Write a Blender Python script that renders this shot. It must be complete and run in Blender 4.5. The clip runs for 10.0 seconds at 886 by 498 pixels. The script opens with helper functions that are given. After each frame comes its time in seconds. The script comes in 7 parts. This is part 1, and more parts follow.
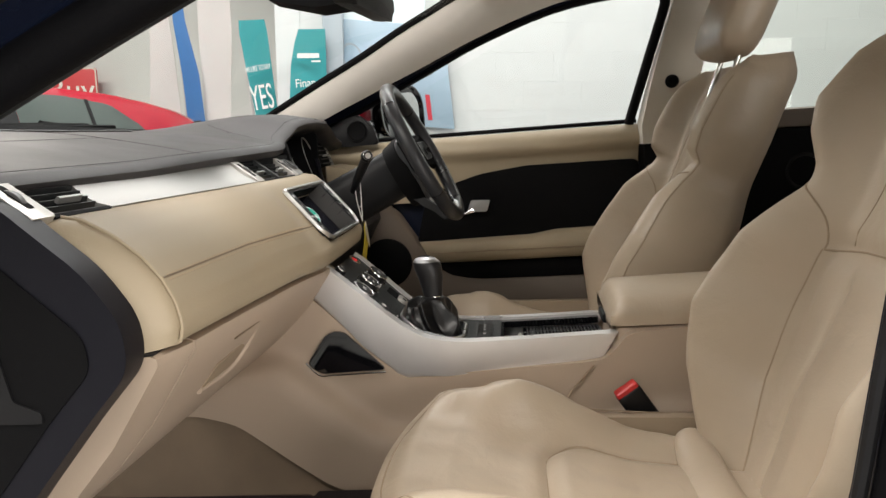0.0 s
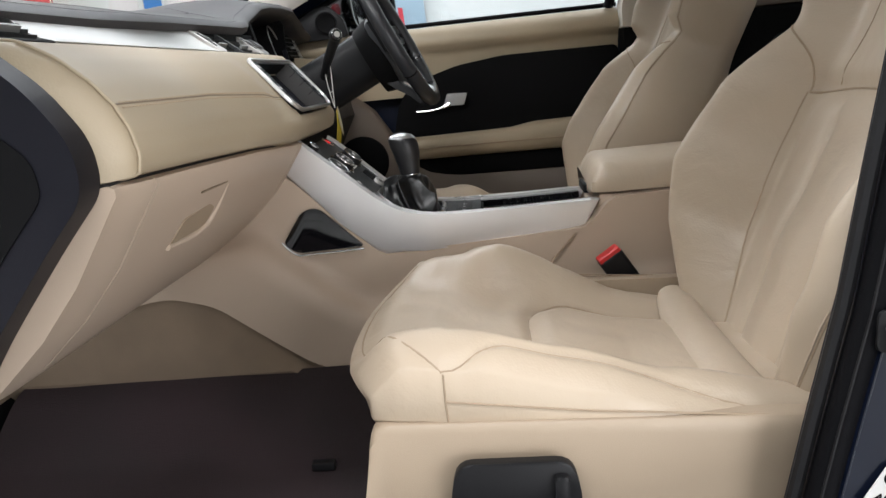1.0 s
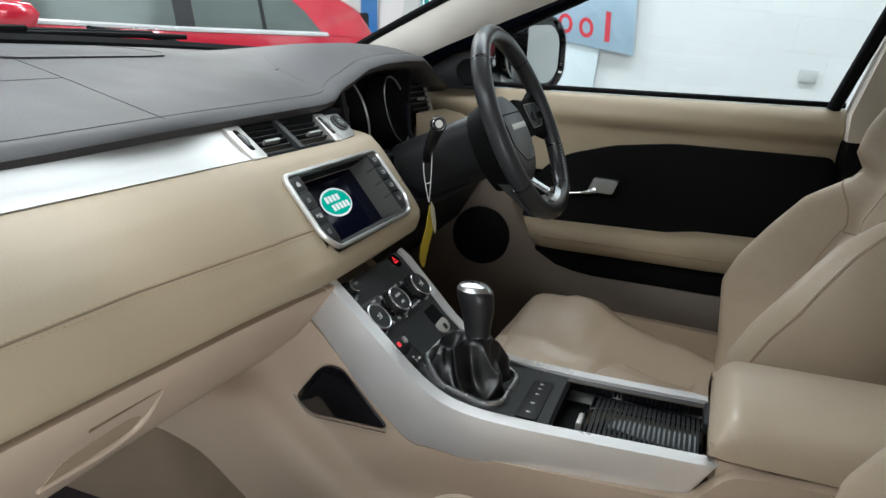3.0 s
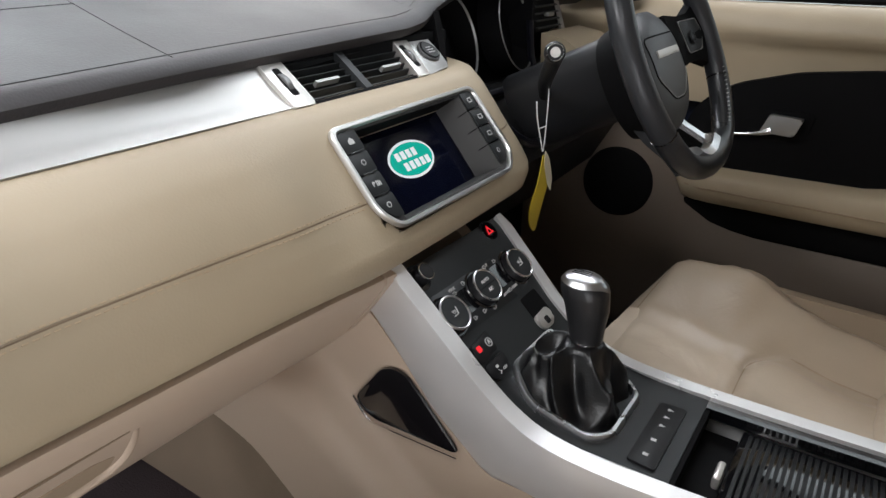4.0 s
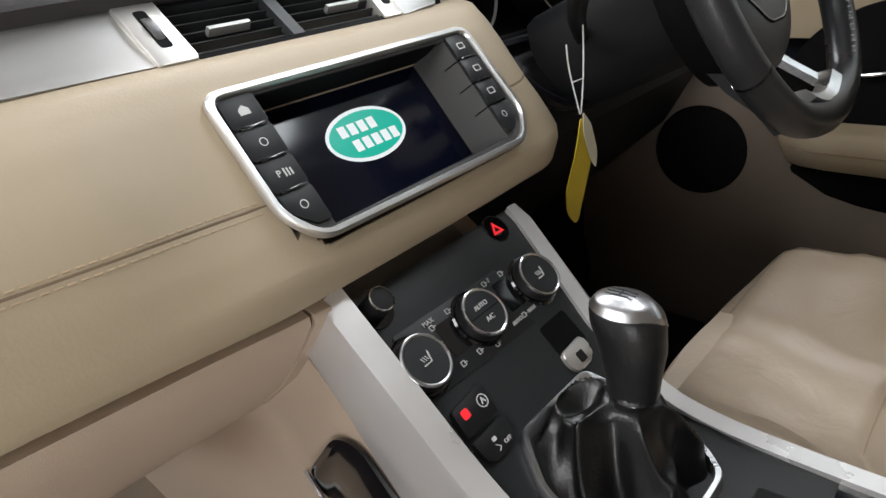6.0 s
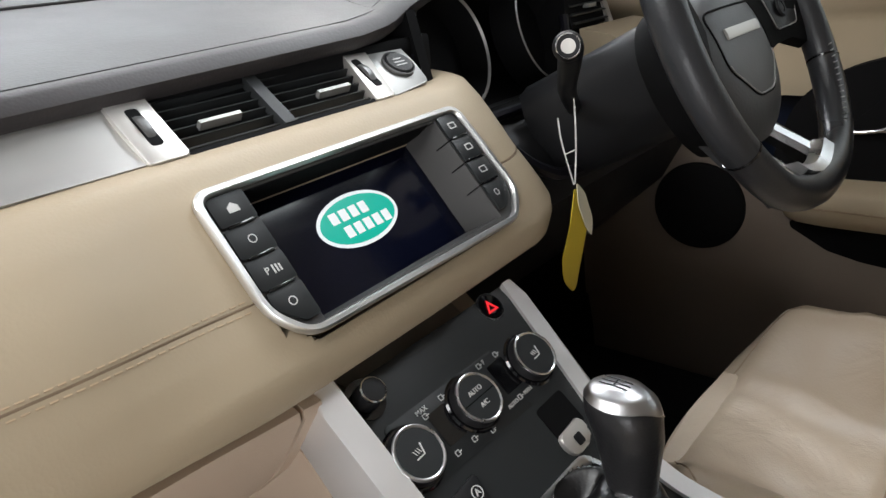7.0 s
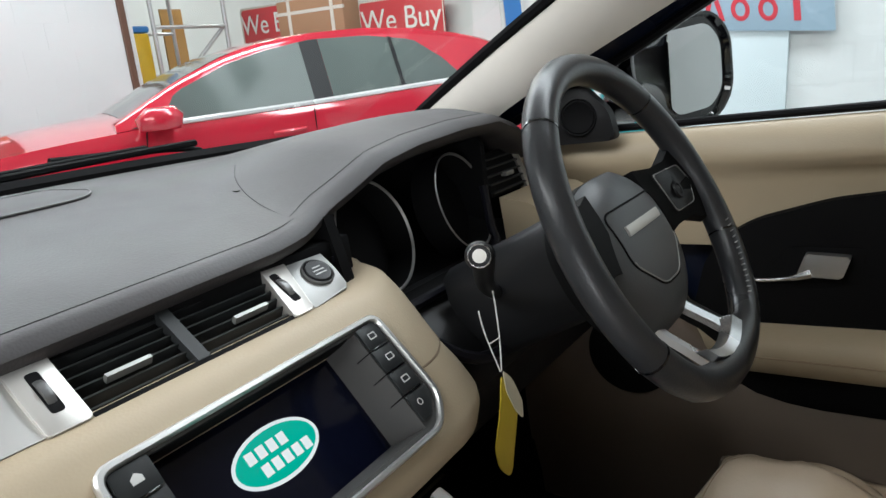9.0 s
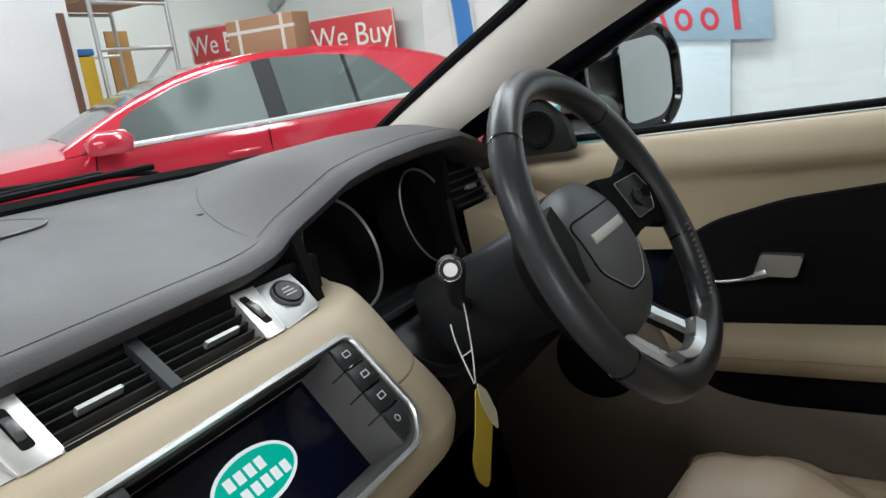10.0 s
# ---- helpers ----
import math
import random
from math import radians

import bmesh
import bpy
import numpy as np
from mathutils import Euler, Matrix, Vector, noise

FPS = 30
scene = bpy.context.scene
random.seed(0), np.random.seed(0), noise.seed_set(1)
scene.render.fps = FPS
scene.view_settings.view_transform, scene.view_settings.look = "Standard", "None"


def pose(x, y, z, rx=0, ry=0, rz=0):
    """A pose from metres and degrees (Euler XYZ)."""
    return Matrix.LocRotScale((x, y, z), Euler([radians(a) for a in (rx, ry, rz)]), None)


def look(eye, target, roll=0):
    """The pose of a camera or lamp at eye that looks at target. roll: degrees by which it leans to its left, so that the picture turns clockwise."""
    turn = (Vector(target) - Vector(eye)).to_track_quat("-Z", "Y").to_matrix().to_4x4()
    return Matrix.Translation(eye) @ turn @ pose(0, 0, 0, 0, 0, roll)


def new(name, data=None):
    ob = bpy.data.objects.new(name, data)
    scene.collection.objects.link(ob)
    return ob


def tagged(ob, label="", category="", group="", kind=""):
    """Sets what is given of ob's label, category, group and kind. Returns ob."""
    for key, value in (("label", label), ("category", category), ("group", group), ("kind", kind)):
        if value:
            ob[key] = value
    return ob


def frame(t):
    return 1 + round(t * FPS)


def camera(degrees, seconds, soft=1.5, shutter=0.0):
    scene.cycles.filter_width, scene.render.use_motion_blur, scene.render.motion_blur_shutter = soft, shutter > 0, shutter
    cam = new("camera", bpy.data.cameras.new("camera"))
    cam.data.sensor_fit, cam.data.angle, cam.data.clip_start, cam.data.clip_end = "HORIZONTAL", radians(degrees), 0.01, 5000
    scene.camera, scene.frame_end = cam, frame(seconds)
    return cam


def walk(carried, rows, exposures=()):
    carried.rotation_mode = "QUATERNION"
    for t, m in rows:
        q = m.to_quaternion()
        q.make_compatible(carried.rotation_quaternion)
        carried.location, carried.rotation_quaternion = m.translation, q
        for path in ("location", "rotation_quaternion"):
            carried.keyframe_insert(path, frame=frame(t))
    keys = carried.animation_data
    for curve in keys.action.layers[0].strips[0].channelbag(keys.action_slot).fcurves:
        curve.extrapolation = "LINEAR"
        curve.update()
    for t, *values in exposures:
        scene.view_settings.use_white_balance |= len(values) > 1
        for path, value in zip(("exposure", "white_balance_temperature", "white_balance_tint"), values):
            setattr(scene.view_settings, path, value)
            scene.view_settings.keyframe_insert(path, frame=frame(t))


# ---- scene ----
cam = camera(66.48, 10.0)
PATH = [
    (0, (0.3762, -1.2108, 1.0938), (0.1820, 0.7536, 0.7720), 0.13),
    (0.5, (0.3706, -1.2035, 1.0076), (0.1986, 0.7423, 0.5779), -0.62),
    (1, (0.3794, -1.2019, 0.9896), (0.2425, 0.7250, 0.4717), -1.47),
    (1.5, (0.4151, -1.2001, 1.0535), (0.2307, 0.7113, 0.4946), -2.22),
    (2, (0.5065, -1.1444, 1.1505), (0.1674, 0.7466, 0.5945), 0.10),
    (2.5, (0.5005, -0.9963, 1.1751), (0.0236, 0.8649, 0.6195), 4.03),
    (2.7, (0.4771, -0.9211, 1.1945), (-0.0458, 0.9243, 0.6277), 5.25),
    (3.8, (0.4425, -0.6206, 1.2074), (-0.4630, 0.9451, 0.3537), 6.25),
    (4, (0.4215, -0.5843, 1.1982), (-0.5234, 0.9376, 0.3088), 4.49),
    (4.5, (0.3902, -0.5367, 1.1904), (-0.6645, 0.9328, 0.3369), 1.16),
    (5, (0.3940, -0.4406, 1.1637), (-0.7266, 0.9618, 0.2820), -0.28),
    (5.2, (0.3911, -0.3982, 1.1333), (-0.7454, 0.9791, 0.2324), -0.91),
    (6.3, (0.3764, -0.3415, 1.1148), (-0.7829, 0.9932, 0.1796), -2.27),
    (6.5, (0.3771, -0.3364, 1.1188), (-0.7895, 1.0065, 0.2045), -2.44),
    (7, (0.3756, -0.3251, 1.1445), (-0.8218, 1.0427, 0.3107), -3.16),
    (7.5, (0.3701, -0.3184, 1.1786), (-0.8481, 1.0817, 0.4331), -3.80),
    (8, (0.3683, -0.3172, 1.1859), (-0.8562, 1.1167, 0.5192), -4.35),
    (8.5, (0.3722, -0.3054, 1.1997), (-0.8277, 1.1771, 0.5977), -4.79),
    (9, (0.3838, -0.2840, 1.2275), (-0.7497, 1.2678, 0.6735), -4.98),
    (9.5, (0.3831, -0.2847, 1.2337), (-0.7219, 1.3009, 0.7189), -5.63),
    (10, (0.3781, -0.2920, 1.2301), (-0.6588, 1.3354, 0.7045), -6.35),
]
# seconds, stops, kelvin and tint of the clip camera's automatic picture control
LIGHT_ROWS = [(0.0, 0.25, 6900, 12), (0.5, 0.27, 6550, 13), (1.0, 0.38, 6250, 11), (1.5, 0.45, 6100, 8), (2.0, 0.45, 6000, 5), (2.5, 0.36, 6000, 4), (4.0, 0.27, 6250, 12), (5.0, 0.29, 6320, 12), (6.5, 0.48, 6350, 11), (7.0, 0.51, 6330, 11), (7.5, 0.48, 6300, 10), (8.5, 0.36, 6200, 8), (10.0, 0.26, 6150, 7)]
walk(cam, [(t, look(eye, target, roll)) for t, eye, target, roll in PATH], LIGHT_ROWS)

# ---- light ----
CAR = Matrix.Translation((0, 0, 1)) @ Matrix.Rotation(radians(-4), 4, "Y") @ Matrix.Translation((0, 0, -1))
world = bpy.data.worlds.new("hall_air")
world.use_nodes = True
world.node_tree.nodes["Background"].inputs[0].default_value = (0.9, 0.95, 1.0, 1)
world.node_tree.nodes["Background"].inputs[1].default_value = 0.25
scene.world = world


def area_lamp(name, eye, target, sx, sy, watts, colour):
    data = bpy.data.lights.new(name, "AREA")
    data.shape, data.size, data.size_y, data.energy, data.color = "RECTANGLE", sx, sy, watts, colour
    ob = new(name, data)
    ob.matrix_world = look(eye, target)
    return ob


# overhead lamps out of view; this one added to light the near seat
area_lamp("unseen_strip_light", (0.3, -2.5, 3.9), (0.2, -0.5, 0.6), 5.0, 1.0, 112, (1.0, 0.985, 0.965))
area_lamp("unseen_strip_light", (-4.2, 2.2, 4.6), (-3.6, 2.6, 0), 0.8, 5.0, 235, (0.95, 0.98, 1.0))
area_lamp("unseen_strip_light", (0.6, 2.6, 4.6), (0.6, 2.6, 0), 5.0, 0.8, 175, (0.95, 0.98, 1.0))
# low fill added outside the car's open side, with no source built there
area_lamp("unseen_side_fill", (2.5, -3.2, 1.05), (0.1, -0.4, 0.85), 2.4, 1.7, 74, (1.0, 0.985, 0.97))
# added to brighten the recess behind the red car
area_lamp("unseen_strip_light", (-6.6, 6.6, 4.7), (-6.6, 6.9, 0), 3.5, 0.6, 190, (1.0, 0.97, 0.9))
# added fill from ahead for the passenger backrest
area_lamp("unseen_strip_light", (-2.6, -4.8, 4.7), (-1.6, -3.6, 0), 4.0, 0.8, 135, (1.0, 0.98, 0.95))

# ---- materials ----


def mat(name, colour, rough=0.5, metal=0.0, var=0.08, scale=40.0, bump=0.05, fine=600.0, coat=0.0, spec=0.5, rvar=0.1, vary=0.0, stretch=(1, 1, 1)):
    m = bpy.data.materials.new(name)
    m.use_nodes = True
    nt = m.node_tree
    b = nt.nodes["Principled BSDF"]
    tc = nt.nodes.new("ShaderNodeTexCoord")
    mp = nt.nodes.new("ShaderNodeMapping")
    mp.inputs["Scale"].default_value = stretch
    nt.links.new(tc.outputs["Object"], mp.inputs["Vector"])
    n1 = nt.nodes.new("ShaderNodeTexNoise")
    n1.inputs["Scale"].default_value, n1.inputs["Detail"].default_value = scale * 0.12, 6
    n2 = nt.nodes.new("ShaderNodeTexNoise")
    n2.inputs["Scale"].default_value, n2.inputs["Detail"].default_value = fine, 3
    for n in (n1, n2):
        nt.links.new(mp.outputs[0], n.inputs["Vector"])
    ramp = nt.nodes.new("ShaderNodeMapRange")
    ramp.inputs["From Min"].default_value, ramp.inputs["From Max"].default_value = 0.3, 0.7
    ramp.inputs["To Min"].default_value, ramp.inputs["To Max"].default_value = 1 - var, 1 + var
    nt.links.new(n1.outputs["Fac"], ramp.inputs["Value"])
    mul = nt.nodes.new("ShaderNodeMix")
    mul.data_type, mul.blend_type = "RGBA", "MULTIPLY"
    mul.inputs["Factor"].default_value = 1.0
    mul.inputs["A"].default_value = (*colour, 1)
    nt.links.new(ramp.outputs[0], mul.inputs["B"])
    last = mul.outputs["Result"]
    if vary:
        oi = nt.nodes.new("ShaderNodeObjectInfo")
        r2 = nt.nodes.new("ShaderNodeMapRange")
        r2.inputs["To Min"].default_value, r2.inputs["To Max"].default_value = 1 - vary, 1 + vary
        nt.links.new(oi.outputs["Random"], r2.inputs["Value"])
        m2 = nt.nodes.new("ShaderNodeMix")
        m2.data_type, m2.blend_type = "RGBA", "MULTIPLY"
        m2.inputs["Factor"].default_value = 1.0
        nt.links.new(last, m2.inputs["A"])
        nt.links.new(r2.outputs[0], m2.inputs["B"])
        last = m2.outputs["Result"]
    nt.links.new(last, b.inputs["Base Color"])
    rr = nt.nodes.new("ShaderNodeMapRange")
    rr.inputs["From Min"].default_value, rr.inputs["From Max"].default_value = 0.3, 0.7
    rr.inputs["To Min"].default_value, rr.inputs["To Max"].default_value = max(0.02, rough - rvar), min(1, rough + rvar)
    nt.links.new(n1.outputs["Fac"], rr.inputs["Value"])
    nt.links.new(rr.outputs[0], b.inputs["Roughness"])
    b.inputs["Metallic"].default_value = metal
    b.inputs["Specular IOR Level"].default_value = spec
    b.inputs["Coat Weight"].default_value = coat
    b.inputs["Coat Roughness"].default_value = 0.05
    if bump:
        bp = nt.nodes.new("ShaderNodeBump")
        bp.inputs["Strength"].default_value, bp.inputs["Distance"].default_value = bump, 0.002
        nt.links.new(n2.outputs["Fac"], bp.inputs["Height"])
        nt.links.new(bp.outputs[0], b.inputs["Normal"])
    return m


def leather_mat(name, colour, rough=0.48, wrinkle=0.12):
    """Grained hide: cells for the pores, soft broad wrinkles, faint worn patches."""
    m = mat(name, colour, rough, 0, 0.09, 30, 0, 500, spec=0.45)
    nt = m.node_tree
    b = nt.nodes["Principled BSDF"]
    tc = nt.nodes["Texture Coordinate"]
    vo = nt.nodes.new("ShaderNodeTexVoronoi")
    vo.inputs["Scale"].default_value = 420
    wr = nt.nodes.new("ShaderNodeTexNoise")
    wr.inputs["Scale"].default_value, wr.inputs["Detail"].default_value, wr.inputs["Distortion"].default_value = 14, 4, 0.6
    for n in (vo, wr):
        nt.links.new(tc.outputs["Object"], n.inputs["Vector"])
    b1, b2 = nt.nodes.new("ShaderNodeBump"), nt.nodes.new("ShaderNodeBump")
    b1.inputs["Strength"].default_value, b1.inputs["Distance"].default_value = 0.12, 0.001
    b2.inputs["Strength"].default_value, b2.inputs["Distance"].default_value = wrinkle, 0.012
    nt.links.new(vo.outputs["Distance"], b1.inputs["Height"])
    nt.links.new(wr.outputs["Fac"], b2.inputs["Height"])
    nt.links.new(b1.outputs[0], b2.inputs["Normal"])
    nt.links.new(b2.outputs[0], b.inputs["Normal"])
    return m


def glow_mat(name, colour, strength):
    m = bpy.data.materials.new(name)
    m.use_nodes = True
    b = m.node_tree.nodes["Principled BSDF"]
    b.inputs["Base Color"].default_value = (*[c * 0.3 for c in colour], 1)
    b.inputs["Emission Color"].default_value, b.inputs["Emission Strength"].default_value = (*colour, 1), strength
    b.inputs["Roughness"].default_value = 0.25
    return m


def glass_mat(name, tint=(1, 1, 1), mirror=0.06):
    m = bpy.data.materials.new(name)
    m.use_nodes = True
    nt = m.node_tree
    nt.nodes.remove(nt.nodes["Principled BSDF"])
    tr, gl, mx = nt.nodes.new("ShaderNodeBsdfTransparent"), nt.nodes.new("ShaderNodeBsdfGlossy"), nt.nodes.new("ShaderNodeMixShader")
    tr.inputs["Color"].default_value, gl.inputs["Roughness"].default_value = (*tint, 1), 0.0
    mx.inputs[0].default_value = mirror
    nt.links.new(tr.outputs[0], mx.inputs[1])
    nt.links.new(gl.outputs[0], mx.inputs[2])
    nt.links.new(mx.outputs[0], nt.nodes["Material Output"].inputs["Surface"])
    return m


BEIGE = leather_mat("beige_leather", (0.460, 0.376, 0.282), 0.38, 0.26)
FASCIA = leather_mat("beige_fascia", (0.400, 0.328, 0.227), 0.5, 0.03)
TRIM = mat("beige_plastic", (0.470, 0.372, 0.285), 0.55, 0, 0.04, 20, 0.15, 900)
SEATPLASTIC = mat("beige_seat_plastic", (0.385, 0.305, 0.222), 0.5, 0, 0.05, 20, 0.15, 900)
PADSEAM = mat("charcoal_seam_and_gap_shade", (0.014, 0.013, 0.014), 0.7, 0, 0.1, 60, 0.1)
BEZEL = mat("satin_bezel", (0.72, 0.72, 0.71), 0.36, 1.0, 0.03, 40, 0.02, 500)
SEAM = mat("beige_seam_and_shade", (0.34, 0.26, 0.18), 0.7, 0, 0.1, 60, 0.1)
FSEAM = mat("shaded_seam", (0.22, 0.165, 0.11), 0.7, 0, 0.1, 60, 0.1)
STITCH = mat("beige_thread", (0.46, 0.35, 0.23), 0.7, 0, 0.1, 60, 0.1)
PAD = leather_mat("charcoal_dash_leather", (0.034, 0.031, 0.032), 0.5, 0.03)
ICON = mat("pale_icon_print", (0.60, 0.60, 0.59), 0.5, 0, 0.02, 20, 0)
# trim plastic darkened: the shade low in the door is put into its colour
SHADETRIM = mat("shade_darkened_plastic", (0.15, 0.118, 0.092), 0.6, 0, 0.06, 20, 0.15, 900)
BLACK = mat("black_plastic", (0.011, 0.011, 0.012), 0.45, 0, 0.1, 20, 0.12, 900, spec=0.25)
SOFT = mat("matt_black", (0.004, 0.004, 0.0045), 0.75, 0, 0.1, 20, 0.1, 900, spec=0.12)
GREY = mat("dark_grey_panel", (0.020, 0.022, 0.023), 0.45, 0, 0.08, 20, 0.08, 1200, spec=0.3)
GLOSS = mat("piano_black", (0.004, 0.004, 0.005), 0.08, 0, 0.05, 20, 0, coat=0.6)
HIDE = leather_mat("black_leather", (0.027, 0.028, 0.031), 0.31, 0.03)
COLBLACK = mat("column_plastic", (0.011, 0.0115, 0.013), 0.45, 0, 0.1, 20, 0.12, 900, spec=0.28)
WELLGREY = mat("display_frame_grey", (0.045, 0.044, 0.043), 0.5, 0, 0.08, 20, 0.08, 1200, spec=0.3)
HUBSKIN = leather_mat("grey_black_airbag_skin", (0.082, 0.086, 0.091), 0.42, 0.02)
ENDGREY = mat("dark_grey_end_plastic", (0.006, 0.006, 0.010), 0.42, 0, 0.08, 20, 0.12, 900, spec=0.25)
BOOT = leather_mat("black_boot_leather", (0.0035, 0.0035, 0.004), 0.27, 0.05)
KNOBHIDE = leather_mat("black_knob_leather", (0.012, 0.012, 0.013), 0.36, 0.02)
SILVER = mat("brushed_silver", (0.47, 0.465, 0.45), 0.46, 0.9, 0.05, 120, 0.06, 300, stretch=(1, 0.08, 1))
SATIN = mat("satin_silver", (0.60, 0.58, 0.55), 0.42, 0.75, 0.04, 90, 0.05, 700)
RAIL = mat("silver_rail_paint", (0.80, 0.785, 0.775), 0.33, 0.55, 0.04, 90, 0.05, 700)
RINGDARK = mat("dark_ring_metal", (0.16, 0.16, 0.16), 0.4, 0.6, 0.05, 90, 0.05, 700)
DULL = mat("dull_silver", (0.34, 0.34, 0.33), 0.45, 0.7, 0.05, 90, 0.05, 700)
KNOBTOP = mat("satin_chrome", (0.66, 0.66, 0.67), 0.24, 1.0, 0.04, 60, 0.03, 500)
KNOBCAP = mat("worn_satin_cap", (0.46, 0.46, 0.47), 0.30, 1.0, 0.12, 60, 0.05, 400)
CHROME = mat("chrome", (0.78, 0.78, 0.78), 0.12, 1.0, 0.03, 30, 0)
RUBBER = mat("black_rubber", (0.004, 0.004, 0.005), 0.6, 0, 0.15, 40, 0.2, 300, spec=0.1)
NAVY = mat("navy_paint", (0.004, 0.007, 0.018), 0.3, 0.0, 0.05, 10, 0.0, coat=0.35, spec=0.3)
ROOF = mat("headlining_cloth", (0.78, 0.74, 0.68), 0.9, 0, 0.05, 60, 0.3, 1500)
PILLAR = mat("beige_pillar_plastic", (0.64, 0.585, 0.505), 0.6, 0, 0.05, 30, 0.2, 900)
CARPET = mat("beige_carpet", (0.20, 0.15, 0.105), 0.95, 0, 0.12, 80, 0.6, 700)
MAT = mat("dark_floor_mat", (0.021, 0.0125, 0.0145), 0.85, 0, 0.55, 32, 0.8, 500)
WHITE = mat("white_print", (0.75, 0.75, 0.73), 0.5, 0, 0.02, 20, 0)
RED = mat("red_plastic", (0.55, 0.02, 0.02), 0.35, 0, 0.05, 30, 0.05)
REDLIT = glow_mat("red_lamp", (1.0, 0.03, 0.04), 0.6)
SCREEN = mat("screen_glass", (0.003, 0.004, 0.012), 0.10, 0, 0.02, 10, 0, spec=0.3)
TEAL = glow_mat("lit_teal", (0.0, 0.30, 0.22), 0.9)
LITWHITE = glow_mat("lit_white", (0.8, 0.85, 0.85), 0.6)
GLASS = glass_mat("clear_glass", (0.97, 0.99, 0.98), 0.05)
REARGLASS = glass_mat("tinted_glass", (0.80, 0.84, 0.80), 0.05)
MIRROR = mat("mirror", (0.88, 0.9, 0.9), 0.02, 1.0, 0.0, 10, 0, rvar=0.0)
YELLOW = mat("yellow_card", (0.62, 0.47, 0.03), 0.6, 0, 0.08, 40, 0.1)
CREAM = mat("cream_card", (0.70, 0.66, 0.50), 0.6, 0, 0.05, 40, 0.1)

# ---- mesh helpers ----


def thing(name, label, category, group="", kind="", at=None):
    ob = new(name)
    ob.empty_display_size = 0.05
    ob.matrix_world = CAR if at is None else at
    return tagged(ob, label, category, group, kind)


def solid(name, bm, material, parent=None, label="", smooth=True, at=None, sharp=40):
    me = bpy.data.meshes.new(name)
    bmesh.ops.recalc_face_normals(bm, faces=bm.faces)
    for f in bm.faces:
        f.smooth = smooth
    if smooth:
        lim = radians(sharp)
        for e in bm.edges:
            if len(e.link_faces) == 2 and e.calc_face_angle(0) > lim:
                e.smooth = False
    bm.to_mesh(me)
    bm.free()
    me.materials.append(material)
    ob = new(name, me)
    if parent is not None:
        ob.parent = parent
    else:
        ob.matrix_world = CAR if at is None else at
    if label:
        ob["label"] = label
    return ob


def part(name, bm, material, parent, label="", smooth=True, sharp=40):
    return solid(name, bm, material, parent, label, smooth, sharp=sharp)


def loft(rings, closed=True, caps=True, bm=None):
    bm = bm or bmesh.new()
    vs = [[bm.verts.new(p) for p in r] for r in rings]
    n = len(rings[0])
    for a, b in zip(vs, vs[1:]):
        for i in range(n if closed else n - 1):
            j = (i + 1) % n
            bm.faces.new((a[i], a[j], b[j], b[i]))
    if caps and closed:
        bm.faces.new(vs[0][::-1])
        bm.faces.new(vs[-1])
    return bm


def spline(pts, n):
    """A smooth line through points, with n points in all."""
    p = [Vector(q) for q in pts]
    out = []
    k = len(p) - 1
    for a in range(n):
        u = a / (n - 1) * k
        i = min(int(u), k - 1)
        f = u - i
        p0, p1, p2, p3 = p[max(i - 1, 0)], p[i], p[i + 1], p[min(i + 2, k)]
        out.append(0.5 * ((2 * p1) + (p2 - p0) * f + (2 * p0 - 5 * p1 + 4 * p2 - p3) * f * f + (3 * p1 - p0 - 3 * p2 + p3) * f ** 3))
    return out


def tube(pts, r, n=8, bm=None, closed=False, flat=1.0):
    """A round bar along points; r may be a list."""
    bm = bm or bmesh.new()
    p = [Vector(q) for q in pts]
    rad = r if isinstance(r, (list, tuple)) else [r] * len(p)
    rings, ref = [], None
    for i, q in enumerate(p):
        if closed:
            d = p[(i + 1) % len(p)] - p[i - 1]
        else:
            d = p[min(i + 1, len(p) - 1)] - p[max(i - 1, 0)]
        d.normalize()
        if ref is None:
            ref = Vector((0, 0, 1)) if abs(d.z) < 0.9 else Vector((1, 0, 0))
        a = (ref - d * ref.dot(d)).normalized()
        ref = a
        b = d.cross(a)
        rings.append([q + a * (math.cos(2 * math.pi * k / n) * rad[i] * flat) + b * (math.sin(2 * math.pi * k / n) * rad[i]) for k in range(n)])
    if closed:
        rings.append(rings[0])
        vs = [[bm.verts.new(v) for v in r2] for r2 in rings[:-1]]
        for i in range(len(vs)):
            a, b = vs[i], vs[(i + 1) % len(vs)]
            for k in range(n):
                bm.faces.new((a[k], a[(k + 1) % n], b[(k + 1) % n], b[k]))
        return bm
    return loft(rings, True, True, bm)


def box(x0, x1, y0, y1, z0, z1, r=0.0, seg=2, bm=None):
    b2 = bmesh.new()
    bmesh.ops.create_cube(b2, size=1)
    for v in b2.verts:
        v.co = ((x0 + x1) / 2 + v.co.x * (x1 - x0), (y0 + y1) / 2 + v.co.y * (y1 - y0), (z0 + z1) / 2 + v.co.z * (z1 - z0))
    if r:
        bmesh.ops.bevel(b2, geom=b2.edges[:], offset=r, segments=seg, profile=0.5, affect="EDGES")
    if bm is None:
        return b2
    me = bpy.data.meshes.new("t")
    b2.to_mesh(me)
    bm.from_mesh(me)
    bpy.data.meshes.remove(me)
    b2.free()
    return bm


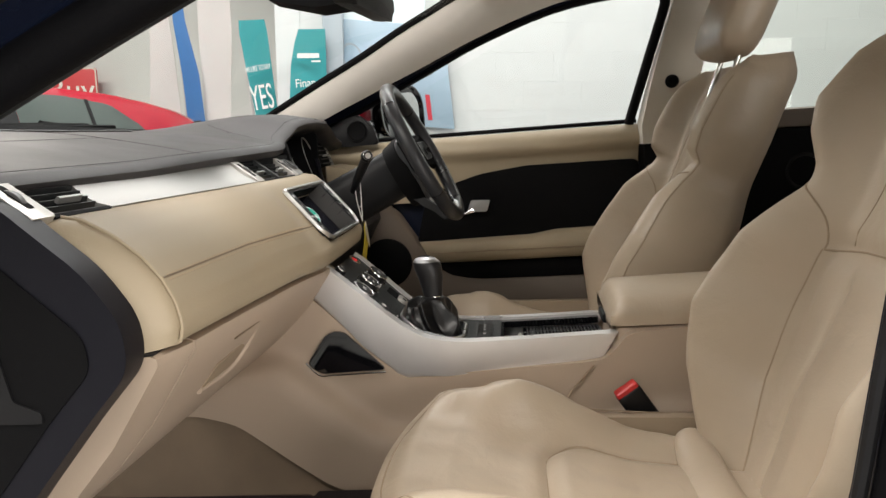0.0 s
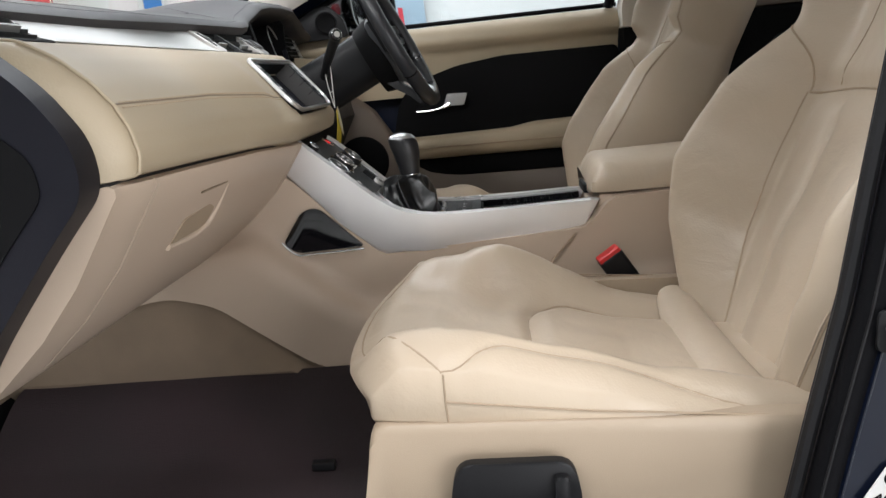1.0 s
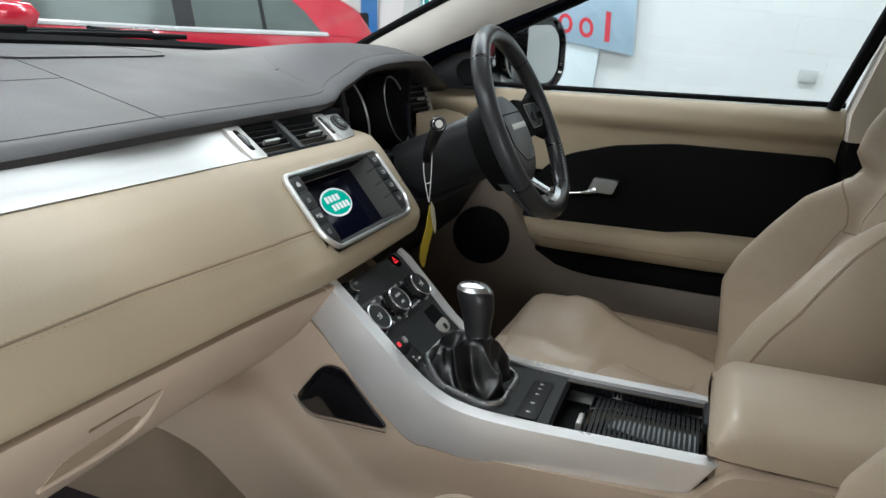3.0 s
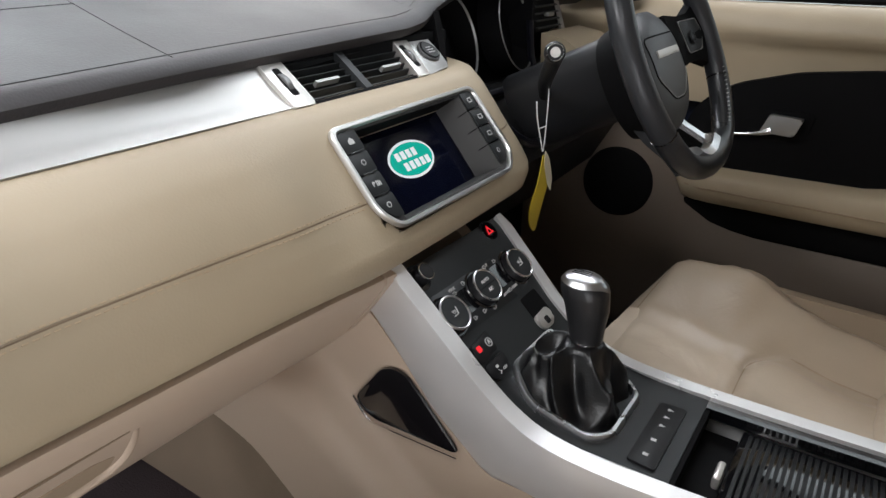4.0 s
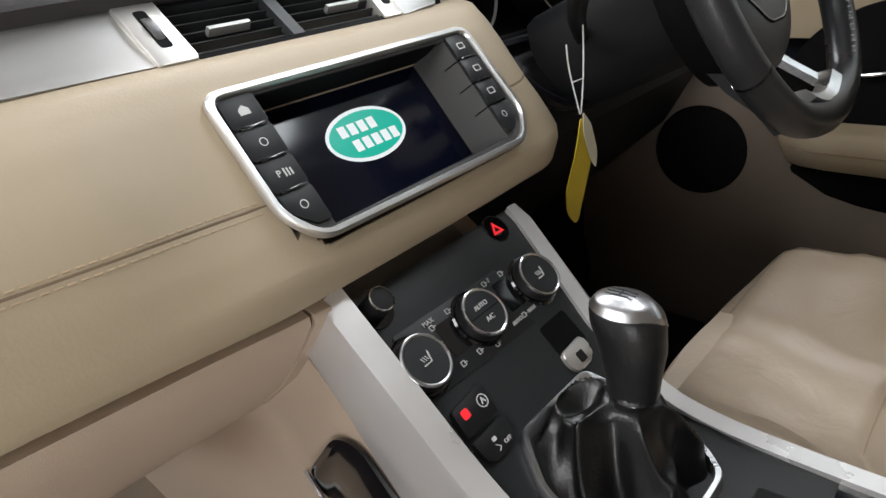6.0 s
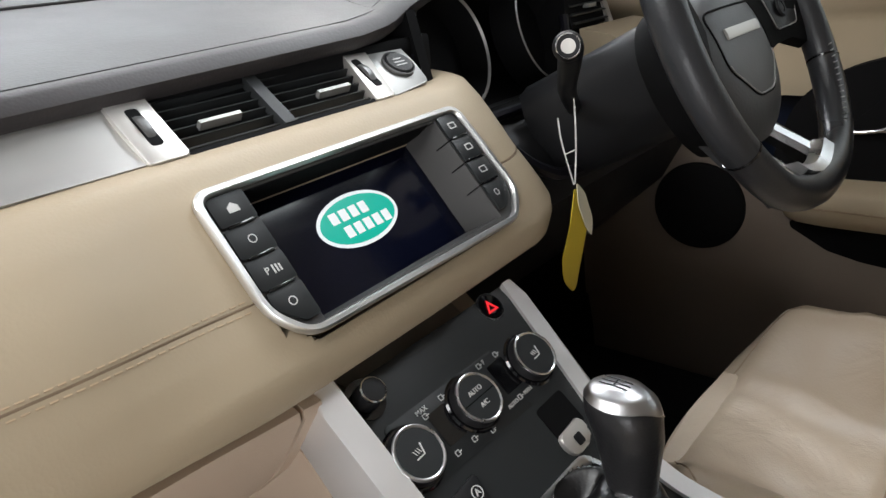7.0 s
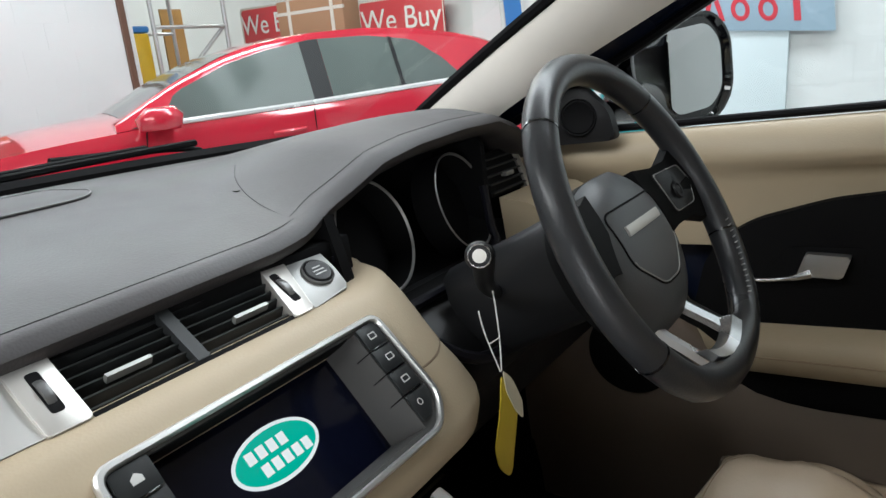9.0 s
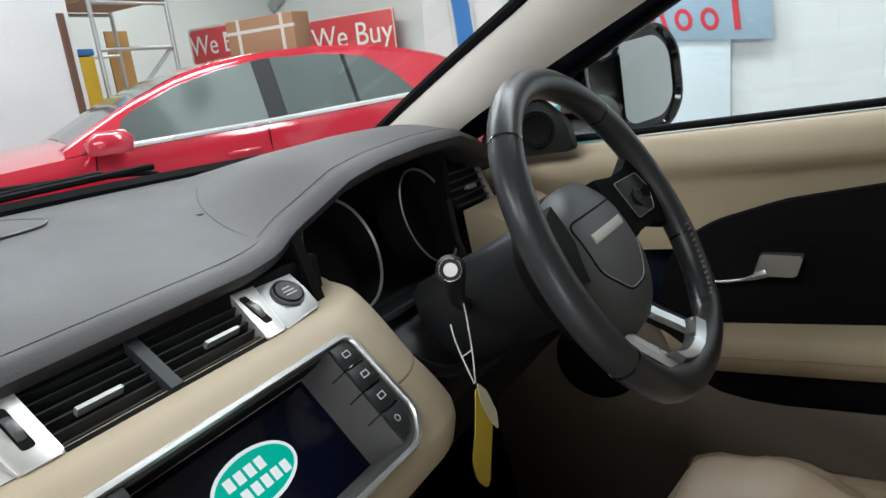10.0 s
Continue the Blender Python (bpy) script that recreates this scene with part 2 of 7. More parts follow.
def prism(poly, lift, depth, r=0.0, seg=2):
    """A polygon of (a, b) pairs, laid out by lift(a, b, h), thickened from h = 0 to depth, its edges rounded."""
    bm = bmesh.new()
    lo = [bm.verts.new(lift(a, b, 0)) for a, b in poly]
    hi = [bm.verts.new(lift(a, b, depth)) for a, b in poly]
    n = len(poly)
    bm.faces.new(lo[::-1])
    top = bm.faces.new(hi)
    for i in range(n):
        bm.faces.new((lo[i], lo[(i + 1) % n], hi[(i + 1) % n], hi[i]))
    if r:
        bmesh.ops.bevel(bm, geom=list(top.edges), offset=r, segments=seg, profile=0.5, affect="EDGES")
    return bm


def rounded(poly, r, n=4):
    """The polygon with its corners rounded."""
    out = []
    k = len(poly)
    for i in range(k):
        p, a, b = Vector(poly[i]), Vector(poly[i - 1]), Vector(poly[(i + 1) % k])
        da, db = (a - p), (b - p)
        ra = min(r, da.length * 0.45, db.length * 0.45)
        s, e = p + da.normalized() * ra, p + db.normalized() * ra
        for j in range(n + 1):
            f = j / n
            q = s * (1 - f) ** 2 + p * 2 * f * (1 - f) + e * f * f
            out.append((q.x, q.y))
    return out


def ring_frame(outer, inner, lift, depth, bm=None):
    """A frame between two outlines of the same count."""
    bm = bm or bmesh.new()
    n = len(outer)
    rows = [[bm.verts.new(lift(a, b, h)) for a, b in poly] for poly, h in ((outer, 0), (outer, depth * 0.7), ([((p[0] * 3 + q[0]) / 4, (p[1] * 3 + q[1]) / 4) for p, q in zip(outer, inner)], depth), ([((p[0] + q[0] * 3) / 4, (p[1] + q[1] * 3) / 4) for p, q in zip(outer, inner)], depth), (inner, depth * 0.6), (inner, 0))]
    for a, b in zip(rows, rows[1:] + rows[:1]):
        for i in range(n):
            bm.faces.new((a[i], a[(i + 1) % n], b[(i + 1) % n], b[i]))
    return bm


def shrink(poly, d):
    cx, cy = sum(p[0] for p in poly) / len(poly), sum(p[1] for p in poly) / len(poly)
    w = max(abs(p[0] - cx) for p in poly)
    h = max(abs(p[1] - cy) for p in poly)
    return [(cx + (p[0] - cx) * (w - d) / w, cy + (p[1] - cy) * (h - d) / h) for p in poly]


def lathe(profile, centre, axis, n=32, bm=None, a0=0.0):
    """Turn (radius, height) pairs round an axis through centre."""
    bm = bm or bmesh.new()
    ax = Vector(axis).normalized()
    u = ax.orthogonal().normalized()
    v = ax.cross(u)
    c = Vector(centre)
    rings = [[c + ax * h + (u * math.cos(2 * math.pi * k / n + a0) + v * math.sin(2 * math.pi * k / n + a0)) * max(r, 1e-5) for k in range(n)] for r, h in profile]
    if profile[0][0] > 1e-3 and profile[-1][0] > 1e-3:  # a hoop: close the section on itself
        vs = [[bm.verts.new(p) for p in r] for r in rings]
        for a, b in zip(vs, vs[1:] + vs[:1]):
            for i in range(n):
                bm.faces.new((a[i], a[(i + 1) % n], b[(i + 1) % n], b[i]))
        return bm
    return loft(rings, True, True, bm)


def lettering(name, text, size, m, material, parent=None, label="", thick=0.0004, at=None):
    cu = bpy.data.curves.new(name, "FONT")
    cu.body, cu.size, cu.extrude, cu.align_x, cu.align_y = text, size, thick, "CENTER", "CENTER"
    tmp = new("t", cu)
    bpy.context.view_layer.update()
    me = bpy.data.meshes.new_from_object(tmp.evaluated_get(bpy.context.evaluated_depsgraph_get()))
    bpy.data.objects.remove(tmp)
    me.transform(m)
    me.materials.append(material)
    ob = new(name, me)
    if parent is not None:
        ob.parent = parent
    else:
        ob.matrix_world = CAR if at is None else at
    if label:
        ob["label"] = label
    return ob


def smooth01(a, b, x):
    f = min(max((x - a) / (b - a), 0), 1)
    return f * f * (3 - 2 * f)


def lerp(xs, ys, x):
    return float(np.interp(x, xs, ys))

# ---- planes of the dashboard: (across, down, out) to a place ----


def on_stack(y, s, h):
    h -= 0.016
    return Vector((0.062 + 0.753 * s + 0.658 * h - 0.020 * (y + 0.08), y, 0.877 - 0.658 * s + 0.753 * h))


def on_screen(y, s, h):
    return Vector((0.002 + 0.6376 * s + 0.7704 * h - 0.040 * (y + 0.11), y, 1.0075 - 0.7704 * s + 0.6376 * h))


def on_vent(y, s, h):
    return Vector((-0.083 + 0.798 * s + 0.603 * h - 0.030 * max(y + 0.10, 0), y, 1.0615 - 0.603 * s + 0.798 * h))


def flat_text(lift, y, s, h, turn=0.0):
    """The pose of lettering on one of the planes: reads along +y, upright against s."""
    o, ey, es = lift(y, s, h), lift(y + 1, s, h) - lift(y, s, h), lift(y, s, h) - lift(y, s + 1, h)
    ey.normalize()
    m = Matrix((ey, es, ey.cross(es).normalized())).transposed().to_4x4()
    m.translation = o
    return m @ Matrix.Rotation(radians(turn), 4, "Z")


def rect(y0, y1, s0, s1):
    return [(y0, s0), (y1, s0), (y1, s1), (y0, s1)]


# ---- body shell of the car ----


def strip(pts_a, pts_b, thick, axis):
    """A sheet between two lines of points, thickened along an axis."""
    ax = Vector(axis) * thick
    rings = [[Vector(a), Vector(b), Vector(b) + ax, Vector(a) + ax] for a, b in zip(pts_a, pts_b)]
    return loft(rings)


shell = thing("car_body", "dark navy car body shell with its doorway open", "car body")
roof_y = [(-0.60, 1.455), (-0.52, 1.485), (-0.30, 1.51), (0, 1.52), (0.30, 1.51), (0.52, 1.485), (0.60, 1.455)]
part("headlining", loft([[Vector((x, y, z + dz)) for y, z in roof_y] + [Vector((x, y, z + dz + 0.02)) for y, z in roof_y[::-1]] for x, dz in ((0.32, -0.035), (0.5, -0.005), (0.8, 0.01), (1.3, 0.0), (1.9, -0.04), (2.3, -0.11))]), ROOF, shell, "pale grey-beige headlining")
part("roof_panel", loft([[Vector((x, y * 1.1, z + dz)) for y, z in roof_y] + [Vector((x, y * 1.1, z + dz + 0.02)) for y, z in roof_y[::-1]] for x, dz in ((0.30, 0.0), (0.5, 0.035), (0.8, 0.05), (1.3, 0.04), (1.9, 0.0), (2.35, -0.08))]), NAVY, shell)
part("floor_pan", box(-0.75, 2.3, -0.74, 0.74, 0.36, 0.40, 0.01), CARPET, shell)
part("footwell_carpet", loft([[Vector((x, -0.70, z)), Vector((x, -0.10, z)), Vector((x, -0.10, z - 0.03)), Vector((x, -0.70, z - 0.03))] for x, z in ((-0.56, 0.74), (-0.54, 0.64), (-0.50, 0.52), (-0.46, 0.44), (-0.40, 0.412), (0.1, 0.41))]), CARPET, shell, "beige carpet up the footwell")
part("bulkhead", loft([[Vector((x, -0.70, z)), Vector((x, 0.70, z)), Vector((x - 0.03, 0.70, z)), Vector((x - 0.03, -0.70, z))] for x, z in ((-0.42, 0.38), (-0.55, 0.60), (-0.56, 1.10))]), SOFT, shell)
part("rear_panel", box(2.25, 2.3, -0.72, 0.72, 0.38, 1.12, 0.01), SOFT, shell)
part("parcel_shelf", box(1.75, 2.28, -0.70, 0.70, 1.05, 1.08, 0.008), SOFT, shell)
for sgn, nm in ((-1, "near"), (1, "far")):
    part("sill", box(-0.55, 2.2, sgn * 0.80 - 0.07, sgn * 0.80 + 0.07, 0.30, 0.46, 0.025), NAVY, shell)
part("bonnet", loft([[Vector((x, y, z - 0.10 * (abs(y) / 0.8) ** 3)) for y in np.linspace(-0.8, 0.8, 13)] + [Vector((x, y, z - 0.03 - 0.10 * (abs(y) / 0.8) ** 3)) for y in np.linspace(0.8, -0.8, 13)] for x, z in ((-0.64, 1.055), (-0.9, 1.035), (-1.3, 0.97), (-1.55, 0.88))]), NAVY, shell)
part("windscreen_band", loft([[Vector((x + 0.10 * (abs(y) / 0.68) ** 3, y, z - 0.014 * (abs(y) / 0.68) ** 2)) for x, z in ((-0.54, 1.10), (-0.538, 1.148), (-0.546, 1.157), (-0.575, 1.152), (-0.575, 1.10))] for y in np.linspace(-0.64, 0.62, 24)]), SOFT, shell, "black band along the foot of the windscreen")
part("scuttle", box(-0.70, -0.58, -0.66, 0.66, 1.035, 1.11, 0.008), SOFT, shell, "black plastic scuttle under the windscreen")
# wipers at rest at the foot of the glass
for y0, y1, dz in ((-0.44, 0.04, 0.0), (-0.04, 0.40, 0.002)):
    wp = thing("windscreen_wiper", "black windscreen wiper resting at the foot of the glass", "wiper", "wipers")
    line = [Vector((-0.612 + 0.10 * (abs(y) / 0.68) ** 3, y, 1.153 + dz + 0.012 * f - 0.014 * (abs(y) / 0.68) ** 2)) for f, y in ((g, y0 + (y1 - y0) * g) for g in np.linspace(0, 1, 12))]
    part("blade", tube(line, 0.0055, 6), SOFT, wp)
    part("blade_holder", tube([p + Vector((-0.006, 0, 0.005)) for p in line[2:-2]], 0.0045, 6), SOFT, wp)
    part("arm", tube(spline([(-0.66, y1 + 0.06, 1.10), (-0.645, y1 + 0.03, 1.150), (-0.625, (y0 + y1) / 2, 1.168 + dz)], 12), 0.0055, 8), SOFT, wp)
# windscreen
ws = [[Vector((lerp((0, 1), (-0.60, 0.34), f) - 0.10 * (y / 0.65) ** 2 * -0.5, y * lerp((0, 1), (1.06, 0.82), f), lerp((0, 1), (1.150, 1.47), f) + 0.02 * math.sin(math.pi * f) - 0.02 * (y / 0.65) ** 2)) for y in np.linspace(-0.65, 0.65, 13)] for f in np.linspace(0, 1, 9)]
pane = part("windscreen", loft(ws, closed=False), GLASS, shell, "clear laminated windscreen")
pane.visible_shadow = False


def pillar(name, pts, wy, wz, material, label):
    rings = []
    for x, y, z in pts:
        rings.append([Vector((x - wz * 0.45, y - wy, z + wz * 0.9)), Vector((x, y - wy * 1.0, z)), Vector((x + wz * 0.1, y + wy * 0.3, z - wz * 0.12)), Vector((x, y + wy, z + wz * 0.1)), Vector((x - wz * 0.5, y + wy, z + wz))])
    return part(name, loft(rings), material, shell, label)


# driver's side front pillar, beige inside, black at the glass
lo = spline([(-0.26, 0.70, 1.085), (-0.155, 0.675, 1.145), (0.0, 0.677, 1.213), (0.148, 0.685, 1.276), (0.33, 0.668, 1.350), (0.55, 0.655, 1.415), (0.80, 0.650, 1.438), (1.2, 0.645, 1.438)], 30)
hi = spline([(-0.40, 0.69, 1.115), (-0.30, 0.665, 1.165), (-0.15, 0.636, 1.236), (0.0, 0.617, 1.306), (0.17, 0.602, 1.392), (0.38, 0.575, 1.467), (0.80, 0.56, 1.50), (1.2, 0.56, 1.50)], 30)


def pillar_trim(lo, hi, sgn):
    rings = []
    for a, b in zip(lo, hi):
        m = (a + b) / 2
        out = Vector((0, sgn * 0.035, 0.01))
        inn = Vector((0, -sgn * 0.014, -0.004))
        q1, q2 = a * 0.75 + b * 0.25 + inn * 0.9, a * 0.25 + b * 0.75 + inn
        rings.append([a + out * 0.3, a, q1, m + inn, q2, b, b + out * 0.6, m + out])
    return loft(rings)


part("front_pillar_trim", pillar_trim(lo, hi, 1), ROOF, shell, "pale cloth-covered windscreen pillar trim")
part("glass_surround", tube([b + Vector((-0.006, 0.004, 0.002)) for b in hi[:22]], 0.010, 8), SOFT, shell)
lo2 = spline([(-0.32, 0.76, 1.075), (-0.17, 0.755, 1.125), (0.0, 0.745, 1.195), (0.148, 0.73, 1.262), (0.33, 0.705, 1.34), (0.55, 0.685, 1.405), (0.80, 0.68, 1.425), (1.2, 0.68, 1.42)], 30)
part("door_seal", tube(lo2, 0.008, 8), RUBBER, shell)
part("front_pillar", loft([[a + Vector((0, 0.005, 0)), b + Vector((0, 0.035, 0.0)), b + Vector((0, 0.07, 0.005)), a + Vector((0, 0.06, 0.0))] for a, b in zip(lo2, hi)]), NAVY, shell)

# passenger's side front pillar
plo = spline([(-0.30, -0.74, 0.98), (-0.11, -0.725, 1.060), (-0.035, -0.715, 1.094), (0.065, -0.71, 1.141), (0.16, -0.70, 1.186), (0.30, -0.69, 1.25), (0.50, -0.67, 1.335), (0.75, -0.655, 1.41), (1.1, -0.65, 1.43)], 30)
part("front_pillar_trim", tube([p + Vector((0, 0.010, 0.012)) for p in plo], 0.004, 10), GREY, shell, "dark windscreen pillar edge")
part("door_seal", tube([p + Vector((0, -0.020, 0.022)) for p in plo], 0.022, 10), RUBBER, shell)
part("front_pillar", loft([[p + Vector((0, -0.02, 0.02)), p + Vector((-0.05, 0.03, 0.10)), p + Vector((-0.06, -0.05, 0.13)), p + Vector((0, -0.09, 0.06))] for p in plo]), NAVY, shell)
part("front_pillar_cover", loft([[p + Vector((0.0, -0.035, 0.04)), p + Vector((-0.03, -0.05, 0.09)), p + Vector((-0.03, -0.10, 0.10)), p + Vector((0.0, -0.10, 0.05))] for p in plo]), BLACK, shell)

# passenger's side centre pillar with its seal
PILX = ((0.30, 0.50, 0.565, 0.65, 0.75, 0.85, 0.95, 1.05, 1.15, 1.45), (0.59, 0.603, 0.615, 0.630, 0.649, 0.662, 0.676, 0.689, 0.705, 0.77))
part("centre_pillar", loft([[Vector((x + 0.012, -0.630, z)), Vector((x + 0.16, -0.630, z)), Vector((x + 0.16, -0.765, z)), Vector((x + 0.125, -0.760, z)), Vector((x + 0.105, -0.715, z)), Vector((x + 0.085, -0.684, z)), Vector((x + 0.034, -0.676, z))] for z, x in zip(*PILX)]), NAVY, shell, "glossy navy centre pillar", sharp=25)
seal = [Vector((lerp(*PILX, z) + 0.0235, -0.665, z)) for z in np.linspace(0.36, 1.42, 34)]
part("door_seal", tube(seal, 0.0128, 12), RUBBER, shell, "ribbed black rubber door seal")
part("seal_lip", tube([p + Vector((-0.0175, 0.010, 0)) for p in seal], 0.0062, 8), BLACK, shell)
part("seal_rib", tube([p + Vector((-0.006, -0.0115, 0)) for p in seal], 0.0014, 6), BLACK, shell)
part("seal_bead", tube([p + Vector((0.0125, -0.010, 0)) for p in seal], 0.0014, 6), DULL, shell)
part("sill_seal", tube([(x, -0.745, 0.47) for x in np.linspace(-0.4, 0.56, 12)], 0.015, 8), RUBBER, shell)
# driver's side centre pillar
part("centre_pillar_trim", loft([[Vector((x, 0.69, z)), Vector((x + w, 0.69, z)), Vector((x + w, 0.77, z)), Vector((x, 0.77, z))] for x, w, z in ((0.737, 0.142, 1.03), (0.735, 0.135, 1.08), (0.765, 0.125, 1.2), (0.80, 0.12, 1.32), (0.835, 0.13, 1.44))]), PILLAR, shell, "pale beige centre pillar trim")
part("centre_pillar_lower", loft([[Vector((x, 0.70, z)), Vector((x + w, 0.70, z)), Vector((x + w, 0.77, z)), Vector((x, 0.77, z))] for x, w, z in ((0.745, 0.16, 0.42), (0.742, 0.145, 1.028))]), SOFT, shell, "black lower pillar trim")
part("kick_panel", box(-0.56, -0.185, 0.70, 0.75, 0.36, 1.06, 0.01), SOFT, shell, "black panel beside the pedals")
part("belt_guide", lathe([(0.0, 0.012), (0.012, 0.014), (0.017, 0.008), (0.018, 0.0)], (0.815, 0.688, 1.19), (0, -1, 0), 18), SOFT, shell, "black seat belt guide")
part("rear_door_trim", box(0.90, 1.75, 0.70, 0.76, 0.42, 1.07, 0.02), SOFT, shell, "black rear door lining")
# darker than the capping opposite, shade put into its colour
part("rear_door_capping", box(0.90, 1.75, 0.70, 0.77, 1.03, 1.10, 0.015), SHADETRIM, shell, "beige capping of the rear door")
rg = part("rear_side_window", loft([[Vector((0.80, 0.738, z)), Vector((1.75, 0.738, z))] for z in (1.09, 1.50)], closed=False), REARGLASS, shell)
rg.visible_shadow = False
# unseen closed rear door on the passenger's side, added to block the low lamp
part("rear_door_trim", box(0.83, 1.75, -0.76, -0.70, 0.42, 1.07, 0.02), SOFT, shell, "black rear door lining")
part("rear_door_capping", box(0.83, 1.75, -0.77, -0.70, 1.03, 1.10, 0.015), TRIM, shell, "beige capping of the rear door")
rg = part("rear_side_window", loft([[Vector((0.86, -0.738, z)), Vector((1.75, -0.738, z))] for z in (1.09, 1.50)], closed=False), REARGLASS, shell)
rg.visible_shadow = False
part("rear_pillar", box(1.72, 2.2, 0.66, 0.78, 1.0, 1.46, 0.02), NAVY, shell)
part("rear_pillar", box(1.72, 2.2, -0.78, -0.66, 0.4, 1.46, 0.02), NAVY, shell)
part("rear_door", box(0.74, 1.72, -0.79, -0.74, 0.36, 1.10, 0.02), NAVY, shell)
part("rear_door", box(-0.50, 1.72, 0.80, 0.86, 0.36, 1.05, 0.02), NAVY, shell)

# ---- dashboard ----
dash = thing("dashboard", "charcoal and beige leather dashboard with silver trim strip", "dashboard")
HY = (-0.67, -0.4, -0.2, 0.1, 0.147, 0.221, 0.283, 0.348, 0.447, 0.535, 0.583, 0.62, 0.68)
HZ = (1.064, 1.068, 1.076, 1.085, 1.091, 1.113, 1.134, 1.143, 1.148, 1.147, 1.130, 1.108, 1.095)


def pad_point(y, u):
    """u from 0 at the front edge to 1 at the windscreen."""
    zf = lerp(HY, HZ, y)
    xb, zb = -0.53 + 0.10 * (abs(y) / 0.68) ** 3, 1.142 - 0.012 * (abs(y) / 0.68) ** 2
    xf = -0.078 - 0.018 * smooth01(0.12, 0.2, y)
    crown = 0.012 * math.sin(math.pi * u)
    if y > 0.12:
        hump = max(zf - 1.085, 0)
        z = 1.085 + (zb - 1.085) * u + hump * (1 - smooth01(0.15, 0.95, u)) + crown
        return Vector((xf + (xb - xf) * u, y, max(z, 1.085 + (zb - 1.085) * u)))
    return Vector((xf + (xb - xf) * u, y, zf + (zb - zf) * u + crown))


def pad_ring(y):
    top = [pad_point(y, u) for u in (0, 0.03, 0.06, 0.1, 0.15, 0.2, 0.26, 0.32, 0.38, 0.45, 0.52, 0.6, 0.67, 0.75, 0.82, 0.9, 1.0)]
    f = top[0]
    lip = [f + Vector((-0.012, 0, -0.024)), f + Vector((0.001, 0, -0.018)), f + Vector((0.006, 0, -0.009))]
    b = top[-1]
    return [f + Vector((-0.05, 0, -0.03))] + lip + top + [b + Vector((0, 0, -0.03))]


part("dash_top", loft([pad_ring(y) for y in np.concatenate([np.linspace(-0.68, 0.1, 24), np.linspace(0.12, 0.68, 36)])]), PAD, dash, "grained charcoal leather dash top", sharp=55)


def pad_seam(name, pts):
    part(name, tube([pad_point(y, u) + Vector((0, 0, 0.0001)) for y, u in pts], 0.00045, 6), PADSEAM, dash)


pad_seam("seam", [(y, 0.035) for y in np.linspace(-0.66, 0.147, 40)])
pad_seam("seam", [(y, 0.05) for y in np.linspace(0.147, 0.60, 40)])
pad_seam("seam", [(0.147 + 0.075 * f * f, 0.04 + 0.36 * f) for f in np.linspace(0, 1, 16)])
pad_seam("airbag_seam", [(-0.218 + 0.05 * f * f, 0.02 + 0.72 * f) for f in np.linspace(0, 1, 16)])
pad_seam("airbag_seam", [(-0.205 - 0.43 * f, 0.38 + 0.04 * f) for f in np.linspace(0, 1, 12)])
GRP = rounded([(-0.20, 0.0), (0.085, 0.0), (0.115, 0.08), (0.10, 0.28), (-0.20, 0.28)], 0.04)
part("speaker_grille", prism(GRP, lambda a, b, h: pad_point(a, 0.62 + b) + Vector((0, 0, h - 0.002)), 0.0042, 0.001), PAD, dash, "charcoal speaker cover in the dash top")
part("cover_edge", tube([pad_point(a, 0.62 + b) + Vector((0, 0, 0.0024)) for a, b in GRP], 0.0009, 6, closed=True), RINGDARK, dash, "pale edge of the speaker cover")

PA = ((-0.045, 1.026), (-0.015, 1.021), (0.015, 1.004), (0.040, 0.982), (0.056, 0.961), (0.066, 0.935), (0.070, 0.908), (0.066, 0.889), (0.040, 0.884))
PB = ((-0.040, 1.026), (-0.014, 1.022), (0.004, 1.006), (0.024, 0.982), (0.043, 0.957), (0.0625, 0.934), (0.0775, 0.913), (0.0700, 0.890), (0.042, 0.879))
FY = np.concatenate([np.linspace(-0.628, -0.24, 16), np.linspace(-0.22, -0.14, 6), [-0.1265, -0.1250], np.linspace(-0.121, -0.097, 9), np.linspace(-0.085, 0.093, 9), np.linspace(0.099, 0.115, 5), [0.1180, 0.1285, 0.1300], np.linspace(0.15, 0.252, 18)])


def fascia_at(y, k):
    """k from 0 at the top edge to 8 at the lower edge of the leather panel."""
    w = smooth01(-0.24, -0.15, y)
    k += 0.36 * min(max((y + 0.42) / 0.28, 0), 1) * (1 - smooth01(-0.1263, -0.1220, y)) * math.exp(-((k - 4) / 1.2) ** 2)
    i = min(int(k), 7)
    f = k - i
    qa = [PA[i][n] + (PA[i + 1][n] - PA[i][n]) * f for n in (0, 1)]
    qb = [PB[i][n] + (PB[i + 1][n] - PB[i][n]) * f for n in (0, 1)]
    x, z = qa[0] + (qb[0] - qa[0]) * w, qa[1] + (qb[1] - qa[1]) * w
    x -= 0.040 * max(y + 0.11, 0)
    z += lerp((-0.63, -0.45, -0.30, -0.15, 0.0), (0.012, 0.006, 0.0, -0.009, -0.011), y) * smooth01(3.5, 7.0, k)
    if abs(y - 0.0015) < 0.1275 - 0.024 * max(k - 4.6, 0) and 2.2 < k < 5.55:
        x, z = x - 0.030, z - 0.0245
    if y > 0.15:
        e = min((y - 0.15) / (0.089 + 0.014 * smooth01(3.5, 6.0, k)), 1)
        x -= (1 - math.sqrt(max(1 - e * e, 0))) * 0.10
    return Vector((x, y, z))


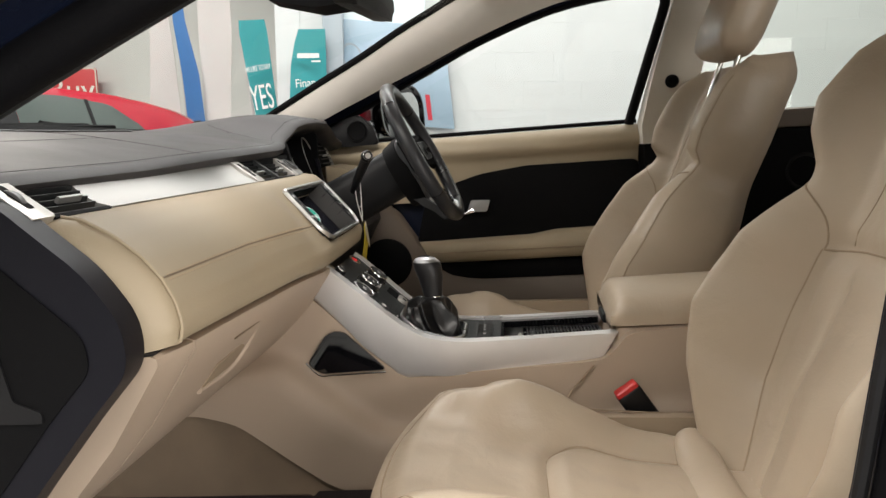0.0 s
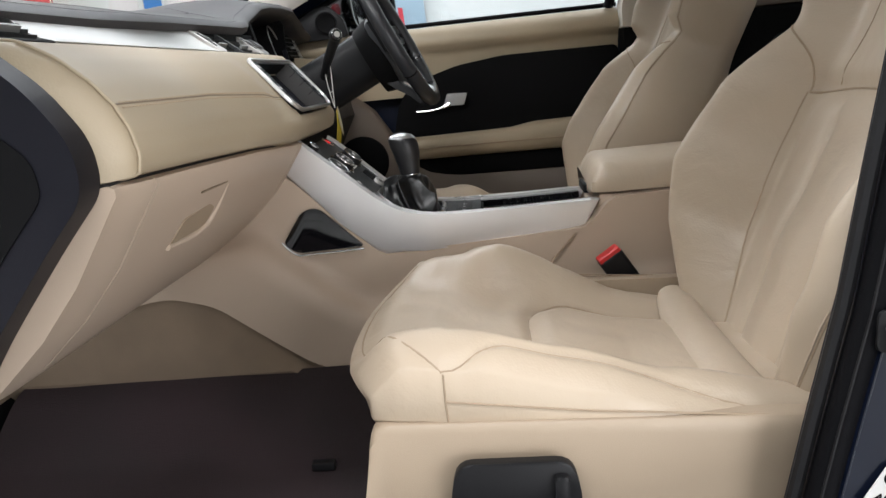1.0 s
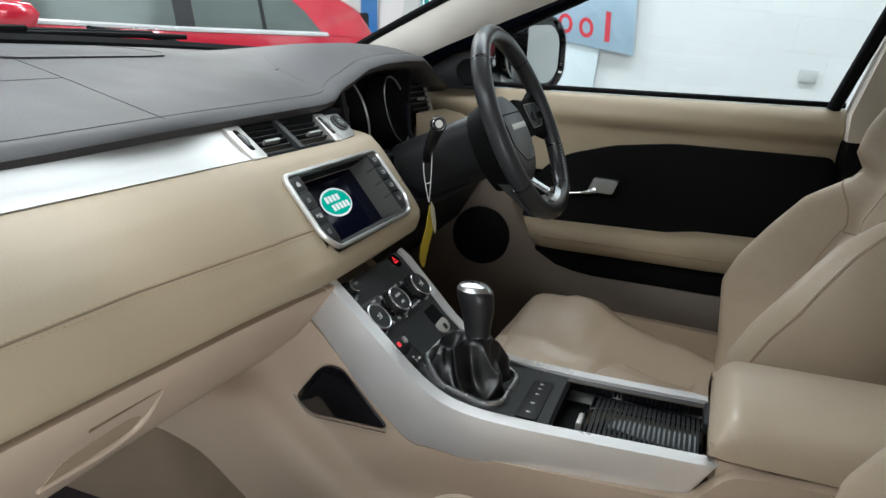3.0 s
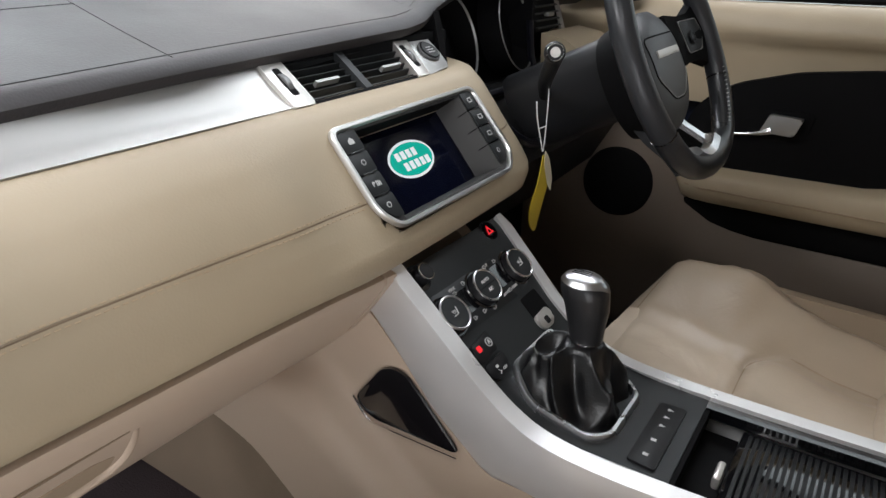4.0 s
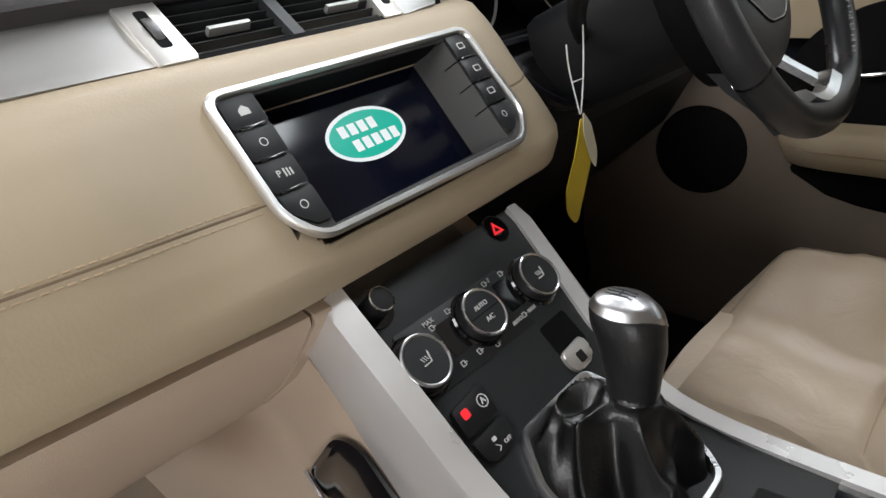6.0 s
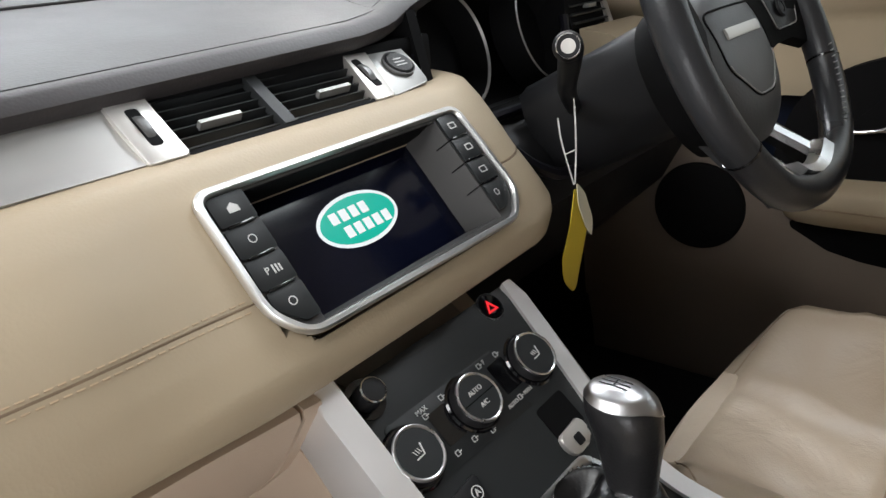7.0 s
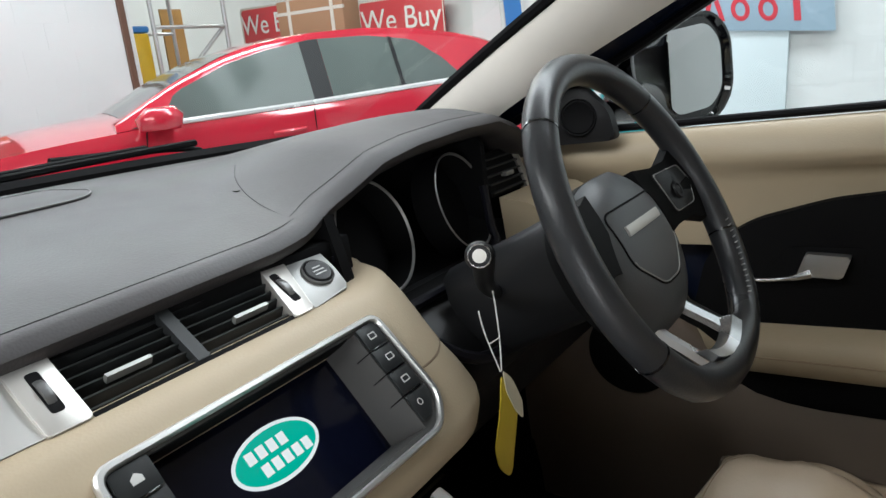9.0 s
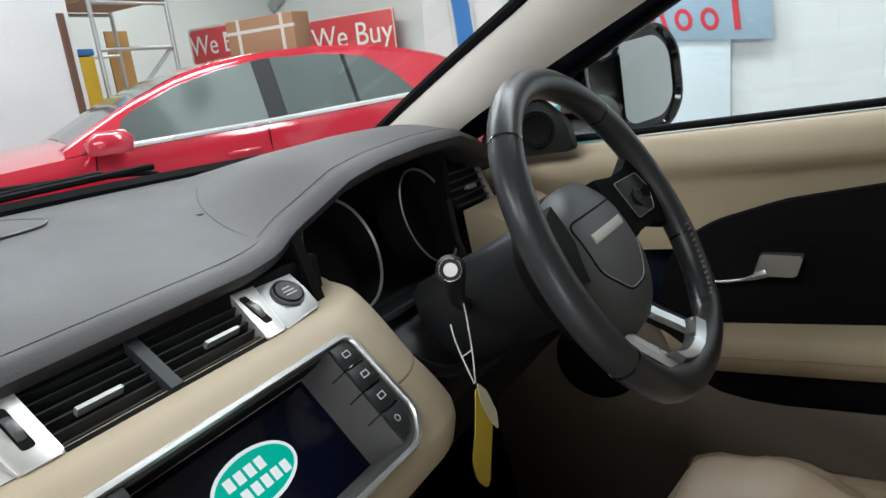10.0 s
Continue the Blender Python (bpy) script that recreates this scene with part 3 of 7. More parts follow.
def fascia(k0, k1, ys, back=0.045):
    ks = sorted(set([k for k in np.linspace(k0, k1, max(int((k1 - k0) * 3), 2) + 1) if not 2.05 < k < 2.5 and not 5.4 < k < 5.7] + [k for k in (2.08, 2.24, 2.5, 4.6, 4.8, 5.2, 5.4, 5.54, 5.58, 5.7) if k0 < k < k1]))
    rings = []
    for y in ys:
        front = [fascia_at(y, k) for k in ks]
        rings.append(front + [front[-1] + Vector((-back, 0, 0.006)), front[0] + Vector((-back, 0, -0.01))])
    return loft(rings)


part("upper_fascia", fascia(0, 3.98, FY), FASCIA, dash, "smooth beige leather upper fascia", sharp=60)
part("lower_fascia", fascia(4.02, 8, FY), FASCIA, dash, "smooth beige leather lower fascia", sharp=60)
part("fascia_seam", tube([fascia_at(y, 4.0) + Vector((-0.0015, 0, 0)) for y in FY], 0.0016, 6), FSEAM, dash)
# twin rows of stitches along the seam
for name, k in (("stitching", 3.89), ("stitching", 4.11)):
    bm = bmesh.new()
    for y in np.arange(-0.618, -0.138, 0.0062):
        a, b = fascia_at(y, k), fascia_at(y + 0.004, k)
        tube([a + Vector((0.0003, 0, 0)), b + Vector((0.0003, 0, 0))], 0.0006, 4, bm)
    part(name, bm, STITCH, dash)
# end piece of the fascia, piped, beside the doorway


def end_at(y, k):
    p = fascia_at(-0.628, k)
    f = min(max((-0.628 - y) / 0.027, 0), 1)
    return Vector((p.x - 0.034 * f * f - 0.0025, y, p.z - 0.004 * f))


rings = []
for y in np.linspace(-0.6281, -0.655, 10):
    front = [end_at(y, k) for k in np.linspace(0, 8, 25)]
    rings.append(front + [front[-1] + Vector((-0.05, 0, 0.006)), front[0] + Vector((-0.03, 0, -0.01))])
part("fascia_end", loft(rings), FASCIA, dash, "beige leather end piece", sharp=60)
part("piping", tube([fascia_at(-0.6285, k) + Vector((0.0, 0, 0)) for k in np.linspace(0.3, 8, 30)], 0.0018, 8), FASCIA, dash)

# silver strip between vent and vent
rings = []
for y in np.linspace(-0.545, -0.1298, 24):
    q = 1 - 0.75 * smooth01(-0.21, -0.135, y)
    rings.append([on_vent(y, s, h) for s, h in ((0.0, 0.0), (0.012, -0.005 * q), (0.028, -0.007 * q), (0.044, -0.005 * q), (0.060, 0.001), (0.060, -0.02), (0, -0.02))])
part("trim_strip", loft(rings), SILVER, dash, "brushed silver dash strip")
# matt black box put in for the shade under the dash top
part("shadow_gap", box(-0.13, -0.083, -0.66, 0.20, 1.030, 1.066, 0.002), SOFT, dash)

# glovebox and lower panel


def edge_rise(y):
    """The leather's lower edge climbs towards the door."""
    return lerp((-0.63, -0.45, -0.30, -0.15, 0.0), (0.012, 0.006, 0.0, -0.009, -0.011), y)


# solid charcoal strip paints the shade line under the leather's lower edge
part("lid_gap_shade", loft([[Vector((x, y, z + edge_rise(y))) for x, z in ((-0.02, 0.8870), (0.0500, 0.8850), (0.0490, 0.8800), (-0.02, 0.876))] for y in np.linspace(-0.652, -0.108, 12)]), PADSEAM, dash, "charcoal strip for the shade under the leather")
GP = ((0.050, 0.8835), (0.0575, 0.8810), (0.0575, 0.8740), (0.035, 0.842), (0.003, 0.800), (-0.042, 0.755), (-0.095, 0.712), (-0.130, 0.690), (-0.165, 0.682))


def glove(y):
    sh = 0.012 * smooth01(-0.2, 0.0, y)
    bulge = -0.006 * smooth01(-0.60, -0.655, y)
    front = [Vector((x + sh + bulge + 0.004, y, z + edge_rise(y) * smooth01(0.70, 0.86, z))) for x, z in GP]
    return front + [Vector((-0.2, y, 0.70)), Vector((-0.1, y, 0.87))]


part("glovebox_lid", loft([glove(y) for y in np.linspace(-0.592, -0.127, 22)]), TRIM, dash, "beige glovebox lid", sharp=50)
part("lower_panel_end", loft([glove(y) for y in np.linspace(-0.655, -0.596, 8)]), TRIM, dash, sharp=50)
part("lower_panel_centre", loft([glove(y) for y in np.linspace(-0.1235, -0.110, 4)]), TRIM, dash, sharp=50)


def on_glove(y, s, h):
    """s metres down the glovebox face from its upper edge."""
    h -= 0.0027
    return Vector((0.0615 - 0.593 * s + 0.805 * h, y, 0.874 - 0.805 * s - 0.593 * h))


latch = part("latch", tube(spline([on_glove(y, q, h) for y, q, h in ((-0.384, 0.026, -0.002), (-0.381, 0.052, 0.000), (-0.383, 0.076, 0.001), (-0.396, 0.089, 0.0015), (-0.430, 0.094, 0.0015), (-0.488, 0.093, -0.001))], 32), 0.0042, 10), TRIM, dash, "beige glovebox pull")
# flat darker beige plates: the shade of finger recess and slot as colour
part("latch_recess_shade", prism(rounded([(-0.482, 0.056), (-0.415, 0.050), (-0.392, 0.060), (-0.394, 0.082), (-0.410, 0.088), (-0.488, 0.088)], 0.006), on_glove, 0.0014), SEAM, latch, "flat darker plate for the finger recess's shade")
part("latch_slot_shade", prism(rect(-0.468, -0.390, 0.0215, 0.0240), on_glove, 0.0014), FSEAM, latch)

# driver's side of the dash
part("column_panel", loft([[Vector((x, y, z)) for x, z in ((-0.11, 0.965), (-0.075, 0.958), (-0.035, 0.945), (-0.010, 0.92), (0.0, 0.87), (-0.05, 0.78), (-0.16, 0.68), (-0.25, 0.70), (-0.25, 0.96))] for y in np.linspace(0.16, 0.69, 8)]), BLACK, dash, "black lower dash")
part("binnacle_lip", tube(spline([(-0.085, 0.176, 1.050), (-0.070, 0.190, 0.992), (-0.066, 0.225, 0.970), (-0.066, 0.30, 0.966), (-0.070, 0.42, 0.966), (-0.092, 0.49, 0.972), (-0.112, 0.515, 0.995), (-0.124, 0.526, 1.05)], 40), 0.0065, 8), ENDGREY, dash, "rounded lip under the instruments")
part("lower_lip", tube(spline([(0.0, 0.205, 0.955), (0.012, 0.24, 0.925), (0.014, 0.30, 0.905), (0.014, 0.42, 0.905), (0.010, 0.50, 0.925), (-0.002, 0.535, 0.965)], 30), 0.007, 8), ENDGREY, dash)
part("driver_fascia", loft([[Vector((x, y, z)) for x, z in ((-0.105, 1.030), (-0.060, 1.022), (-0.02, 1.0), (0.0, 0.965), (-0.01, 0.93), (-0.10, 0.93))] for y in np.linspace(0.535, 0.70, 6)]), FASCIA, dash, "beige leather driver's fascia")
part("binnacle", loft([[Vector((x, y, z)) for x, z in ((-0.20, 1.12), (-0.178, 0.985), (-0.120, 0.964), (-0.075, 0.966), (-0.07, 0.94), (-0.22, 0.94), (-0.22, 1.12))] for y in (0.165, 0.515)]), SOFT, dash, "black instrument binnacle")
part("binnacle_cheek", loft([[Vector((x, y, z)) for x, z in ((-0.10, 1.08), (-0.085, 1.09), (-0.06, 0.98), (-0.2, 0.96), (-0.22, 1.1))] for y in (0.172, 0.185)]), SOFT, dash)
part("binnacle_cheek", loft([[Vector((x, y, z)) for x, z in ((-0.125, 1.12), (-0.118, 1.11), (-0.120, 1.0), (-0.2, 0.96), (-0.22, 1.1))] for y in (0.522, 0.532)]), SOFT, dash)
for yc, nm in ((0.279, "rev_counter"), (0.466, "speedometer")):
    g = part(nm, lathe([(0.0, -0.012), (0.061, -0.012), (0.064, 0.0), (0.0680, 0.024), (0.0700, 0.024), (0.0710, -0.014), (0.0, -0.015)], (-0.142, yc, 1.034), (0.95, 0.12, 0.28), 48), SOFT, dash, "black instrument dial")
    part("dial_ring", lathe([(0.0664, 0.0225), (0.0678, 0.0256), (0.0696, 0.0245), (0.0680, 0.022)], (-0.142, yc, 1.034), (0.95, 0.12, 0.28), 48), DULL, g, "thin pale ring")

# door-side end panel seen when the door stands open
endp = thing("dash_end_cover", "black plastic cover on the end of the dashboard", "end cover")
EP = [(-0.12, 1.060), (-0.055, 1.046), (-0.016, 1.010), (0.018, 0.980), (0.047, 0.935), (0.048, 0.893), (0.002, 0.845), (-0.066, 0.768), (-0.15, 0.66), (-0.30, 0.66), (-0.30, 1.04)]
part("cover", prism(rounded(EP, 0.022, 6), lambda a, b, h: Vector((a, -0.658 - h, b)), 0.030, 0.007, 4), ENDGREY, endp)
part("recess", prism(rounded([(-0.12, 1.02), (-0.075, 1.008), (-0.03, 0.965), (0.012, 0.925), (0.014, 0.895), (-0.03, 0.85), (-0.10, 0.77), (-0.25, 0.77), (-0.25, 1.0)], 0.012), lambda a, b, h: Vector((a, -0.6875 - h, b)), 0.002), SOFT, endp)
part("recess_rib", prism(rounded([(-0.105, 0.955), (-0.075, 0.955), (-0.060, 0.87), (-0.035, 0.86), (-0.035, 0.85), (-0.095, 0.85)], 0.004), lambda a, b, h: Vector((a, -0.690 - h, b)), 0.002), BLACK, endp)

# ---- air vents ----


def vent(y0, y1, split, tabs, silver_left, silver_right):
    v = thing("air_vent", "black slatted air vent with silver ends", "air vent", "dash vents")
    part("housing", loft([[on_vent(y, s, h) for s, h in ((0.0, 0.001), (0.0, -0.03), (0.058, -0.03), (0.058, 0.001), (0.062, 0.001), (0.062, -0.034), (-0.003, -0.034), (-0.003, 0.001))] for y in (y0, y1)]), SOFT, v)
    for i in range(6):
        s = 0.004 + i * 0.0096
        part("slat", loft([[on_vent(y, s + ds, h) for ds, h in ((0, -0.003), (0.0022, -0.002), (0.005, -0.014), (0.002, -0.016))] for y in (y0 + 0.001, y1 - 0.001)]), GREY, v, smooth=False)
    if split:
        part("divider", loft([[on_vent(split + dy, s, h) for dy, h in ((-0.0065, -0.006), (-0.0055, 0.0015), (0.0055, 0.0015), (0.0065, -0.006))] for s in (0, 0.058)]), GREY, v)
    for y in tabs:
        part("tab", loft([[on_vent(yy, 0.037 + ds, h) for ds, h in ((-0.0022, -0.004), (-0.0018, 0.0025), (0.0018, 0.003), (0.0022, -0.004))] for yy in (y - 0.0175, y + 0.0175)]), DULL, v, "satin silver vent slider")
    for a, b in silver_left + silver_right:
        e = part("end_plate", prism(rounded(rect(a, b, -0.003, 0.062) if a < 0 else [(a + 0.0078, -0.003), (b + 0.0095, -0.003), (b - 0.0062, 0.062), (a - 0.0028, 0.062)], 0.003), lambda p, q, h: on_vent(p, q, h - 0.014), 0.017, 0.0015), SATIN, v, "satin silver end plate")
        m = (a + b) / 2
        part("thumb_wheel", lathe([(0.0, -0.003), (0.016, -0.003), (0.0165, 0), (0.016, 0.003), (0.0, 0.003)], on_vent(m, 0.030, -0.009), (0, 1, 0), 24), RINGDARK, e)
        part("slot", prism(rounded(rect(m - 0.0045, m + 0.0045, 0.012, 0.048), 0.003), lambda p, q, h: on_vent(p, q, h + 0.0028), 0.0006), SOFT, e)
    return v


vent(-0.1035, 0.085, -0.0155, (-0.0644, 0.0467), [(-0.1337, -0.1040)], [(0.0775, 0.1040)])
vent(-0.636, -0.549, 0, (-0.585,), [(-0.668, -0.637)], [])
dv = thing("air_vent", "black slatted air vent beside the driver's window", "air vent", "dash vents")
part("housing", loft([[Vector((x, y, z)) for x, z in ((-0.135, 1.092), (-0.115, 1.030), (-0.16, 1.02), (-0.175, 1.08))] for y in (0.534, 0.632)]), SOFT, dv)
for i in range(5):
    part("slat", loft([[Vector((-0.131 + 0.004 * i + dx, y, 1.084 - 0.0115 * i + dz)) for dx, dz in ((0, 0), (0.004, -0.001), (0.004, -0.003), (-0.004, -0.002))] for y in (0.535, 0.630)]), GREY, dv)
part("end_plate", loft([[Vector((x, y, z)) for x, z in ((-0.134, 1.094), (-0.108, 1.024), (-0.114, 1.020), (-0.142, 1.090))] for y in (0.630, 0.644)]), SATIN, dv, "satin silver end plate")
part("tab", box(-0.122, -0.112, 0.575, 0.598, 1.054, 1.060, 0.001), DULL, dv)

# start button on its silver plate
sb = thing("start_button", "round black start button on a silver plate", "start button")
part("plate", prism(rounded([(0.1140, -0.003), (0.1580, -0.003), (0.1570, 0.030), (0.1510, 0.056), (0.0980, 0.062)], 0.004), lambda p, q, h: on_vent(p, q, h - 0.005), 0.006, 0.0015), DULL, sb, "dull silver plate")
part("bezel", lathe([(0.0160, 0), (0.0160, 0.0025), (0.0150, 0.003), (0.0142, 0.002), (0.0142, 0)], on_vent(0.1337, 0.0290, 0.002), on_vent(0, 0, 1) - on_vent(0, 0, 0), 32), RINGDARK, sb)
part("button", lathe([(0, 0), (0.0138, 0), (0.0138, 0.004), (0.0125, 0.005), (0, 0.0045)], on_vent(0.1337, 0.0290, 0.001), on_vent(0, 0, 1) - on_vent(0, 0, 0), 32), BLACK, sb)
for k, ds in enumerate((-0.004, 0.0, 0.004)):
    part("marking", prism(rect(0.1337 - 0.007 + 0.002 * (k == 0), 0.1337 + 0.007 - 0.002 * (k == 0), 0.0290 + ds - 0.0006, 0.0290 + ds + 0.0006), lambda p, q, h: on_vent(p, q, h + 0.0058), 0.0003), DULL, sb)

# ---- centre display ----
disp = thing("centre_display", "touch screen display in a chrome bezel with button columns", "display")
SO = rounded([(-0.1345, -0.001), (0.1360, -0.001), (0.1410, 0.092), (0.1180, 0.1165), (-0.1136, 0.1130), (-0.1330, 0.0890)], 0.014, 6)
SI = rounded([(-0.1285, 0.005), (0.1297, 0.005), (0.1345, 0.0895), (0.1146, 0.1110), (-0.1104, 0.1075), (-0.1272, 0.0868)], 0.010, 6)
part("bezel", ring_frame(SO, SI, lambda a, b, h: on_screen(a, b, h + 0.001), 0.006), BEZEL, disp, "bright satin chrome bezel")
RIMW = [(min(max(a, -0.0975), 0.1030), min(max(b, 0.0075), 0.1065)) for a, b in SI]
WELL = [(min(max(a, -0.0965), 0.0835), min(max(b, 0.0065), 0.1000)) for a, b in SI]
part("well", loft([[on_screen(a, b, 0.0022) for a, b in SI], [on_screen(a, b, 0.0015) for a, b in RIMW], [on_screen(a, b, -0.0250) for a, b in WELL]], closed=True, caps=False), WELLGREY, disp, "dark grey sloping inner frame", smooth=False)
part("well_top", loft([[on_screen(y, s, h) for s, h in ((0.0074, 0.0019), (0.0082, 0.0019), (0.0078, -0.0248), (0.0070, -0.0248))] for y in (-0.0955, 0.0930)]), SOFT, disp, "black upper edge of the screen recess")
part("screen", prism(rounded(rect(-0.0975, 0.0845, 0.0055, 0.1010), 0.002), lambda a, b, h: on_screen(a, b, h - 0.0262), 0.001), SCREEN, disp, "dark glossy screen showing a start-up badge")
for side in (-1, 1):
    for i in range(4):
        s0, s1 = 0.0062 + i * 0.0233, 0.0274 + i * 0.0233
        if side < 0:
            a = rect(-0.1262, -0.0985, s0, s1)
            if i == 3:
                a = [(-0.1255, s0), (-0.0985, s0), (-0.0985, s1 + 0.004), (-0.1100, s1 + 0.004), (-0.1245, s0 + 0.012)]
        else:
            a = rect(0.1040, 0.1290, s0, s1)
            if i == 3:
                a = [(0.1040, s0), (0.1305, s0), (0.1315, s0 + 0.010), (0.1170, s1 + 0.004), (0.1040, s1 + 0.004)]
        k = part("button", prism(rounded(a, 0.0015), lambda p, q, h: on_screen(p, q, h + 0.002), 0.0022, 0.0007), GREY, disp)
        ymid = -0.1120 if side < 0 else 0.1170
        if i < 3:
            part("marker", prism(rounded(rect(ymid - 0.010, ymid + 0.010, s1 + 0.0001, s1 + 0.0020), 0.0008), lambda p, q, h: on_screen(p, q, h + 0.002), 0.0032, 0.0005), GLOSS, disp)
        if i < 3 and side > 0:
            part("marker", tube([on_screen(0.1110, s1 + 0.0010, 0.0028), on_screen(0.1030, s1 + 0.0010, 0.0020), on_screen(0.0950, s1 + 0.0012, -0.0090)], 0.0006, 4), SOFT, disp)
        yc, sc = (-0.1115, 0.1165, 0.1185, 0.1170, 0.1140)[0 if side < 0 else i + 1], (s0 + s1) / 2
        if i == 0 and side < 0:
            part("icon", prism([(yc - 0.004, sc + 0.003), (yc + 0.004, sc + 0.003), (yc + 0.004, sc - 0.001), (yc, sc - 0.004), (yc - 0.004, sc - 0.001)], lambda p, q, h: on_screen(p, q, h + 0.0043), 0.0003), ICON, k)
        elif i == 3 or (i == 1 and side < 0):
            part("icon", ring_frame([(yc + 0.0031 * math.cos(t), sc + 0.0031 * math.sin(t)) for t in np.linspace(0, 5.8, 16)], [(yc + 0.0024 * math.cos(t), sc + 0.0024 * math.sin(t)) for t in np.linspace(0, 5.8, 16)], lambda p, q, h: on_screen(p, q, h + 0.0042), 0.0003), ICON, k)
        elif i == 2 and side < 0:
            lettering("icon", "P", 0.0065, flat_text(on_screen, yc - 0.004, sc, 0.0045), ICON, k)
            for j in range(3):
                part("icon", prism(rect(yc + j * 0.0025, yc + j * 0.0025 + 0.0012, sc - 0.003 + j * 0.0005, sc + 0.003), lambda p, q, h: on_screen(p, q, h + 0.0043), 0.0003), ICON, k)
        else:
            part("icon", ring_frame(rounded(rect(yc - 0.0045, yc + 0.0045, sc - 0.003, sc + 0.003), 0.001), rounded(rect(yc - 0.0035, yc + 0.0035, sc - 0.002, sc + 0.002), 0.001), lambda p, q, h: on_screen(p, q, h + 0.0042), 0.0003), ICON, k)


def oval(yc, sc, a, b, n=36):
    return [(yc + a * math.cos(2 * math.pi * k / n), sc + b * math.sin(2 * math.pi * k / n)) for k in range(n)]


YL, SL, BH = -0.0060, 0.0490, 0.0220
part("badge_rim", prism(oval(YL, SL, 0.0408, BH), lambda p, q, h: on_screen(p, q, h - 0.0250), 0.0002), LITWHITE, disp, "lit white rim of the badge")
part("badge", prism(oval(YL, SL, 0.0377, BH - 0.003), lambda p, q, h: on_screen(p, q, h - 0.0247), 0.0002), TEAL, disp, "lit teal oval badge")
for dy, ds, w in ((-0.006, -0.0068, 0.0205), (0.005, 0.0068, 0.0250)):
    for j in range(4 if ds < 0 else 5):
        n = 4 if ds < 0 else 5
        y = YL + dy - w + (j + 0.5) * 2 * w / n
        part("badge_mark", prism(rect(y - w / n * 0.72, y + w / n * 0.72, SL + ds - 0.0047, SL + ds + 0.0047), lambda p, q, h: on_screen(p, q, h - 0.0244), 0.0002), LITWHITE, disp)

# ---- centre console ----
con = thing("centre_console", "centre console with silver rails and a dark grey control panel", "console")
RT = [(0.059, 0.875), (0.12, 0.822), (0.17, 0.778), (0.205, 0.754), (0.24, 0.741), (0.30, 0.735), (0.42, 0.735), (0.545, 0.738)]
RB = [(0.518, 0.691), (0.40, 0.684), (0.25, 0.676), (0.185, 0.673), (0.168, 0.681), (0.112, 0.735), (0.029, 0.822)]
RTS = [(p.x, p.z) for p in spline([(a, 0, b) for a, b in RT], 24)]
for sgn in (-1, 1):
    part("rail", prism(RTS + RB, (lambda a, b, h: Vector((a, lerp((0.05, 0.088, 0.148, 0.22), (0.103, 0.0954, 0.0836, 0.082), a) + 0.8 * h, b - 0.011))) if sgn > 0 else (lambda a, b, h: Vector((a, -0.093 - h + 0.015 * smooth01(0.2, 0.54, a), b))), 0.022, 0.009, 4), RAIL, con, "satin silver side rail", sharp=50)


def deck(x):
    return lerp([p[0] for p in RTS], [p[1] for p in RTS], x) - 0.016


def deck_strip(y0, y1, x0, x1, n=16):
    xs = np.linspace(x0, x1, n)
    return loft([[Vector((x, y0, deck(x))), Vector((x, y1, deck(x))), Vector((x, y1, deck(x) - 0.012)), Vector((x, y0, deck(x) - 0.012))] for x in xs])


part("control_panel", deck_strip(-0.0935, 0.1035, 0.055, 0.345, 24), GREY, con, "dark grey control panel")
part("tray_side", deck_strip(-0.0935, -0.068, 0.345, 0.53, 6), GLOSS, con)
part("tray_side", deck_strip(0.068, 0.0935, 0.345, 0.53, 6), GLOSS, con)
part("tray_lining", loft([[Vector((x, -0.07, 0.689)), Vector((x, 0.07, 0.689)), Vector((x, 0.07, 0.684)), Vector((x, -0.07, 0.684))] for x in (0.34, 0.53)]), SOFT, con)
part("tray_cover", loft([[Vector((x, y, 0.7065 + 0.006 * math.sin(math.pi * (y + 0.066) / 0.132) + h)) for y in np.linspace(-0.066, 0.066, 17)] + [Vector((x, y, 0.700)) for y in (0.066, -0.066)] for x, h in ((0.3855, -0.002), (0.3870, 0.0), (0.45, 0.0), (0.53, 0.0))]), GLOSS, con, "gloss black sliding tray cover", sharp=60)
for i in range(22):
    x = 0.392 + i * 0.0062
    part("slat", loft([[Vector((x + dx, y, 0.7065 + 0.006 * math.sin(math.pi * (y + 0.066) / 0.132) + h)) for dx, h in ((0, -0.001), (0.0008, 0.0009), (0.0040, 0.0009), (0.0048, -0.001))] for y in np.linspace(-0.062, 0.062, 9)]), BLACK, con, smooth=False)
part("cover_pull", box(0.376, 0.384, -0.034, -0.004, 0.702, 0.716, 0.003), SATIN, con, "silver pull on the tray cover")
part("tray_end", loft([[Vector((x, -0.07, z)), Vector((x, 0.07, z)), Vector((x, 0.07, 0.70)), Vector((x, -0.07, 0.70))] for x, z in ((0.340, 0.718), (0.350, 0.716))]), SOFT, con)

# beige sides


def evenly_along(pts, count):
    """The bent line through points in the plane of x and z, finely divided, its bends eased."""
    u = np.linspace(0, len(pts) - 1, count)
    x, z = (np.interp(u, range(len(pts)), [p[i] for p in pts]) for i in (0, 1))
    for _ in range(2):
        x[1:-1], z[1:-1] = (x[:-2] + 2 * x[1:-1] + x[2:]) / 4, (z[:-2] + 2 * z[1:-1] + z[2:]) / 4
    return [Vector((a, 0, b)) for a, b in zip(x, z)]


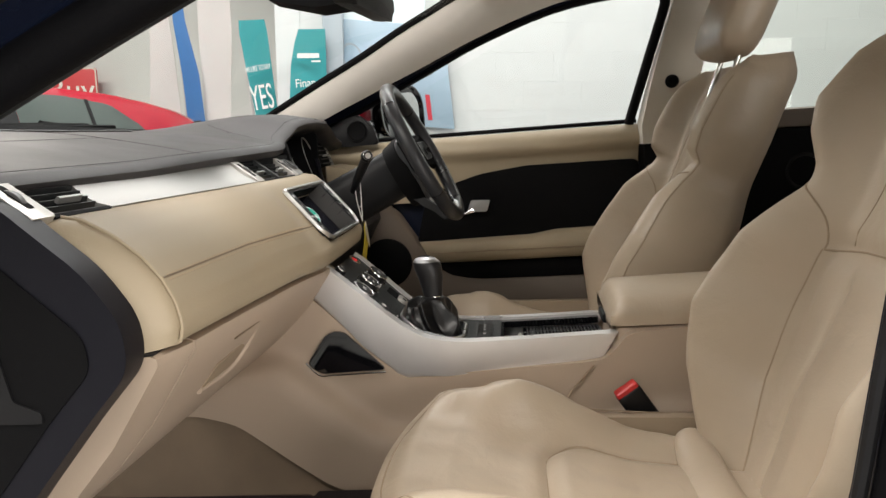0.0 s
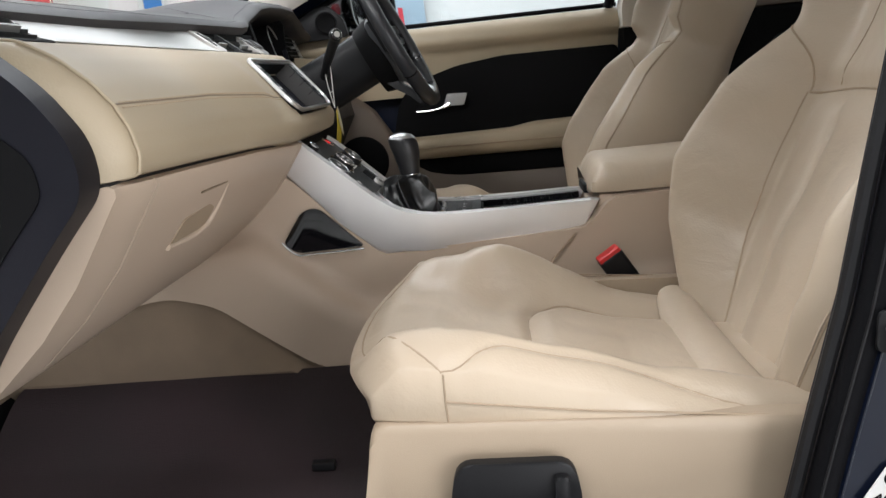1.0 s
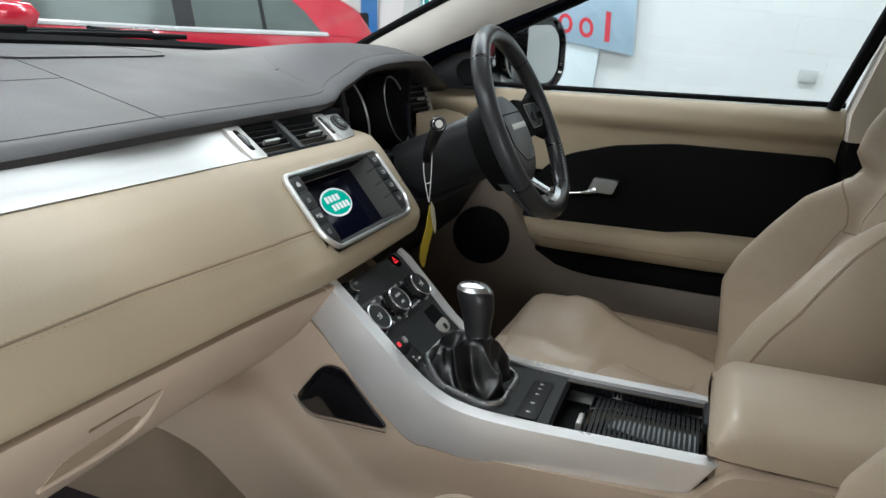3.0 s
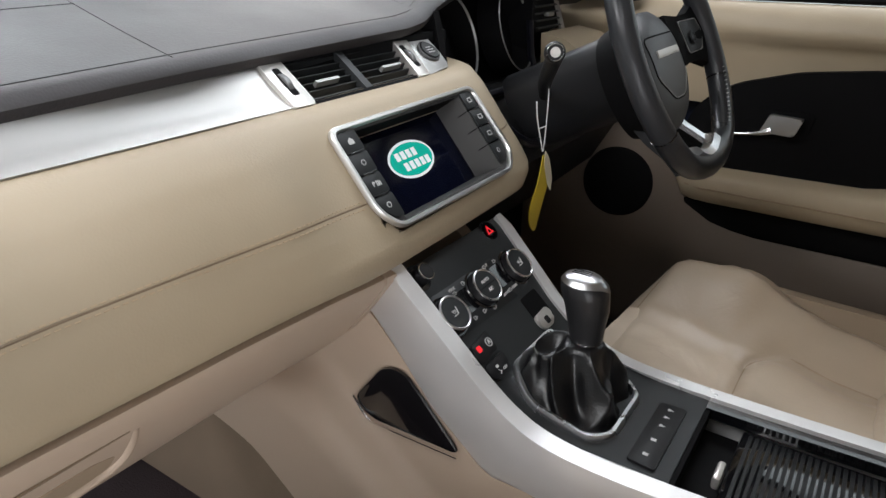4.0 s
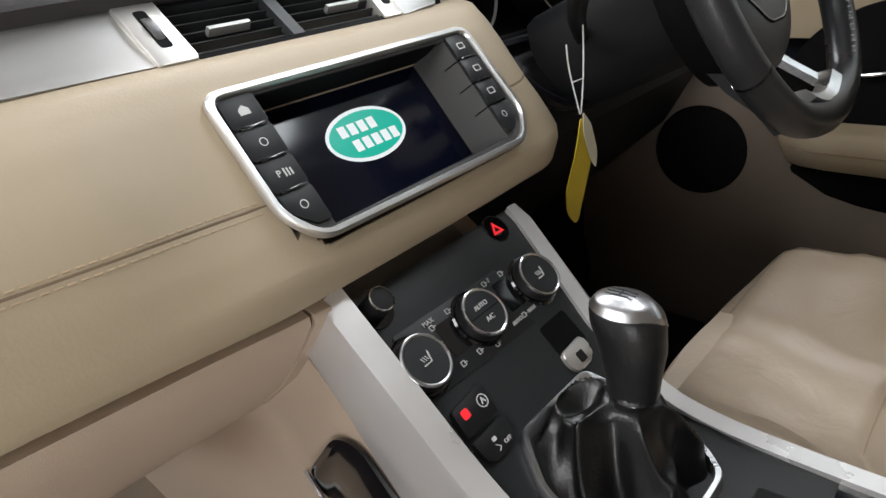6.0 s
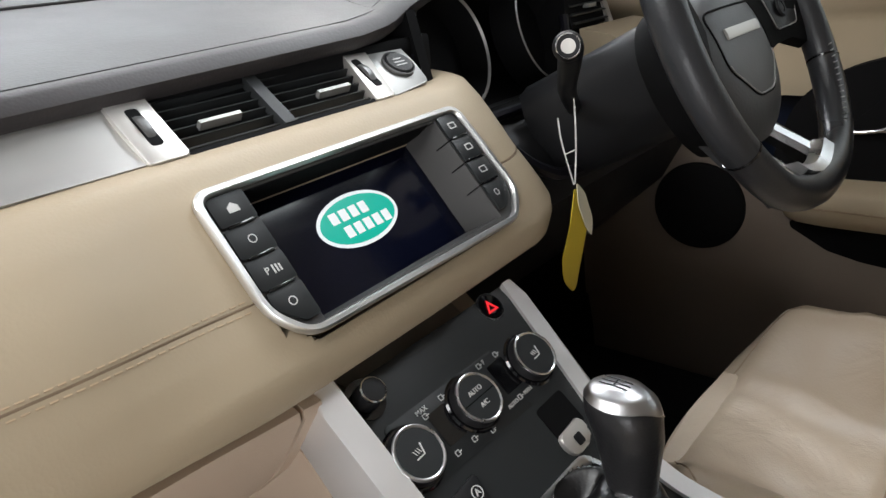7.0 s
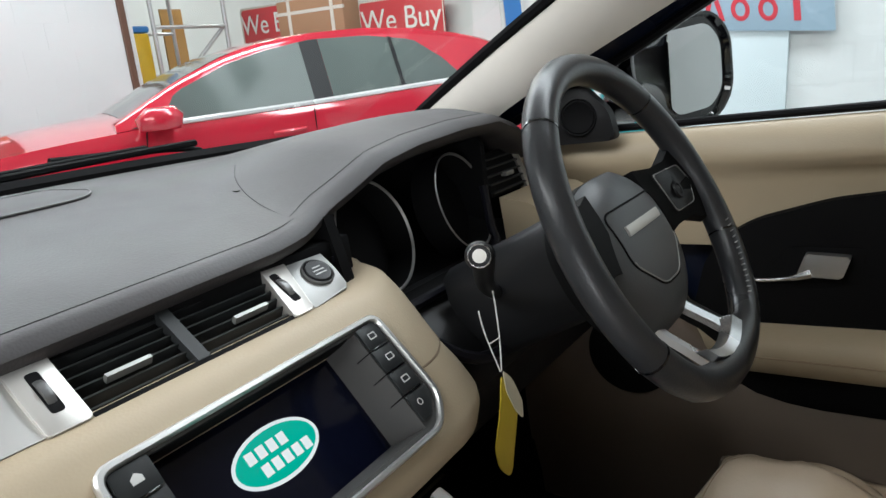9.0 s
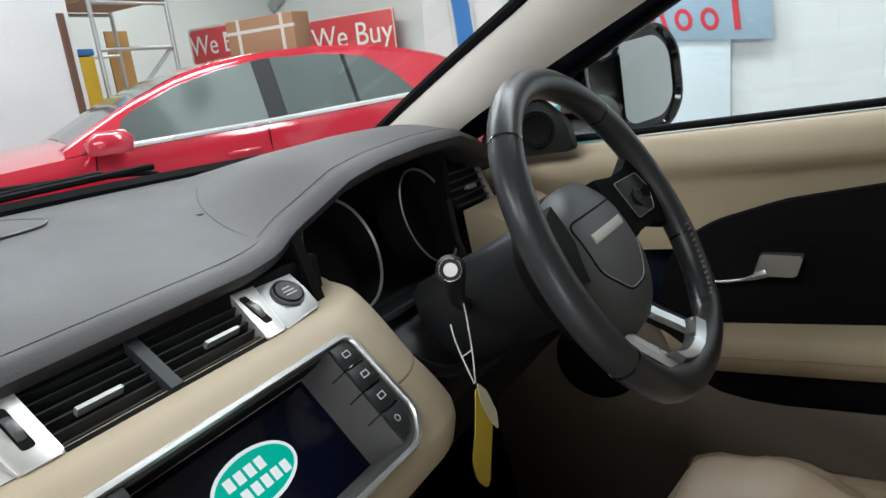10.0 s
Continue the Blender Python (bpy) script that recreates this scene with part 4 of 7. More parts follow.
for sgn in (-1, 1):
    rings = []
    up = [(-0.42, 0.69), (-0.30, 0.70), (-0.18, 0.735), (-0.10, 0.80), (-0.02, 0.86), (0.036, 0.815), (0.112, 0.738), (0.168, 0.684), (0.185, 0.676), (0.40, 0.688), (0.515, 0.694), (0.535, 0.712), (0.56, 0.742), (0.70, 0.748), (0.90, 0.748)]
    dn = [(-0.42, 0.60), (-0.30, 0.62), (-0.18, 0.645), (-0.10, 0.625), (-0.04, 0.580), (0.0, 0.550), (0.05, 0.515), (0.10, 0.495), (0.18, 0.485), (0.40, 0.48), (0.515, 0.48), (0.535, 0.48), (0.56, 0.48), (0.70, 0.48), (0.90, 0.48)]
    for (ax, _, az), (bx, _, bz) in zip(evenly_along(up, 71), evenly_along(dn, 71)):
        w = lerp((0.4, 0.56), (1, 0.35), ax)
        pts = [Vector((ax, sgn * 0.112, az))]
        for m, o in ((0.14, 0.001), (0.25, 0.002), (0.34, 0.0025), (0.40, 0.004 * w), (0.44, 0.008 * w), (0.47, 0.016 * w), (0.50, 0.030 * w), (0.53, 0.041 * w), (0.57, 0.048 * w), (0.66, 0.053 * w), (0.8, 0.058 * w), (1.0, 0.066 * w)):
            pts.append(Vector((ax + (bx - ax) * m, sgn * (0.112 + o), az + (bz - az) * m)))
        pts += [Vector((bx, sgn * 0.09, bz)), Vector((ax, sgn * 0.09, az))]
        rings.append(pts)
    part("side_trim", loft(rings), TRIM, con, "beige moulded side trim", sharp=80)
part("side_split", tube([(0.50, -0.1155, 0.688), (0.46, -0.119, 0.645), (0.44, -0.136, 0.60)], 0.0016, 6), SEAM, con)
PK = [(0.0355, 0.6900), (0.0135, 0.7080), (0.0500, 0.7575), (0.0660, 0.7640), (0.0830, 0.7610), (0.1510, 0.6940)]
part("pocket", prism(rounded(PK, 0.008), lambda a, b, h: Vector((a, -0.1175 - h + (b - 0.70) * 0.05, b)), 0.004, 0.0015), GLOSS, con, "gloss black side pocket")
part("pocket_lip", tube(spline([(0.0120, -0.1225, 0.7100), (0.0340, -0.1235, 0.6885), (0.06, -0.1235, 0.6875), (0.15, -0.123, 0.6905)], 14), 0.0016, 6), CHROME, con)
# tunnel carpet below the trim
rings = []
DS = evenly_along(dn, 71)
DX, DZ = [q[0] for q in DS], [q[2] for q in DS]
for x in [-0.54] + list(np.linspace(-0.42, 0.20, 32)) + [0.3, 0.9]:
    zc = lerp(DX, DZ, x)
    half = [(-0.10, zc + 0.04), (-0.166, zc + 0.002), (-0.172, zc - 0.012), (-0.200, min(0.512, zc - 0.02)), (-0.16, 0.42)]
    rings.append([Vector((x, y, z)) for y, z in half] + [Vector((x, -y, z)) for y, z in half[::-1]])
part("tunnel_carpet", loft(rings), CARPET, con, "beige carpet on the tunnel")

# armrest
arm = thing("armrest", "padded beige leather centre armrest", "armrest")
rings = []
for x in [0.532 + 0.03 * (1 - math.cos(q)) for q in np.linspace(0, math.pi / 2, 8)] + list(np.linspace(0.58, 0.84, 8)):
    e = min((x - 0.532) / 0.03, 1)
    r = math.sqrt(max(1 - (1 - e) ** 2, 0.02))
    zt = 0.745 + (0.050 + 0.022 * (x - 0.532)) * r
    w = 0.098 - 0.008 * (1 - r)
    rings.append([Vector((x, y, z)) for y, z in ((-w, 0.748), (-w - 0.002, 0.765), (-w + 0.004, zt - 0.012), (-w + 0.018, zt - 0.002), (-0.03, zt + 0.004), (0.03, zt + 0.004), (w - 0.018, zt - 0.002), (w - 0.004, zt - 0.012), (w + 0.002, 0.765), (w, 0.748))])
part("cushion", loft(rings), BEIGE, arm, sharp=70)
part("latch", box(0.526, 0.545, -0.03, 0.03, 0.735, 0.752, 0.004), BLACK, arm)
part("box_body", box(0.54, 0.88, -0.094, 0.094, 0.50, 0.746, 0.01), TRIM, arm)

# dials, buttons and switches on the control panel
SN = on_stack(0, 0, 1) - on_stack(0, 0, 0)


def dial(yk, s0, label, mark):
    d = thing("heater_dial", label, "dial", "heater dials")
    c = on_stack(yk, s0, 0)
    part("skirt", lathe([(0.0, 0), (0.0240, 0), (0.0240, 0.003), (0.0225, 0.0045), (0.0, 0.0045)], c, SN, 40), GLOSS, d)
    part("grip", lathe([(0.0, 0.004), (0.0208, 0.004), (0.0200, 0.0105), (0.0190, 0.012), (0.0, 0.012)], c, SN, 40), BLACK, d, "ribbed black grip")
    part("rim", lathe([(0.0174, 0.0110), (0.0194, 0.0112), (0.0201, 0.0124), (0.0197, 0.0136), (0.0187, 0.0141), (0.0175, 0.0134)], c, SN, 40), KNOBTOP, d, "chrome rim")
    part("cap", lathe([(0.0, 0.010), (0.0177, 0.010), (0.0177, 0.0130), (0.0, 0.0133)], c, SN, 40), GREY, d)
    if mark:
        for txt, s in (("AUTO", s0 - 0.0055), ("A/C", s0 + 0.006)):
            lettering("marking", txt, 0.0054, flat_text(on_stack, yk, s, 0.0136), ICON, d)
        part("split", prism(rect(yk - 0.017, yk + 0.017, s0 - 0.0003, s0 + 0.0005), lambda p, q, h: on_stack(p, q, h + 0.0131), 0.0004), SOFT, d)
    else:
        for k in range(3):
            part("marking", tube([on_stack(yk - 0.0045 + k * 0.0022 + 0.0005 * j2 % 2, s0 - 0.003 + 0.0012 * j2, 0.0136) for j2 in range(4)], 0.0004, 4), ICON, d)
        part("marking", tube([on_stack(yk - 0.005, s0 + 0.003, 0.0136), on_stack(yk + 0.0025, s0 + 0.0027, 0.0136), on_stack(yk + 0.0042, s0 - 0.005, 0.0136)], 0.0006, 5), ICON, d)
    return d


dial(-0.0752, 0.0725, "chrome-rimmed heated seat dial", False)
dial(-0.0052, 0.0705, "chrome-rimmed climate dial marked AUTO and A/C", True)
dial(0.0690, 0.0730, "chrome-rimmed heated seat dial", False)
vk = thing("volume_knob", "small black volume knob with a chrome face", "knob")
part("seat", lathe([(0, 0), (0.0155, 0), (0.0155, 0.002), (0.0, 0.002)], on_stack(-0.0757, 0.0210, 0.0), SN, 28), GLOSS, vk)
part("knob", lathe([(0, 0), (0.010, 0), (0.0095, 0.014), (0.0, 0.0145)], on_stack(-0.0757, 0.0210, 0.002), SN, 28), BLACK, vk)
part("rim", lathe([(0.0088, 0.0155), (0.0097, 0.016), (0.0097, 0.0175), (0.0088, 0.018)], on_stack(-0.0757, 0.0210, 0.0), SN, 28), CHROME, vk)
part("power_mark", prism([(-0.068, 0.0312), (-0.060, 0.0352), (-0.068, 0.0352)], lambda p, q, h: on_stack(p, q, h), 0.0006), WHITE, vk)
hz = thing("hazard_button", "round hazard button with a lit red triangle", "button")
part("button", lathe([(0, 0), (0.0125, 0), (0.0125, 0.002), (0.0115, 0.003), (0, 0.002)], on_stack(0.0752, 0.0193, 0), SN, 28), GLOSS, hz)
part("rim", lathe([(0.0118, 0.001), (0.0132, 0.001), (0.0132, 0.003), (0.0118, 0.003)], on_stack(0.0752, 0.0193, 0), SN, 28), CHROME, hz)
part("triangle", ring_frame([(0.0752, 0.0128), (0.0820, 0.0241), (0.0684, 0.0241)], [(0.0752, 0.0165), (0.0788, 0.0223), (0.0716, 0.0223)], lambda p, q, h: on_stack(p, q, h + 0.0030), 0.0005), REDLIT, hz, "lit red triangle")
hp = part("heater_panel", prism(rounded([(-0.0800, 0.0445), (0.0765, 0.0475), (0.0800, 0.054), (0.0740, 0.1040), (-0.078, 0.0965), (-0.0845, 0.0890)], 0.006), lambda p, q, h: on_stack(p, q, h), 0.0022, 0.0008), GREY, con, "dark heater control plate with white symbols")
for y0, y1 in ((-0.0458, -0.0258), (0.027, 0.047)):
    part("window", prism(rounded(rect(y0, y1, 0.0565, 0.0835), 0.002), lambda p, q, h: on_stack(p, q, h + 0.0022), 0.0004), GLOSS, hp)
lettering("marking", "MAX", 0.0052, flat_text(on_stack, -0.0464, 0.0512, 0.0028), ICON, hp)
lettering("marking", "AUTO", 0.0046, flat_text(on_stack, 0.0248, 0.0910, 0.0028), ICON, hp)
lettering("marking", "MAN", 0.0046, flat_text(on_stack, 0.0454, 0.0907, 0.0028), ICON, hp)
lettering("marking", "F", 0.0055, flat_text(on_stack, 0.0284, 0.0518, 0.0028), ICON, hp)
for y, s in ((-0.0464, 0.0560), (-0.0250, 0.0525), (0.0222, 0.0520), (0.0440, 0.0528), (-0.0440, 0.0900), (-0.0250, 0.0905), (0.0350, 0.0905), (-0.0070, 0.0945)):
    part("symbol", ring_frame(rounded(rect(y - 0.0022, y + 0.0022, s - 0.0022, s + 0.0022), 0.0008), rounded(rect(y - 0.0016, y + 0.0016, s - 0.0015, s + 0.0015), 0.0006), lambda p, q, h: on_stack(p, q, h + 0.0022), 0.0005), ICON, hp)
    part("symbol", prism(rect(y + 0.0008, y + 0.0038, s - 0.0004, s + 0.0005), lambda p, q, h: on_stack(p, q, h + 0.0024), 0.0005), ICON, hp)


def push_button(poly, label, lamp=False, mark="ring"):
    b = thing("push_button", label, "button", "console buttons")
    part("key", prism(rounded(poly, 0.003), lambda p, q, h: on_stack(p, q, h), 0.004, 0.001), BLACK, b)
    yc, sc = sum(p[0] for p in poly) / len(poly), sum(p[1] for p in poly) / len(poly)
    if lamp:
        part("lamp", prism(rounded(rect(-0.0755, -0.0685, 0.1135, 0.1205), 0.002), lambda p, q, h: on_stack(p, q, h + 0.0042), 0.0004), REDLIT, b, "lit red pilot lamp")
        part("symbol", ring_frame([(-0.0532 + 0.005 * math.cos(t), 0.1177 + 0.005 * math.sin(t)) for t in np.linspace(0, 6, 16)], [(-0.0532 + 0.0042 * math.cos(t), 0.1177 + 0.0042 * math.sin(t)) for t in np.linspace(0, 6, 16)], lambda p, q, h: on_stack(p, q, h + 0.004), 0.0005), ICON, b)
        lettering("symbol", "A", 0.007, flat_text(on_stack, -0.0532, 0.1177, 0.0046), ICON, b)
    else:
        part("symbol", prism(rounded(rect(yc - 0.005, yc - 0.001, sc - 0.005, sc - 0.002), 0.001), lambda p, q, h: on_stack(p, q, h + 0.004), 0.0005), ICON, b)
        part("symbol", tube([on_stack(yc - 0.005, sc, 0.0045), on_stack(yc - 0.002, sc + 0.003, 0.0045), on_stack(yc - 0.005, sc + 0.005, 0.0045)], 0.0005, 4), ICON, b)
        lettering("symbol", "OFF", 0.0042, flat_text(on_stack, yc + 0.006, sc + 0.003, 0.0046), ICON, b)
    return b


push_button([(-0.0806, 0.1097), (-0.0451, 0.1066), (-0.0472, 0.1298), (-0.0824, 0.1310)], "black push button with a lit red lamp", True)
push_button([(-0.0822, 0.1345), (-0.0448, 0.1335), (-0.0465, 0.1480), (-0.0510, 0.1520), (-0.0734, 0.1542), (-0.0810, 0.1500)], "black traction control push button")
pb = thing("parking_brake_switch", "silver parking brake switch in a dark recess", "switch")
part("recess", prism(rounded(rect(0.0366, 0.0726, 0.1067, 0.138), 0.004), lambda p, q, h: on_stack(p, q, h + 0.0006), 0.0022), SOFT, pb)
part("paddle", prism(rounded([(0.0352, 0.1323), (0.0660, 0.1310), (0.0665, 0.1440), (0.0605, 0.1520), (0.0396, 0.1525), (0.0340, 0.1450)], 0.005), lambda p, q, h: on_stack(p, q, h + 0.001), 0.005, 0.002), SATIN, pb, "satin silver paddle")
part("symbol", prism(rounded(rect(0.0463, 0.0553, 0.1395, 0.1485), 0.002), lambda p, q, h: on_stack(p, q, h + 0.006), 0.0004), BLACK, pb)

# ---- gear lever ----
gear = thing("gear_lever", "gear lever with black leather boot and chrome-topped knob", "gear lever")
GO = rounded([(0.167, -0.047), (0.167, 0.043), (0.197, 0.063), (0.262, 0.059), (0.283, 0.039), (0.283, -0.045), (0.2645, -0.063), (0.197, -0.067)], 0.010, 4)
GI = rounded([(0.174, -0.043), (0.174, 0.039), (0.200, 0.056), (0.259, 0.052), (0.276, 0.035), (0.276, -0.041), (0.2615, -0.056), (0.200, -0.060)], 0.008, 4)


def on_gear(x, y, h):
    return Vector((x, y, deck(x) - 0.004 + h))


part("surround", ring_frame(GO, GI, on_gear, 0.012), KNOBTOP, gear, "satin chrome surround")
n = 144


def evenly(poly, count):
    """The outline as evenly spaced points."""
    seg = [math.hypot(b[0] - a[0], b[1] - a[1]) for a, b in zip(poly, poly[1:] + poly[:1])]
    cum = [0.0] + list(np.cumsum(seg))
    ext = list(poly) + [poly[0]]
    want = np.linspace(0, cum[-1], count, endpoint=False)
    return list(zip(np.interp(want, cum, [p[0] for p in ext]), np.interp(want, cum, [p[1] for p in ext])))


BOOTLINE = evenly(GI, n)
rings = []
for f in np.linspace(0, 1, 34):
    ring = []
    for k in range(n):
        q = BOOTLINE[k]
        ph = math.atan2(q[1], q[0] - 0.226)
        R0 = math.hypot(q[0] - 0.226, q[1]) * 1.0
        r = R0 * (1 - f) ** 0.76 + 0.0175 * f
        ridge = (1 - abs(math.sin(2.5 * ph + 1.9 * f + 0.5))) ** 1.6 - 0.34 + 0.55 * ((1 - abs(math.sin(1.5 * ph - 2.6 * f + 1.9))) ** 1.8 - 0.33)
        fold = math.sin(math.pi * min(f * 1.04, 1)) ** 0.8 * (0.026 * ridge + 0.0030 * math.sin(9 * ph + 7 * f))
        r = min(r + fold * 0.55 * (0.3 + R0 / 0.09), R0 * (1 - 0.25 * f))
        cx = 0.226 - 0.002 * f
        z0 = on_gear(q[0], q[1], 0.002).z
        z = z0 + (0.789 - z0) * f ** 2.2 + 0.012 * math.sin(math.pi * f) + fold * 0.65
        ring.append(Vector((cx + r * math.cos(ph), r * math.sin(ph) + 0.010 * f, z)))
    rings.append(ring)
part("boot", loft(rings), BOOT, gear, "creased black leather boot", sharp=180)
GA = Vector((-0.08, 0.03, 1)).normalized()
GC = Vector((0.224, 0.012, 0.777))
part("collar", lathe([(0.0, 0), (0.0175, 0), (0.0175, 0.004), (0.0165, 0.006), (0.0165, 0.012), (0.0, 0.012)], GC, GA, 24), CHROME, gear)


def knob_rings(h0, h1, k, grow=0.0):
    rr = []
    for h in np.linspace(h0, h1, k):
        w = lerp((0.010, 0.03, 0.05, 0.066, 0.076, 0.083, 0.0865), (0.0155, 0.0180, 0.0212, 0.0232, 0.0222, 0.0165, 0.006), h) + grow
        rr.append([GC + GA * h + Vector((-0.006 * max(h - 0.05, 0) / 0.04 + math.cos(t) * w * 1.12, math.sin(t) * w * 0.92, 0)) for t in np.linspace(0, 2 * math.pi, 28, endpoint=False)])
    return rr


part("knob", loft(knob_rings(0.010, 0.0865, 26)), KNOBHIDE, gear, "black leather gear knob", sharp=80)
def knob_point(h, t, grow=0.0):
    w = lerp((0.010, 0.03, 0.05, 0.066, 0.076, 0.083, 0.0865), (0.0155, 0.0180, 0.0212, 0.0232, 0.0222, 0.0165, 0.006), h) + grow
    return GC + GA * h + Vector((-0.006 * max(h - 0.05, 0) / 0.04 + math.cos(t) * w * 1.12, math.sin(t) * w * 0.92, 0))


cap = []
for f in np.linspace(0, 1, 12):
    ring = []
    for t in np.linspace(0, 2 * math.pi, 28, endpoint=False):
        h0 = 0.0775 - 0.014 * max(math.cos(t - 0.9), 0) ** 2
        ring.append(knob_point(h0 + (0.0866 - h0) * f, t, 0.0008))
    cap.append(ring)
part("cap", loft(cap), KNOBCAP, gear, "satin metal cap with the shift pattern", sharp=80)
for k in (-1, 0, 1):
    part("shift_mark", tube([GC + GA * 0.0868 + Vector((-0.016, 0.004 * k, 0)), GC + GA * 0.0874 + Vector((-0.006, 0.004 * k, 0)), GC + GA * 0.0868 + Vector((0.004, 0.004 * k, 0))], 0.0005, 4), GREY, gear)
part("shift_mark", tube([GC + GA * 0.0872 + Vector((-0.006, -0.004, 0)), GC + GA * 0.0874 + Vector((-0.006, 0.004, 0))], 0.0005, 4), GREY, gear)
sw = thing("switch_strip", "narrow strip of console switches with white arrows", "switch strip")
part("plate", prism(rounded([(0.302, -0.060), (0.302, 0.045), (0.330, 0.048), (0.330, -0.062)], 0.003), lambda a, b, h: Vector((a, b, deck(a) + h)), 0.003, 0.001), BLACK, sw)
for y in (-0.045, -0.020, 0.006, 0.022, 0.036):
    part("mark", prism([(0.3135, y - 0.0022), (0.3195, y), (0.3135, y + 0.0022)] if y > 0 else rect(0.3130, 0.3185, y - 0.002, y + 0.002), lambda a, b, h: Vector((a, b, deck(a) + 0.003 + h)), 0.0004), ICON, sw)

# ---- seats ----


def seat(x0, yc, label):
    st = thing("front_seat", label, "seat", "front seats")
    HW = 0.218
    dr = 0.070 if yc > 0 else 0.0

    def bow(x, yn):
        """The front edge is bowed in plan."""
        return x + 0.050 * abs(yn) ** 2.6 * max(1 - x / 0.47, 0)

    def nose_seam(yn):
        """How far back the seam over the nose lies: it sweeps back to the corners."""
        return 0.013 + 0.073 * abs(yn) ** 3

    def insert_dist(x, yn):
        """Distance outside the rounded insert panel of the cushion."""
        qx, qy = abs(x - 0.425) - 0.205 + 0.062, abs(yn) * HW - 0.118 + 0.062
        return math.hypot(max(qx, 0), max(qy, 0)) + min(max(qx, qy), 0) - 0.062

    def cush(x, yn):
        """Height of the cushion: x from the front edge, yn from -1 to 1 across."""
        zc = lerp((0.0, 0.04, 0.10, 0.22, 0.34, 0.49), (0.652, 0.668, 0.664, 0.630, 0.598, 0.583), x) - dr
        bh = lerp((0.0, 0.05, 0.13, 0.28, 0.40, 0.49), (0.020, 0.040, 0.056, 0.060, 0.054, 0.042), x) * ((lerp((0.0, 0.12, 0.22, 0.40), (0.62, 0.60, 0.36, 0.30), x) if yn < 0 else 1.30) if yc > 0 else (1.0 if yn < 0 else lerp((0.0, 0.07, 0.11, 0.17, 0.24, 0.31, 0.37, 0.49), (0.35, 0.60, 0.72, 0.92, 0.84, 0.55, 0.36, 0.30), x)))
        a = abs(yn)
        if yc > 0:
            zc -= 0.016 * (1 - smooth01(0.12, 0.26, x)) * (1 - smooth01(0.30, 0.62, abs(yn + 0.05)))
            bh += 0.012 * smooth01(0.0, 0.05, x) * (1 - smooth01(0.14, 0.26, x))
        z = zc + bh * smooth01(0.42, 0.80, a)
        z += (0.012 * math.exp(-((x - 0.185) / 0.055) ** 2) - 0.005 * math.exp(-((x - 0.105) / 0.022) ** 2)) * smooth01(0.4, 0.7, yn if yc < 0 else a)
        d = insert_dist(x, yn)
        z += 0.010 * smooth01(0.0, 0.030, -d) - 0.0065 * math.exp(-(d / 0.0055) ** 2) + 0.004 * math.exp(-((d - 0.022) / 0.016) ** 2)
        g = 0.99 - 0.15 * smooth01(0.0, 0.22, (x - 0.086) / 0.384) * (1 - 0.8 * smooth01(0.5, 1.0, (x - 0.086) / 0.384))
        z -= 0.0045 * math.exp(-((a - g) * HW / 0.005) ** 2) * smooth01(0.08, 0.10, x)
        z -= 0.0022 * math.exp(-((x - nose_seam(yn)) / 0.005) ** 2)
        return z - 0.030 * smooth01(-0.04, 0.12, x) * (max(a - 0.74, 0) / 0.26) ** 2.2

    def nose_at(x):
        return math.sqrt(max(1 - (1 - min(x / 0.050, 1)) ** 2, 0))

    def low(x):
        """Height of the cushion's lower edge."""
        return lerp((0.0, 0.06, 0.18, 0.30, 0.50), (0.636, 0.634, 0.618, 0.594, 0.575), x) - dr

    def surf(x, yn, up=0.0):
        """A point on the cushion's skin."""
        n = nose_at(x)
        z = low(x) + (max(cush(x, yn), low(x) + 0.006) - low(x)) * (0.50 + 0.50 * n) + 0.0045 * noise.noise((x * 16, yn * 4.5, yc * 9)) * smooth01(0.0, 0.05, x)
        return Vector((x0 + bow(x, yn), yc + yn * HW * (0.95 + 0.05 * n), z + up))

    rings = []
    for x in [0.0, 0.003, 0.008, 0.014, 0.022, 0.030, 0.040, 0.050] + list(np.linspace(0.06, 0.50, 89)):
        top = [surf(x, yn) for yn in np.linspace(-1, 1, 97)]
        hw, bx = HW * (0.95 + 0.05 * nose_at(x)), x0 + bow(x, 1)
        rings.append(top + [Vector((bx, yc + hw * 1.01, low(x) + 0.003)), Vector((bx, yc + hw * 0.97, low(x) - 0.006)), Vector((bx, yc - hw * 0.97, low(x) - 0.006)), Vector((bx, yc - hw * 1.01, low(x) + 0.003))])
    part("seat_cushion", loft(rings), BEIGE, st, "creased beige leather seat cushion", sharp=75)

    def seamline(pts, r=0.0012):
        return tube([Vector((x0 + bow(x, yn), yc + yn * HW, cush(x, yn) + 0.0002)) for x, yn in pts], r, 6)

    lip = [surf(nose_seam(yn), yn, 0.0002) for yn in np.linspace(-0.995, 0.995, 61)]
    part("front_seam", tube(spline(lip, 121), 0.0012, 6), SEAM, st)
    for s in (-1, 1):
        part("seam", tube([surf(0.086 + 0.384 * f, s * (0.99 - 0.15 * smooth01(0.0, 0.22, f) * (1 - 0.8 * smooth01(0.5, 1.0, f))), 0.0) for f in np.linspace(0, 1, 34)], 0.0010, 6), SEAM, st)
        part("side_seam", tube([surf(0.086, s), Vector((x0 + bow(0.086, 1), yc + s * HW * 1.0065, 0.654 - dr)), Vector((x0 + bow(0.087, 1), yc + s * HW * 1.010, 0.634 - dr))], 0.0010, 6), SEAM, st)
